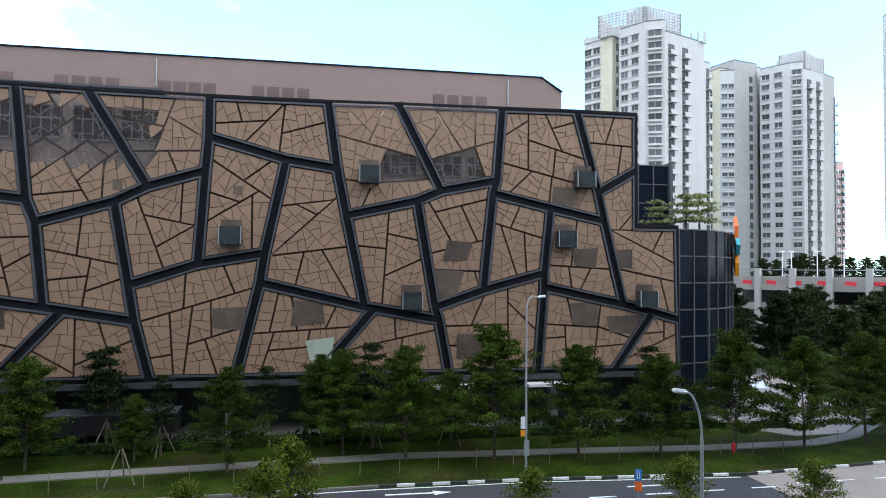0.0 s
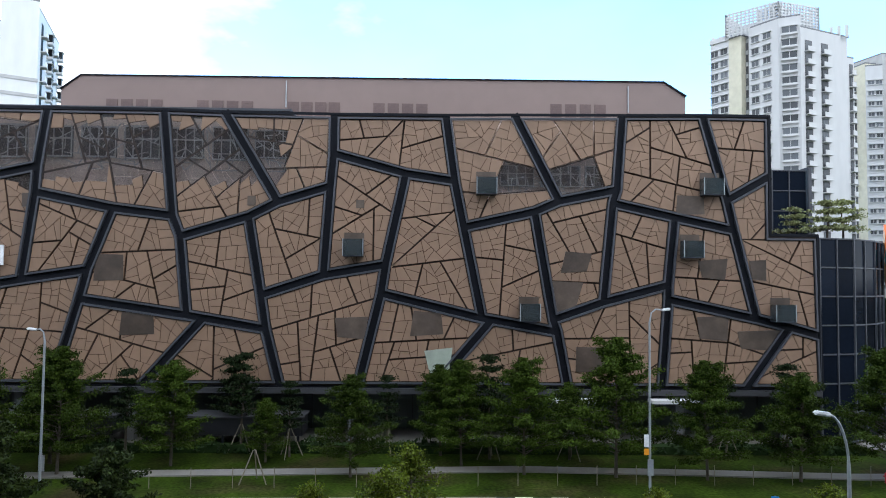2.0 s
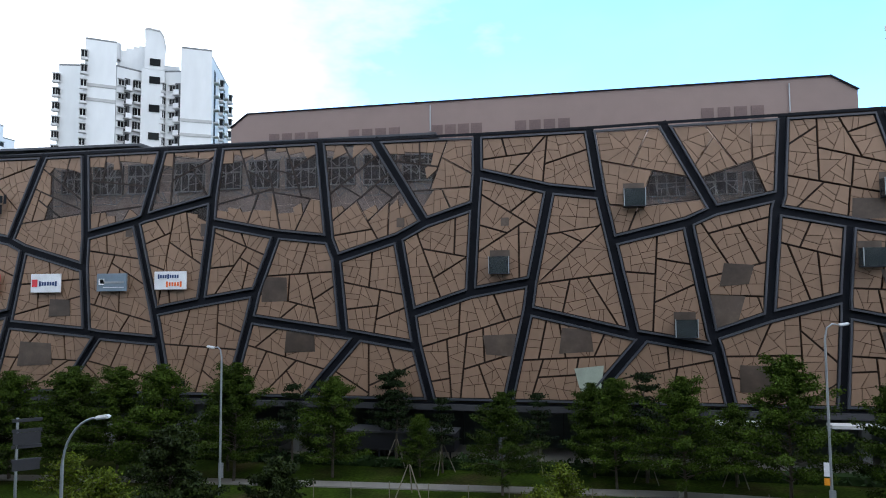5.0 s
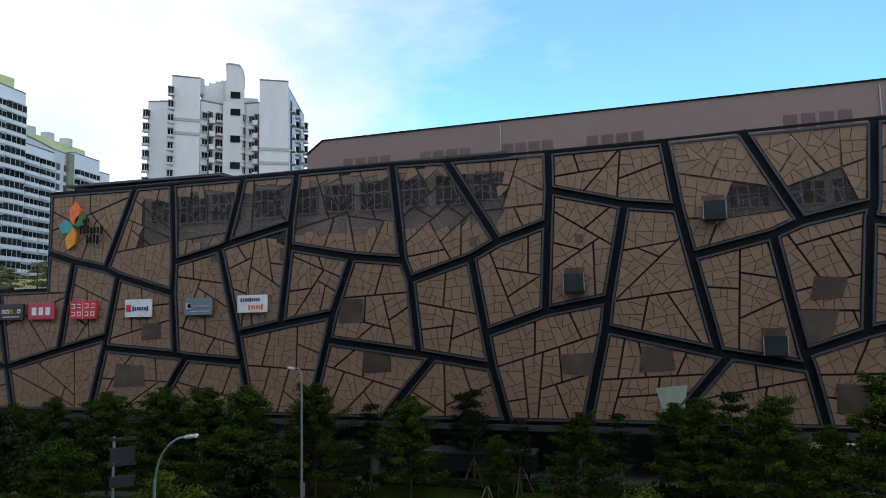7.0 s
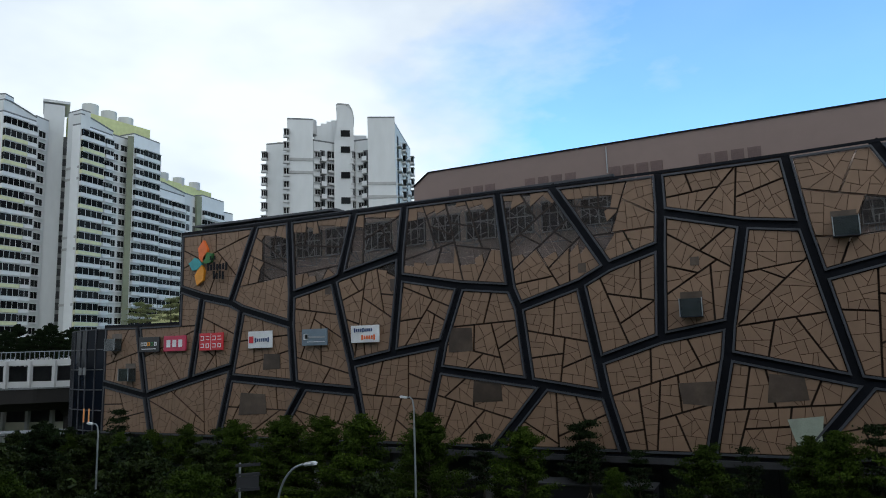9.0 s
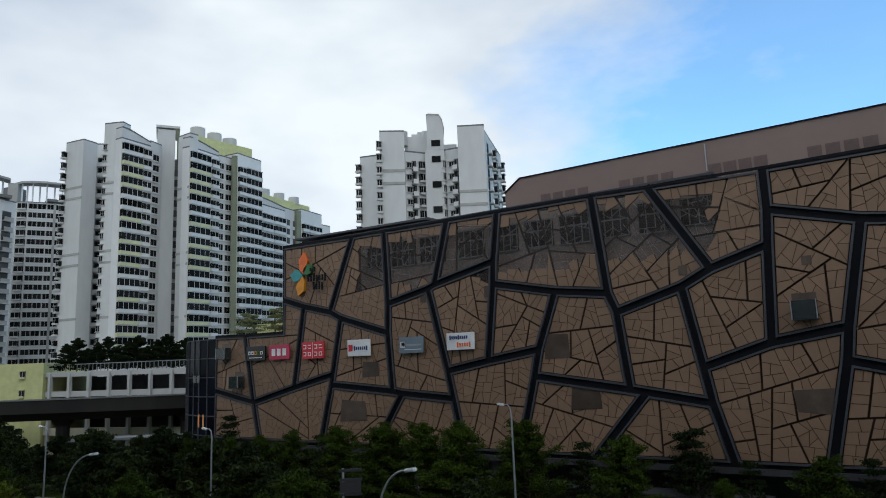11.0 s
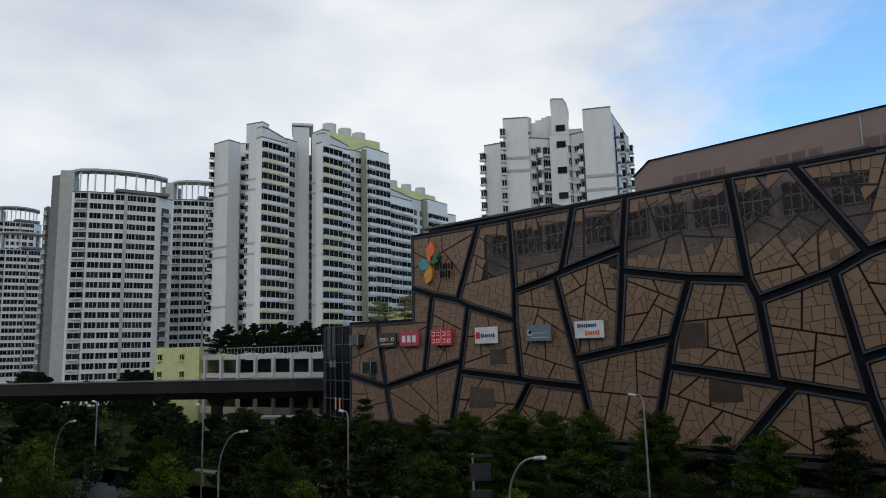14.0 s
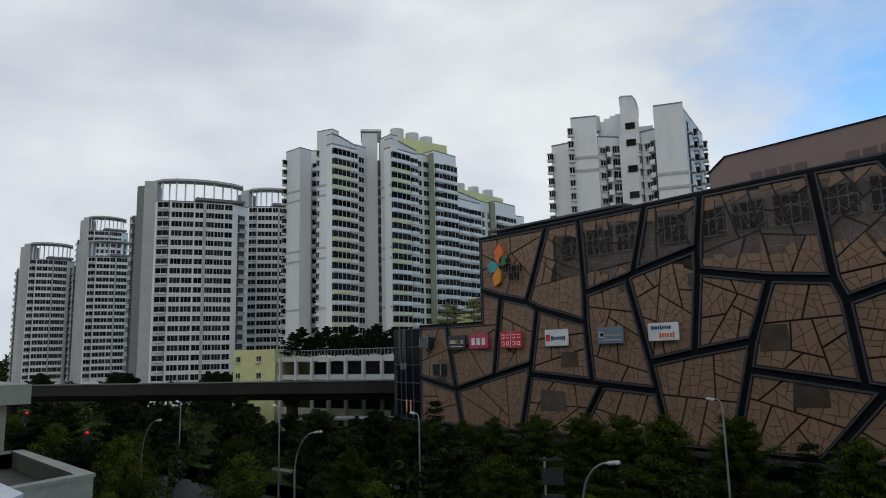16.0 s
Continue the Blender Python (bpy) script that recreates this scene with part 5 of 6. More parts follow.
block(t6, "roof_house", deep(polar(-49.0, S + 26), polar(-44.9, S + 44), 8), 55, 63.4, [PALE_GREEN], "lime roof house")
for az, di in ((-48.6, S + 30), (-47.4, S + 35), (-46.2, S + 40)):
    tank(t6, az, di, 63.0, 1.7, 2.4)
a, b = polar(-46.9, S + 28), polar(-45.9, S + 33)
block(t6, "wall", deep(a, b, 12), 0, 59.2, [BLUEWHITE])
front(t6, a, b, [(0.25, "slot", 1.5, 1.4, CONDO_WHITE), (0.75, "slot", 1.7, 1.4, CONDO_WHITE)], 0.0, 20)
a, b = polar(-45.95, S + 31), polar(-45.6, S + 32)
block(t6, "fin", deep(a, b, 12), 0, 59.4, [OLIVE], "olive vertical fin")
a, b = polar(-45.6, S + 33), polar(-43.9, S + 42)
block(t6, "wall", deep(a, b, 12), 0, 60.0, [CONDO_WHITE])
front(t6, a, b, [(0.18, "strip", 3.2, 1.4, CONDO_WHITE), (0.66, "strip", 6.4, 1.4, CONDO_WHITE)], 0.0, 20)
a, b = polar(-43.9, S + 45), polar(-43.2, S + 48)
block(t6, "wall", deep(a, b, 12), 0, 57.4, [CONDO_WHITE])


def condo(label, az0, az1, dist, top, storeys, base=6.0, slab=DARK_GREY):
    """A newer grey and white tower: dark side slab, white window front and a curved roof screen on posts."""
    t = thing("apartment_tower", label, "tower", group="grey and white condominium towers")
    w = az1 - az0
    a = polar(az0, dist + 6)
    p = [polar(az0 + w * f, dist + o) for f, o in ((0.10, 3), (0.16, 0), (0.30, -1.5), (0.60, -2), (0.86, -1), (1.0, 3))]
    block(t, "side_slab", deep(a, p[0], 5), 0, top + 5.5, [slab], "grey side slab")
    block(t, "side_slab", deep(polar(az0 + 0.06 * w, dist + 2), polar(az0 + 0.17 * w, dist + 1), 4), 0, top + 6.3, [GREY_PAINT])
    block(t, "wall", [p[1], p[2], p[3], p[4], p[5], polar(az1, dist + 18), polar(az0 + 0.14 * w, dist + 18)], 0, top, [CONDO_WHITE, CONDO_WHITE, CONDO_WHITE, CONDO_WHITE, GREY_PAINT, WHITE, WHITE])
    scale = dist * radians(w)
    h = (top - base) / storeys
    front(t, p[1], p[2], [(0.55, "bay", round(scale * 0.10, 1), 1.5, CONDO_WHITE)], base, storeys, h)
    for q, r in ((p[2], p[3]), (p[3], p[4])):
        wide = math.dist(q, r)
        front(t, q, r, [(0.17, "flat", round(wide * 0.30, 1), 1.62, CONDO_WHITE), (0.51, "flat", round(wide * 0.30, 1), 1.62, CONDO_WHITE), (0.84, "flat", round(wide * 0.25, 1), 1.62, CONDO_WHITE)], base, storeys, h)
    front(t, p[4], p[5], [(0.55, "balc", round(scale * 0.09, 1), 1.7, GREY_PAINT)], base, storeys - 1, h)
    block(t, "pilaster", deep(polar(az0 + 0.585 * w, dist - 2.6), polar(az0 + 0.615 * w, dist - 2.6), 1.2), 0, top, [GREY_PAINT])
    block(t, "side_balcony", deep(polar(az0 - 0.05 * w, dist + 9), polar(az0 + 0.01 * w, dist + 7), 6), 0, top - 3, [slab])
    front(t, polar(az0 - 0.05 * w, dist + 9), polar(az0 + 0.01 * w, dist + 7), [(0.5, "balc", 1.0, 1.4, GREY_PAINT)], base, storeys - 1, h)
    ring = [polar(az0 + w * f, dist + o) for f, o in ((0.14, 2.5), (0.22, -0.5), (0.34, -2), (0.5, -2.6), (0.68, -2), (0.84, 0), (0.95, 3))]
    bm = bmesh.new()
    prism_xy(bm, ring + [(x * 1.02, y * 1.02) for x, y in ring[::-1]], top + 6.1, top + 6.7)
    part("roof_ring", bm, GREY_PAINT, t, "grey curved roof ring on posts")
    for (x0, y0), (x1, y1) in zip(ring, ring[1:]):
        for k, back in ((0.0, 1.006), (0.5, 1.016)):
            x, y = (x0 + (x1 - x0) * k) * back, (y0 + (y1 - y0) * k) * back
            bm = bmesh.new()
            box(bm, x - 0.17, x + 0.17, y - 0.17, y + 0.17, top - 0.1, top + 6.1)
            part("roof_post", bm, CONDO_WHITE, t)
    block(t, "roof_canopy", deep(polar(az0 + 0.52 * w, dist - 3.2), polar(az0 + 0.97 * w, dist - 0.5), 4), top + 0.5, top + 1.3, [DARK_GREY], "dark flat roof canopy")
    block(t, "lift_room", deep(polar(az0 + 0.55 * w, dist + 9), polar(az0 + 0.86 * w, dist + 9), 6), top, top + 1.4, [GREY_PAINT])
    return t


condo("grey and white condominium tower with a curved roof ring", -74.7, -66.3, 206, 57.0, 19)
condo("grey condominium tower in shade with a curved roof ring", -67.2, -61.6, 236, 63.0, 21)
# paler slab paint puts haze into the colour of the far towers
condo("distant grey and white condominium tower with roof posts", -78.6, -74.2, 290, 52.0, 18, slab=GREY_PAINT)
condo("distant grey and white condominium tower with roof posts", -82.2, -78.7, 300, 51.5, 18, slab=GREY_PAINT)
condo("distant grey and white condominium tower with roof posts", -78.5, -75.2, 330, 69.0, 24, slab=GREY_PAINT)


# ---- elevated railway and low buildings on the far side ----
viaduct = thing("railway_viaduct", "dark weathered concrete railway viaduct on stout piers", "viaduct")
line = [(-230, -47.0), (-127.8, 24.2), (-83.5, 55.2), (-78.5, 60.5), (-78.0, 120)]
for (x0, y0), (x1, y1) in zip(line, line[1:]):
    d, ang = math.dist((x0, y0), (x1, y1)), math.degrees(math.atan2(y1 - y0, x1 - x0))
    bm = bmesh.new()
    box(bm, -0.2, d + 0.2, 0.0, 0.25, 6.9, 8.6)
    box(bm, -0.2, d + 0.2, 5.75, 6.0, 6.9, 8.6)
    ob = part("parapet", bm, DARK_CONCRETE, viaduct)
    ob.matrix_basis = pose(x0, y0, 0, 0, 0, ang)
    bm = bmesh.new()
    box(bm, -0.2, d + 0.2, -0.12, 0.37, 8.604, 8.78)
    ob = part("coping", bm, DARK_GREY, viaduct, "paler weathered coping")
    ob.matrix_basis = pose(x0, y0, 0, 0, 0, ang)
    bm = bmesh.new()
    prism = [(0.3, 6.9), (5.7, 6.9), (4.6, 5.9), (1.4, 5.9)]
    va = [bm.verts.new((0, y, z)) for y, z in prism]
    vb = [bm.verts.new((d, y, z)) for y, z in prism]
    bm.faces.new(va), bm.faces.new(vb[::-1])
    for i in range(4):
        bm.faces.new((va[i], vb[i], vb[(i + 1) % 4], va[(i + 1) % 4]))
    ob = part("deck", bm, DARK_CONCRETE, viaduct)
    ob.matrix_basis = pose(x0, y0, 0, 0, 0, ang)
    n = max(1, round(d / 26))
    for i in range(n):
        bm = bmesh.new()
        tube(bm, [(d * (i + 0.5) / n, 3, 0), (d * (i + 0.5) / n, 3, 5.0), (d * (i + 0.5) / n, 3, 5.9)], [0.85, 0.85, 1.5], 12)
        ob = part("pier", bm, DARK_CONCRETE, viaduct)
        ob.matrix_basis = pose(x0, y0, 0, 0, 0, ang)
shelter = thing("walkway_roof", "low dark walkway roof with a pale edge under the viaduct", "shelter", (-74.5, 45.5, 0), 32)
bm = bmesh.new()
box(bm, -7, 7, 0, 4, 4.3, 4.5)
part("roof", bm, DARK_GREY, shelter)
bm = bmesh.new()
box(bm, -7, 7, -0.1, 0.0, 4.4, 4.65)
part("roof_edge", bm, GALV, shelter)
for x in (-6, -2, 2, 6):
    bm = bmesh.new()
    tube(bm, [(x, 2, 0), (x, 2, 4.3)], [0.12, 0.12], 8)
    part("post", bm, DARK_GREY, shelter)

cp = thing("parking_garage", "cream multi-storey parking garage with a lime stair tower and roof garden", "garage")
a, b = polar(-67.2, 126), polar(-64.0, 120)
block(cp, "stair_tower", deep(a, b, 10), 0, 13.7, [PALE_GREEN], "lime stair tower")
front(cp, a, b, [(0.12, "flat", 0.8, 0.9, PALE_GREEN), (0.62, "flat", 0.8, 0.9, PALE_GREEN)], 2.4, 4)
a, b = polar(-64.1, 121), polar(-53.0, 102)
d, ang = math.dist(a, b), math.degrees(math.atan2(b[1] - a[1], b[0] - a[0]))
for z, h, m in ((0.0, 0.8, CREAM), (3.0, 1.1, CREAM), (5.9, 1.0, CREAM), (8.6, 0.8, WHITE), (11.5, 0.7, WHITE)):
    bm = bmesh.new()
    box(bm, 0, d, 0, 0.25, z, z + h)
    box(bm, 0, d, 0.25, 16, z, z + 0.3)
    ob = part("deck", bm, m, cp)
    ob.matrix_basis = pose(*a, 0, 0, 0, ang)
# wall in the recess paint gives the open decks their shaded depth
bm = bmesh.new()
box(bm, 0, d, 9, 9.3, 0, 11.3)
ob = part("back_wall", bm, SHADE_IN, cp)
ob.matrix_basis = pose(*a, 0, 0, 0, ang)
for k in range(8):
    bm = bmesh.new()
    box(bm, -0.2, 0.2, -0.35, 0.2, 0, 12.05)
    ob = part("column", bm, WHITE, cp)
    ob.matrix_basis = pose(a[0] + (b[0] - a[0]) * (k + 0.5) / 8, a[1] + (b[1] - a[1]) * (k + 0.5) / 8, 0, 0, 0, ang)
for k in range(40):
    bm = bmesh.new()
    box(bm, -0.03, 0.03, 0.1, 0.16, 12.18, 13.3)
    ob = part("rail_post", bm, GALV, cp)
    ob.matrix_basis = pose(a[0] + (b[0] - a[0]) * k / 40, a[1] + (b[1] - a[1]) * k / 40, 0, 0, 0, ang)
bm = bmesh.new()
box(bm, 0, d, 0.1, 0.16, 13.25, 13.35)
ob = part("rail", bm, GALV, cp)
ob.matrix_basis = pose(*a, 0, 0, 0, ang)

cp2 = thing("parking_garage", "grey concrete parking garage with red banners on its parapet", "garage")
a, b = polar(33.0, 118), polar(58.0, 108)
d, ang = math.dist(a, b), math.degrees(math.atan2(b[1] - a[1], b[0] - a[0]))
for z, h, m in ((0.0, 1.0, CONCRETE), (3.2, 1.2, CONCRETE), (6.3, 1.1, CONCRETE), (9.3, 2.1, CONCRETE)):
    bm = bmesh.new()
    box(bm, 0, d, 0, 0.3, z, z + h)
    box(bm, 0, d, 0.3, 18, z, z + 0.3)
    ob = part("deck", bm, m, cp2)
    ob.matrix_basis = pose(*a, 0, 0, 0, ang)
# dark-painted wall puts shade behind the deck openings
bm = bmesh.new()
box(bm, 0, d, 10, 10.3, 0, 9.3)
ob = part("back_wall", bm, SHADE_IN, cp2)
ob.matrix_basis = pose(*a, 0, 0, 0, ang)
for k in range(10):
    bm = bmesh.new()
    box(bm, -0.4, 0.4, -0.5, 0.3, 0, 12.6)
    ob = part("column", bm, GREY_PAINT, cp2)
    ob.matrix_basis = pose(a[0] + (b[0] - a[0]) * (k + 0.3) / 10, a[1] + (b[1] - a[1]) * (k + 0.3) / 10, 0, 0, 0, ang)
for k in range(14):
    x = d * (k + 0.35) / 14
    bm = bmesh.new()
    prism_xz(bm, [(-0.75, 0.1), (0.65, -0.1), (0.8, 0.5), (-0.6, 0.6)], -0.06, -0.02)
    ob = part("banner", bm, BANNER_RED, cp2, "red cloth banner")
    ob.matrix_basis = pose(a[0] + (b[0] - a[0]) * x / d, a[1] + (b[1] - a[1]) * x / d, 10.2, 0, 0, ang)
bm = bmesh.new()
box(bm, 0, d, 0.1, 0.2, 12.3, 12.42)
ob = part("rail", bm, GALV, cp2)
ob.matrix_basis = pose(*a, 0, 0, 0, ang)

# ---- road, kerbs, paths ----
ground_piece("road", [(-300, 8), (-40, 16), (25.5, 16), (25.5, 36.3), (0, 37.9), (-30, 37.0), (-90, 26), (-300, -10)], 0.0, ASPHALT, "dark asphalt road with white lane marks", "road", 0.1)
ground_piece("side_road", [(25.55, 10), (160, 10), (160, 40), (60, 40.2), (42, 38.0), (34, 37.0), (25.55, 36.4)], 0.0, PALE_ROAD, "pale concrete side road", "road", 0.1)
ground_piece("driveway", [(33.0, 47.2), (35.2, 44.4), (39.5, 44.6), (44.5, 48.5), (55, 75), (60, 110), (44, 110), (40.5, 62), (36.5, 52.5)], 0.05, PALE_ROAD, "pale driveway beside the mall", "driveway", 0.1)
ground_piece("forecourt", [(-72, 49.2), (30, 49.2), (36, 49.4), (40, 58), (-74, 58)], 0.08, PATH, "pale paved forecourt under the mall's overhang", "pavement", 0.15)
path_line = [(-75, 35.0), (-50, 39.2), (-32, 41.6), (-16, 42.8), (6, 44.0), (17, 43.3), (27, 42.5), (35, 42.5), (39.5, 43.9), (45, 47.5), (57, 74)]
half = 0.62
poly = [(x, y - half) for x, y in path_line] + [(x, y + half) for x, y in path_line[::-1]]
ground_piece("footpath", poly, 0.06, PATH, "pale concrete footpath through the lawn", "path", 0.15)
kerb = thing("kerb", "black and white painted kerb along the road", "kerb", kind="structure")
kl = [(-30, 37.15), (-10, 37.75), (4, 38.0), (13, 37.75), (25.5, 36.6), (34, 37.15), (42, 38.15), (60, 40.35)]
for (x0, y0), (x1, y1) in zip(kl, kl[1:]):
    d, ang = math.dist((x0, y0), (x1, y1)), math.degrees(math.atan2(y1 - y0, x1 - x0))
    n = max(1, round(d / 1.0))
    for i in range(n):
        bm = bmesh.new()
        box(bm, d * i / n + 0.01, d * (i + 1) / n - 0.01, -0.07, 0.07, -0.05, 0.12)
        ob = part("kerbstone", bm, (ROAD_WHITE if i % 2 else KERB_BLACK) if x0 > 3 else PATH, kerb)
        ob.matrix_basis = pose(x0, y0, 0, 0, 0, ang)


def mark(poly, label):
    ground_piece("lane_mark", poly, 0.006, ROAD_WHITE, label, "road mark", 0.004)


for k in range(14):
    x = -14 + 3.2 * k
    mark([(x, 34.25), (x + 1.5, 34.2), (x + 1.5, 34.35), (x, 34.4)], "white painted lane dash")
for x, y in ((4.2, 36.6), (17.6, 35.7)):
    mark([(x, y - 0.09), (x + 2.6, y - 0.17), (x + 2.6, y - 0.45), (x + 3.6, y - 0.1), (x + 2.6, y + 0.28), (x + 2.6, y + 0.03), (x, y + 0.09)], "white painted lane arrow")
mark([(-30, 36.75), (4, 37.5), (13, 37.3), (25, 36.15), (25, 36.27), (13, 37.42), (4, 37.62), (-30, 36.87)], "white painted edge line")
for k in range(8):
    x = 27.5 + 2.6 * k
    mark([(x, 34.6), (x + 1.2, 34.62), (x + 1.2, 34.74), (x, 34.72)], "white painted lane dash")


# ---- trees ----
def leaf_at(bm, c, size, r, slot=0):
    n = Vector((r.gauss(0, 1), r.gauss(0, 1), r.gauss(0.7, 0.8))).normalized()
    e = n.orthogonal().normalized()
    e.rotate(Matrix.Rotation(r.uniform(0, 6.28), 3, n))
    g = n.cross(e)
    e, g = e * size, g * size * 0.55
    bm.faces.new([bm.verts.new(c + p) for p in (-e, g * 0.9 - e * 0.1, e, -g * 0.9 - e * 0.1)]).material_index = slot


def bushy_tree(seed, height, spread, leaf, leaves=2600, clear=0.22, size=0.19, tiers=0):
    """A young street tree: tapered trunk, limbs that rise outwards, leaf sprays round every limb."""
    r = random.Random(seed)
    tree = thing("tree", "", "tree")
    bm = bmesh.new()
    bend = r.uniform(-0.2, 0.2)
    tube(bm, [(0, 0, -0.1), (bend * 0.4, 0, height * 0.3), (bend, 0.1, height * 0.65), (bend * 0.8, 0, height * 0.97)], [0.11, 0.085, 0.05, 0.015], 7)
    limbs = bm
    crown = bmesh.new()
    n = 62 if not tiers else tiers * 7
    ends = []
    for k in range(n):
        if tiers:
            level = clear + (0.97 - clear) * (k // 7 + 0.6 + r.uniform(-0.22, 0.22)) / tiers
            lift = r.uniform(-0.05, 0.3)
        else:
            level = clear + (0.95 - clear) * (k + r.random()) / n
            lift = r.uniform(0.0, 0.45)
        z = height * level
        taper = 1.12 - 0.98 * max(0, (level - clear - 0.08) / (1 - clear)) ** 1.15
        reach = spread * taper * r.uniform(0.55, 1.25)
        ang = k * 2.4 + r.uniform(-0.5, 0.5)
        tip = Vector((math.cos(ang) * reach, math.sin(ang) * reach, z + reach * lift))
        root = Vector((bend * level, 0, z))
        tube(limbs, [root, root.lerp(tip, 0.5) + Vector((0, 0, 0.05 * reach)), tip], [0.035, 0.022, 0.008], 4)
        ends.append((root, tip, reach))
    per = leaves // n
    for root, tip, reach in ends:
        for _ in range(per):
            f = r.uniform(0.25, 1.08)
            c = root.lerp(tip, f)
            s = 0.15 if not tiers else 0.22
            c += Vector((r.gauss(0, s), r.gauss(0, s), r.gauss(0, 0.11 if not tiers else 0.07)))
            leaf_at(crown, c, size * r.uniform(0.6, 1.25), r)
    if not tiers:
        for _ in range(leaves // 14):
            f = r.uniform(0.75, 1.03)
            leaf_at(crown, Vector((bend * f + r.gauss(0, 0.2), r.gauss(0, 0.2), height * f)), size, r)
    part("trunk", limbs, BARK, tree)
    part("crown", crown, leaf, tree)
    return tree


VARIANTS = {"a": bushy_tree(1, 6.6, 2.5, LEAF, 22000, 0.15, size=0.078), "b": bushy_tree(2, 7.4, 2.8, LEAF, 26000, 0.15, size=0.080), "c": bushy_tree(3, 6.0, 2.1, LEAF, 16000, 0.14, size=0.076),
            "t": bushy_tree(4, 6.8, 1.15, LEAF_DARK, 3200, 0.35, 0.105, tiers=6), "n": bushy_tree(5, 5.6, 2.0, LEAF_LIGHT, 6500, 0.2, 0.08),
            "d": bushy_tree(6, 8.5, 3.4, LEAF_DARK, 15000, 0.15, 0.17), "e": bushy_tree(7, 7.2, 2.8, LEAF_MID, 15000, 0.15, 0.135), "p": bushy_tree(8, 4.0, 1.5, LEAF_PALE, 2200, 0.25, 0.13, tiers=4)}
WORDS = {"a": "young leafy street tree on the lawn", "b": "tall young leafy street tree on the lawn", "c": "short young leafy street tree on the lawn", "t": "slender tree with tiered dark branches",
         "n": "bright green young roadside tree", "d": "broad dark green tree", "e": "broad green roadside tree", "p": "pale green roof garden tree with tiers"}
GROUPS = {"a": "street trees before the mall", "b": "street trees before the mall", "c": "street trees before the mall", "t": "tiered trees before the mall", "n": "near roadside trees", "d": "dark trees", "e": "trees round the junction", "p": "roof garden trees"}
first = {}
rt = random.Random(5)


def tree(kind, x, y, height=None, z=0.0):
    """Stands a tree of that kind at a place; height in metres."""
    base = {"a": 6.6, "b": 7.4, "c": 6.0, "t": 6.8, "n": 5.6, "d": 8.5, "e": 7.2, "p": 4.0}[kind]
    k = (height or base) / base
    m = pose(x, y, z, 0, 0, rt.uniform(0, 360))
    v = VARIANTS[kind]
    ob = v if kind not in first else copy_thing(v, m)
    first[kind] = True
    ob.matrix_basis = m @ Matrix.Diagonal((k, k, k, 1))
    tagged(ob, WORDS[kind], "tree", GROUPS[kind])


for kind, x, y, h in (("a", -16.2, 44.6, 6.5), ("t", -12.7, 48.2, 7.0), ("c", -10.4, 45.6, 4.0), ("t", -9.1, 46.9, 5.2), ("b", -4.5, 42.3, 6.0), ("t", -2.6, 48.0, 5.5), ("a", 1.1, 47.4, 6.0),
                      ("b", 2.4, 44.9, 6.6), ("t", 4.4, 46.6, 7.2), ("b", 6.2, 42.9, 7.0), ("c", 9.8, 46.5, 5.0), ("b", 11.8, 42.4, 8.3), ("b", 17.3, 41.9, 7.0), ("t", 20.9, 47.4, 5.4), ("a", 22.9, 41.6, 6.4), ("t", 25.2, 47.5, 6.6),
                      ("b", 28.2, 41.4, 7.9), ("b", 33.4, 41.3, 7.4), ("b", 38.9, 42.0, 7.6), ("b", 43.5, 43.4, 7.9), ("a", 47.5, 45.0, 7.2),
                      ("b", -22.2, 42.4, 7.5), ("a", -26.6, 40.8, 7.5), ("b", -29.8, 41.0, 7.3), ("a", -33.4, 41.0, 7.3), ("t", -13.6, 49.0, 6.6), ("c", -24.0, 45.0, 6.5), ("t", -20.0, 46.8, 6.0), ("t", -29, 46.5, 6.2),
                      ("a", -37.5, 40.5, 7.0), ("b", -42.0, 40.0, 6.6), ("a", -47.0, 41.0, 6.0), ("t", -44.0, 45.5, 6.0), ("b", -52.0, 42.0, 5.6), ("t", -57.0, 46.0, 7.5), ("a", -36.0, 44.5, 6.0), ("a", -61.0, 44.0, 5.0)):
    tree(kind, x, y, h)
# near side of the road: crowns below the camera
for kind, x, y, h in (("n", -1.6, 27.5, 4.5), ("n", -0.6, 29.5, 4.9), ("n", 8.9, 26.5, 4.0), ("n", 15.3, 26.0, 4.3), ("n", 21.2, 25.6, 4.0), ("n", -4.6, 28.5, 3.6), ("e", -13.5, 30.0, 4.6), ("n", -18.5, 24.5, 5.2), ("n", -22.5, 27.5, 5.0), ("e", -19.5, 31.0, 5.6)):
    tree(kind, x, y, h)
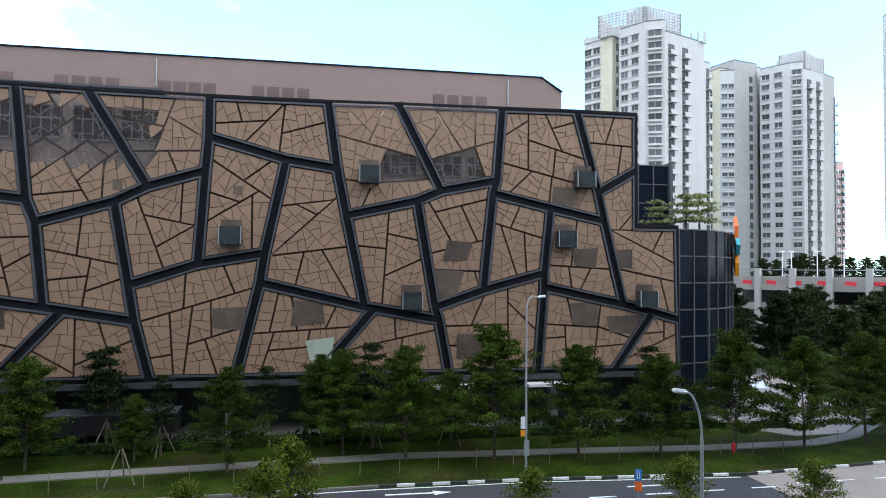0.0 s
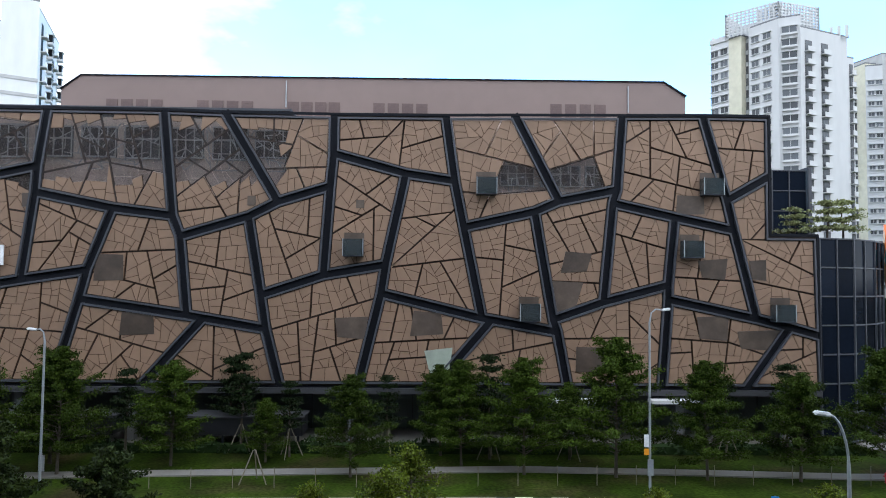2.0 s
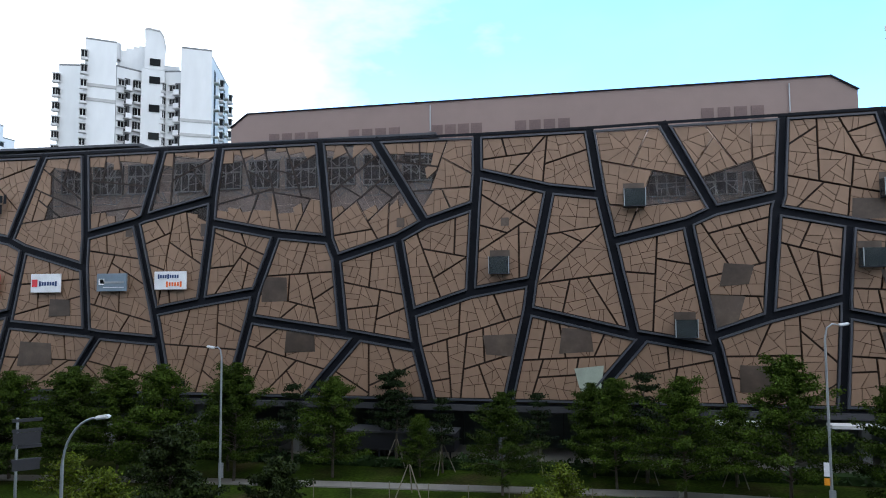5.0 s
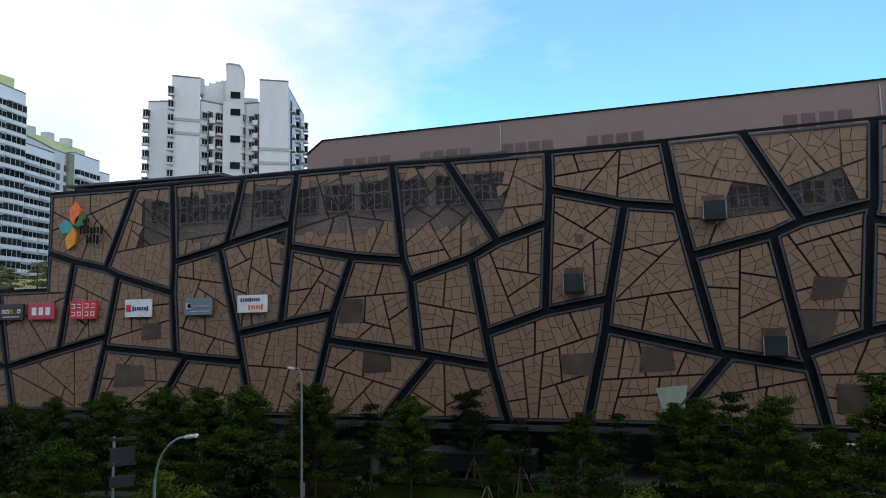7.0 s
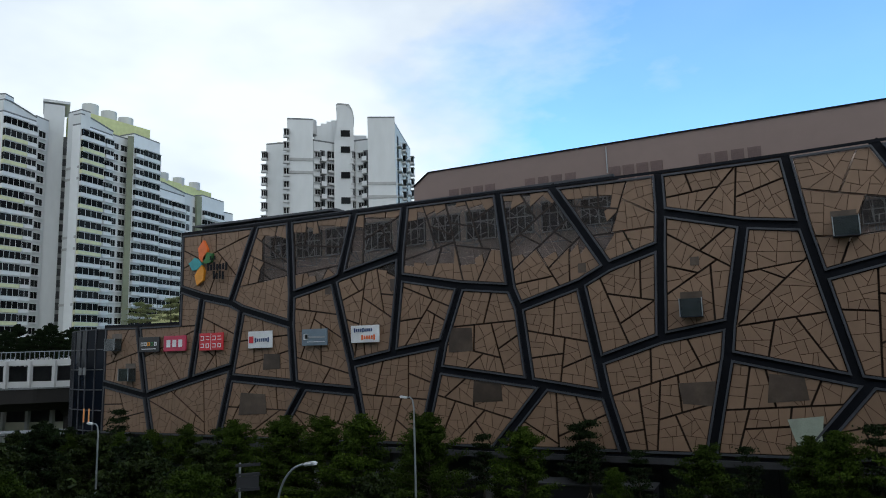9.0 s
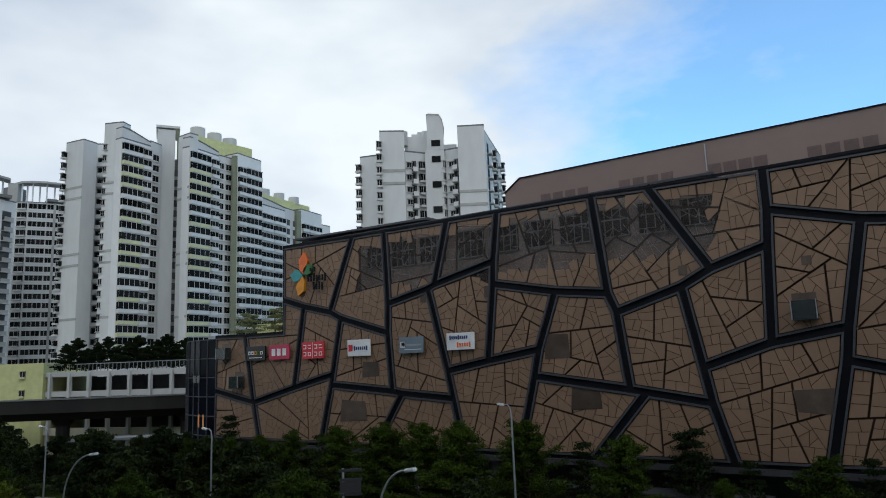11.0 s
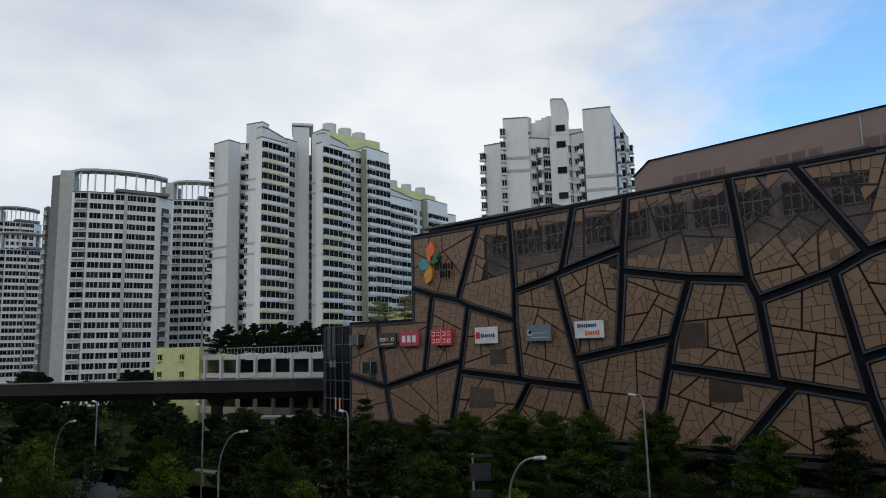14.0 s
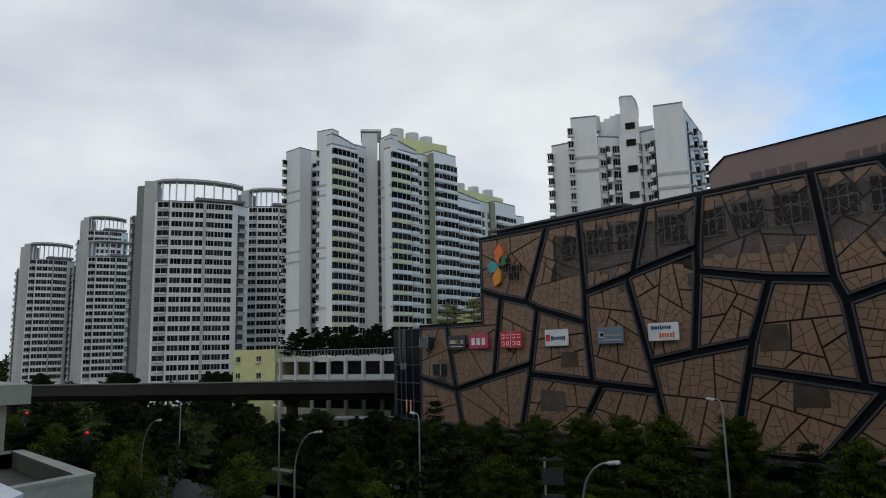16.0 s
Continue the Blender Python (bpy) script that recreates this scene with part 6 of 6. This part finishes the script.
for kind, x, y, h in (("a", -28, 27, 6.3), ("e", -34, 29, 6.4), ("d", -39, 33, 6.6), ("e", -46, 35, 6.6), ("d", -53, 36, 6.8), ("n", -31, 21, 5.4), ("a", -37, 23, 6.2), ("e", -44, 27, 6.6), ("d", -51, 29, 7.0), ("e", -59, 33, 7.0),
                      ("a", -36, 16, 5.4), ("n", -43, 19, 6.0), ("a", -51, 22, 6.2), ("d", -60, 25, 7.0), ("e", -68, 30, 7.0), ("a", -42, 12, 5.6), ("n", -50, 14, 5.8), ("a", -60, 17, 6.4), ("e", -70, 21, 7.0), ("d", -80, 26, 7.0),
                      ("d", -76, 34, 6.8), ("e", -66, 38, 6.2), ("d", -92, 24, 6.6), ("d", -88, 38, 7.0), ("e", -100, 28, 6.4), ("d", -71, 12, 6.4), ("e", -84, 14, 6.6), ("n", -30, 7.5, 4.6), ("n", -33.5, 9.5, 4.8), ("n", -37, 8.0, 5.0), ("n", -27, 12.5, 4.6), ("n", -25, 17.5, 4.4), ("n", -41, 10.5, 5.0), ("e", -38, 38, 5.6), ("d", -48, 38.5, 5.0), ("d", -58, 39.5, 5.0)):
    tree(kind, x, y, h)
for k in range(26):
    tree("d" if k % 3 else "e", -62 - 3.1 * k, 47.5 - 2.3 * k + (k % 4) * 1.6, (4.6 if k < 9 else 5.8) + (k * 7 % 5) * 0.3)
for k in range(16):
    tree("n" if k % 2 else "e", -48 - 4.0 * k, 9 + (k * 5 % 7), 5.6 + (k * 3 % 4) * 0.4)
for k in range(18):
    tree("d", -118 - 7 * k, 52 + 3 * (k % 5) - 2.0 * k, 9.5)
for kind, x, y, h in (("e", 49, 76, 9.5), ("d", 55, 72, 9.5), ("e", 62, 78, 9.7), ("d", 58, 86, 10), ("e", 69, 84, 10), ("e", 66, 70, 9), ("e", 76, 78, 10), ("e", 60, 68, 8), ("d", 84, 84, 10), ("d", 74, 66, 9.5), ("d", 52, 88, 10.2), ("d", 84, 70, 9)):
    tree(kind, x, y, h)
for k in range(13):
    x, y = polar(-62.6 + 0.68 * k, 119 - 0.9 * k)
    tree("d", x, y, 4.7 + 0.9 * math.sin(k * 2.1), 11.6)
for az, h in ((37.2, 3.6), (38.3, 3.9), (39.0, 4.6), (40.0, 4.4), (41.0, 4.2), (42.0, 4.0), (36.3, 3.8), (43.0, 3.9), (44.0, 4.2), (45.2, 4.6)):
    x, y = polar(az, 135)
    tree("e", x, y, h, 10.6)
for x, y, h in ((31.0, 56.8, 3.4), (33.6, 56.5, 4.0), (35.6, 57.5, 4.2)):
    tree("p", x, y, h, 15.2)
for x, y, h in ((-66.0, 55.5, 3.6), (-63.5, 54.5, 3.2), (-61.0, 55.5, 3.8), (-58.3, 54.6, 3.8), (-56.3, 55.5, 3.6)):
    tree("p", x, y, h, 14.9)
planter = thing("roof_planter", "lime wall behind the roof garden trees", "planter", (-60.5, 58.5, 15.0))
bm = bmesh.new()
box(bm, -7, 7, 0, 0.4, 0, 2.2)
part("wall", bm, PALE_GREEN, planter)


# ---- hedges and stakes ----
def hedge(x0, x1, y, w, h, seed):
    r = random.Random(seed)
    bm = bmesh.new()
    for _ in range(int((x1 - x0) * 70)):
        x = r.uniform(x0, x1)
        top = h * (0.75 + 0.25 * math.sin(x * 1.7 + seed) + r.uniform(-0.15, 0.1))
        leaf_at(bm, Vector((x, y + r.uniform(-w, w), r.uniform(0.05, top))), 0.2, r)
    box(bm, x0, x1, y - w * 0.7, y + w * 0.7, 0, h * 0.55)
    tagged(part("hedge", bm, HEDGE), "low dark clipped hedge before the mall", "hedge", kind="stuff")


def woods(points, depth, h, seed, size):
    """A far belt of trees: loose leaf clumps between uneven tops."""
    r = random.Random(seed)
    bm = bmesh.new()
    for (x0, y0), (x1, y1) in zip(points, points[1:]):
        n = int(math.dist((x0, y0), (x1, y1)) * 60)
        for _ in range(n):
            f = r.random()
            x, y = x0 + (x1 - x0) * f, y0 + (y1 - y0) * f
            d = r.random()
            k = math.dist((x, y), points[0])
            top = h * (0.72 + 0.18 * math.sin(k * 0.55 + d * 3) + 0.12 * math.sin(k * 1.31 + 2 * d))
            leaf_at(bm, Vector((x * (1 + d * depth / 100), y * (1 + d * depth / 100), r.uniform(0.3, top) if r.random() < 0.5 else top * r.uniform(0.85, 1.05))), size * r.uniform(0.6, 1.3), r)
    tagged(part("tree_belt", bm, LEAF_MID), "far belt of dark green trees", "trees", kind="stuff")


woods([(-190, 10), (-160, 40), (-128, 62), (-100, 76)], 12, 7.6, 3, 0.6)
woods([(-420, 40), (-330, 30), (-300, 62)], 12, 15.5, 4, 1.3)
woods([(-33, 11), (-60, 20), (-95, 36), (-110, 22)], 30, 3.4, 5, 0.22)
woods([(-30, 30), (-50, 33), (-72, 40)], 14, 4.2, 6, 0.28)
hedge(-60, -20, 48.2, 0.6, 0.9, 1)
hedge(-20, 31, 48.3, 0.7, 1.0, 2)
hedge(34, 36.5, 47.3, 0.6, 0.8, 3)


def stake_set(x, y):
    s = thing("tree_stakes", "grey timber tripod stakes round a young tree", "stakes", (x, y, 0), rt.uniform(0, 120), "tree stakes")
    for k in range(3):
        a = k * 2.094
        bm = bmesh.new()
        tube(bm, [(0.9 * math.cos(a), 0.9 * math.sin(a), 0), (0.08 * math.cos(a), 0.08 * math.sin(a), 1.9)], [0.035, 0.035], 6)
        part("stake", bm, STAKE, s)


for x, y in ((-12.7, 48.2), (-9.1, 46.9), (-10.0, 41.0), (9.8, 46.5), (20.9, 47.4), (-2.6, 48.0), (4.4, 46.6), (25.2, 47.5)):
    stake_set(x, y)
bm = bmesh.new()
tube(bm, [(0, 0, 0), (0, 0, 1.15)], [0.022, 0.022], 6)
post_mesh = mesh_of("post", bm, STAKE)
for k in range(27):
    x = -18 + 2.35 * k
    p = new("marker_post", post_mesh)
    p.location = (x, 40.3 + 0.5 * math.sin(x * 0.08) if x < 30 else 40.6 + (x - 30) * 0.12, 0)
    tagged(p, "thin timber marker post in the lawn", "post", "marker posts")


# ---- street lamps ----
def street_lamp(x, y, height, arm, turn, label, curved):
    s = thing("street_lamp", label, "street lamp", (x, y, 0), turn, "street lamps")
    bm = bmesh.new()
    if curved:
        rise = max(0.22, min(0.4, arm / height * 1.3)) * height
        pts = [(0, 0, 0)] + [(arm * (1 - math.cos(a)), 0, height - rise + rise * math.sin(a)) for a in (radians(10 * k) for k in range(10))]
    else:
        pts = [(0, 0, 0), (0, 0, height * 0.93), (arm * 0.15, 0, height * 0.985), (arm * 0.5, 0, height * 1.005), (arm, 0, height)]
    tube(bm, pts, [0.08, 0.058] + [0.042] * (len(pts) - 2), 10)
    part("pole", bm, GALV, s)
    bm = bmesh.new()
    box(bm, -0.08, 0.46, -0.14, 0.14, -0.06, 0.08)
    bmesh.ops.bevel(bm, geom=bm.edges[:], offset=0.05, segments=2, affect="EDGES")
    ob = part("lamp_head", bm, LAMP_WHITE, s, "white lamp head")
    ob.matrix_basis = pose(arm, 0, height, 0, -8, 0)
    bm = bmesh.new()
    box(bm, -0.16, 0.16, -0.14, -0.08, 1.0, 1.9)
    part("control_box", bm, GALV, s)
    return s


s = street_lamp(12.9, 39.3, 10.4, 0.75, 0, "tall grey street lamp on the lawn", False)
for z0, z1, m in ((2.15, 2.5, AMBER), (2.6, 3.3, SIGN_WHITE)):
    bm = bmesh.new()
    box(bm, -0.36, -0.1, -0.12, -0.07, z0, z1)
    part("plate", bm, m, s)
street_lamp(-21.6, 39.5, 8.95, 0.55, 180, "grey street lamp beside the path", False)
street_lamp(13.62, 21.9, 7.8, 0.65, 180, "grey street lamp with a curved arm", True)
street_lamp(-18.1, 21.9, 7.8, 1.4, 0, "grey street lamp with a curved arm", True)
street_lamp(-38.6, 20.2, 7.7, 2.0, 10, "grey street lamp with a curved arm", True)
street_lamp(-56.0, 16.5, 7.7, 2.2, 10, "grey street lamp with a curved arm", True)
street_lamp(-41.6, 32.0, 7.7, 0.6, 180, "grey street lamp among the trees", False)
street_lamp(-58.0, 28.8, 7.8, 0.8, 180, "grey street lamp among the trees", False)
street_lamp(-74.0, 25.5, 7.8, 0.8, 180, "grey street lamp among the trees", False)
for k, az in enumerate((37.6, 38.2, 39.9, 41.6)):
    x, y = polar(az, 128)
    s = thing("street_lamp", "short white lamp post on the garage roof", "street lamp", (x, y, 9.6), 0, "garage roof lamps")
    bm = bmesh.new()
    tube(bm, [(0, 0, 0), (0, 0, 5.8)], [0.1, 0.07], 8)
    part("pole", bm, LAMP_WHITE, s)
    bm = bmesh.new()
    box(bm, -0.5, 0.5, -0.12, 0.12, 5.8, 5.95)
    part("lamp_head", bm, LAMP_WHITE, s)

# ---- small things by the road ----
s = thing("road_sign", "blue road sign with a white arrow over an amber board", "road sign", (17.2, 33.6, 0), -20)
bm = bmesh.new()
tube(bm, [(0, 0, 0), (0, 0, 1.6)], [0.03, 0.03], 8)
part("post", bm, GALV, s)
for z0, z1, m in ((1.0, 1.6, BLUE_SIGN), (0.45, 0.97, ORANGE)):
    bm = bmesh.new()
    box(bm, -0.18, 0.18, -0.08, -0.05, z0, z1)
    part("plate", bm, m, s)
for x in (-0.06, 0.06):
    bm = bmesh.new()
    box(bm, x - 0.025, x + 0.025, -0.09, -0.082, 1.1, 1.5)
    part("arrow", bm, SIGN_WHITE, s)
s = thing("direction_sign", "grey backs of direction sign boards on a post", "road sign", (-24.0, 26.8, 0), 40)
bm = bmesh.new()
tube(bm, [(-0.35, 0, 0), (-0.35, 0, 6.8)], [0.07, 0.06], 8)
part("post", bm, GALV, s)
for z in (6.75, 6.3, 5.6, 5.0):
    bm = bmesh.new()
    box(bm, -0.55, 0.6, -0.06, -0.0, z - 0.14, z)
    part("rail", bm, SOFFIT_DARK, s)
for z0, z1 in ((5.62, 6.15), (4.5, 4.98)):
    bm = bmesh.new()
    box(bm, -0.5, 0.55, -0.1, -0.065, z0, z1)
    part("board", bm, SOFFIT_DARK, s)
s = thing("fire_hydrant", "red fire hydrant beside the footpath", "hydrant", (28.0, 41.3, 0))
bm = bmesh.new()
tube(bm, [(0, 0, 0), (0, 0, 0.4), (0, 0, 0.58), (0, 0, 0.66)], [0.11, 0.10, 0.12, 0.04], 12)
part("barrel", bm, SIGN_RED, s)
bm = bmesh.new()
tube(bm, [(-0.19, 0, 0.42), (0.19, 0, 0.42)], [0.05, 0.05], 10)
part("outlet", bm, SIGN_RED, s)
s = thing("bicycle", "dark parked bicycle beside the driveway", "bicycle", (35.6, 48.0, 0.05), 20)
for x in (-0.52, 0.52):
    bm = bmesh.new()
    ring = [(x + 0.33 * math.cos(a), 0, 0.34 + 0.33 * math.sin(a)) for a in (6.2832 * k / 16 for k in range(17))]
    tube(bm, ring, [0.025] * 17, 5)
    part("wheel", bm, RUBBER, s)
bm = bmesh.new()
for p, q in (((-0.52, 0, 0.34), (-0.1, 0, 0.75)), ((-0.1, 0, 0.75), (0.4, 0, 0.8)), ((0.4, 0, 0.95), (0.52, 0, 0.34)), ((-0.52, 0, 0.34), (0.0, 0, 0.32)), ((0.0, 0, 0.32), (0.4, 0, 0.8)), ((0, 0, 0.32), (-0.15, 0, 0.95))):
    tube(bm, [p, q], [0.022, 0.022], 6)
part("frame", bm, SIGN_BLACK, s)


def car(x, y, turn, paint, label):
    c = thing("car", label, "car", (x, y, 0.02), turn)
    bm = bmesh.new()
    side = [(-2.1, 0.35), (2.1, 0.35), (2.15, 0.75), (1.25, 0.95), (0.6, 1.42), (-1.0, 1.45), (-1.75, 1.0), (-2.15, 0.9)]
    prism_xz(bm, side, -0.85, 0.85)
    bmesh.ops.bevel(bm, geom=bm.edges[:], offset=0.06, segments=2, affect="EDGES")
    part("body", bm, paint, c)
    for yy in (-0.86, 0.86):
        bm = bmesh.new()
        prism_xz(bm, [(-1.45, 0.98), (1.0, 0.98), (0.55, 1.36), (-0.95, 1.38)], yy - 0.01, yy + 0.01)
        part("side_window", bm, PANE, c)
    for xx in (-1.3, 1.3):
        for yy in (-0.8, 0.8):
            bm = bmesh.new()
            tube(bm, [(xx, yy - 0.1, 0.32), (xx, yy + 0.1, 0.32)], [0.32, 0.32], 14)
            w = part("wheel", bm, RUBBER, c)


car(43.0, 60.5, 80, CAR_WHITE, "silver car parked on the driveway")
car(-70.0, 15.0, 10, CAR_WHITE, "pale car on the road among the trees")
car(44.6, 66.0, 80, SIGN_WHITE, "white car parked on the driveway")

# dark canopy on the forecourt before the shops
s = thing("bus_shelter", "long dark shelter with a flat pale roof before the shops", "shelter", (-14.0, 49.3, 0))
bm = bmesh.new()
box(bm, -5.6, 5.6, -1.2, 1.2, 2.3, 2.42)
part("roof", bm, SOFFIT_DARK, s, "flat dark grey roof")
bm = bmesh.new()
box(bm, -5.5, 5.5, -1.1, 1.1, 1.1, 2.29)
part("side_panel", bm, SIGN_BLACK, s)
for k in range(5):
    bm = bmesh.new()
    box(bm, -0.06, 0.06, -1.05, -0.95, 0.0, 1.1)
    ob = part("post", bm, BLACK, s)
    ob.location = (-5.2 + 2.6 * k, 0, 0)
s = copy_thing(s, pose(-27.0, 49.3, 0))


def signal(x, y, z):
    s = thing("traffic_light", "traffic light showing red", "traffic light", (x, y, 0), group="traffic lights")
    bm = bmesh.new()
    tube(bm, [(0, 0, 0), (0, 0, z)], [0.07, 0.06], 8)
    part("pole", bm, GALV, s)
    bm = bmesh.new()
    box(bm, 0.08, 0.5, -0.2, 0.2, z - 1.1, z + 0.1)
    part("housing", bm, SIGN_BLACK, s)
    bm = bmesh.new()
    bmesh.ops.create_uvsphere(bm, u_segments=12, v_segments=8, radius=0.12)
    ob = part("lens", bm, RED_LAMP, s, "lit red lens")
    ob.location = (0.52, 0.0, z - 0.15)


for az, tan, dist in ((-81.2, -0.055, 75), (-77.4, -0.083, 62)):
    x, y = polar(az, dist)
    signal(x, y, EYE + tan * dist)
s = thing("wall_lamp", "warm lamps in the mall's dark corner", "lamp", (-66.5, FRONT - 0.35, 6.2))
for x in (-0.4, 0.4):
    bm = bmesh.new()
    box(bm, x - 0.06, x + 0.06, -0.05, 0.05, -0.7, 0.7)
    part("tube", bm, WARM_LAMP, s)

# ---- the camera's own block of flats behind it, unseen, added to cut sky light ----
home = thing("apartment_block", "long unseen cream apartment slab added behind the camera", "tower")
block(home, "wall", [(-98, -3.5), (75, -3.5), (75, -16), (-98, -16)][::-1], 0, 37.6, [HOME_WALL])
front(home, (75, -3.5), (-98, -3.5), [(0.03 + 0.0345 * k, "win" if k % 3 else "balc", 3.2, 1.6, HOME_WALL) for k in range(28)], 1, 12)
for k in range(7):
    block(home, "roof_house", [(-90 + 24 * k, -4), (-78 + 24 * k, -4), (-78 + 24 * k, -12), (-90 + 24 * k, -12)][::-1], 37.5, 40.5, [HOME_WALL])

s = thing("sign", "faint grey marks on the dark glass corner", "sign", (-67.8, FRONT + 0.1, 10.8), -8)
for x in (-0.5, 0.35):
    bm = bmesh.new()
    box(bm, x - 0.28, x + 0.28, -0.16, -0.1, -0.4, 0.4)
    part("mark", bm, DARK_GREY, s)

# ---- low cream roofs of the near building ----
near = thing("neighbour_block", "cream rendered lower roof with a raised parapet beside the camera", "building")
RENDER = mat("cream_render", (0.42, 0.42, 0.33), 0.85, scale=0.8, vary=0.14, bump=0.1)
ROOF_FELT = mat("dark_roof_felt", (0.14, 0.125, 0.10), 0.9, scale=1.2, vary=0.3)
outer = [(-14.9, -2.2), (-17.8, 4.2), (-24.4, 3.75), (-24.4, -2.2)]
inner = [(-15.3, -1.9), (-18.0, 3.88), (-24.4, 3.5), (-24.4, -1.9)]
block(near, "wall", outer[::-1], 0, 8.5, [RENDER])
block(near, "roof", inner[::-1], 8.5, 9.0, [ROOF_FELT], "dark stained flat roof")
bm = bmesh.new()
for i in range(3):
    quad = [outer[i], outer[i + 1], inner[i + 1], inner[i]]
    prism_xy(bm, quad, 8.5, 9.42)
part("parapet", bm, RENDER, near)
bm = bmesh.new()
for i in range(3):
    o = [(x + (x + 19) * 0.008, y + (y - 1) * 0.012) for x, y in (outer[i], outer[i + 1])]
    n = [(x - (x + 19) * 0.008, y - (y - 1) * 0.012) for x, y in (inner[i + 1], inner[i])]
    prism_xy(bm, o + n, 9.42, 9.5)
part("coping", bm, RENDER, near)
block(near, "upper_wall", [(-36, -8), (-24.6, -8), (-24.6, 3.3), (-36, 3.3)], 0, 10.85, [RENDER])
block(near, "roof_slab", [(-37, -9), (-24.2, -9), (-24.2, 3.86), (-37, 3.86)], 10.85, 11.43, [RENDER])
bm = bmesh.new()
prism_xy(bm, [(-10.4, 1.0), (-12.0, 1.9), (-13.6, 1.75), (-13.6, 1.0)], 10.05, 10.15)
prism_xy(bm, [(-10.5, 1.05), (-12.0, 1.8), (-13.5, 1.65), (-13.5, 1.05)], 0, 10.05)
part("low_wall", bm, LAMP_WHITE, near)
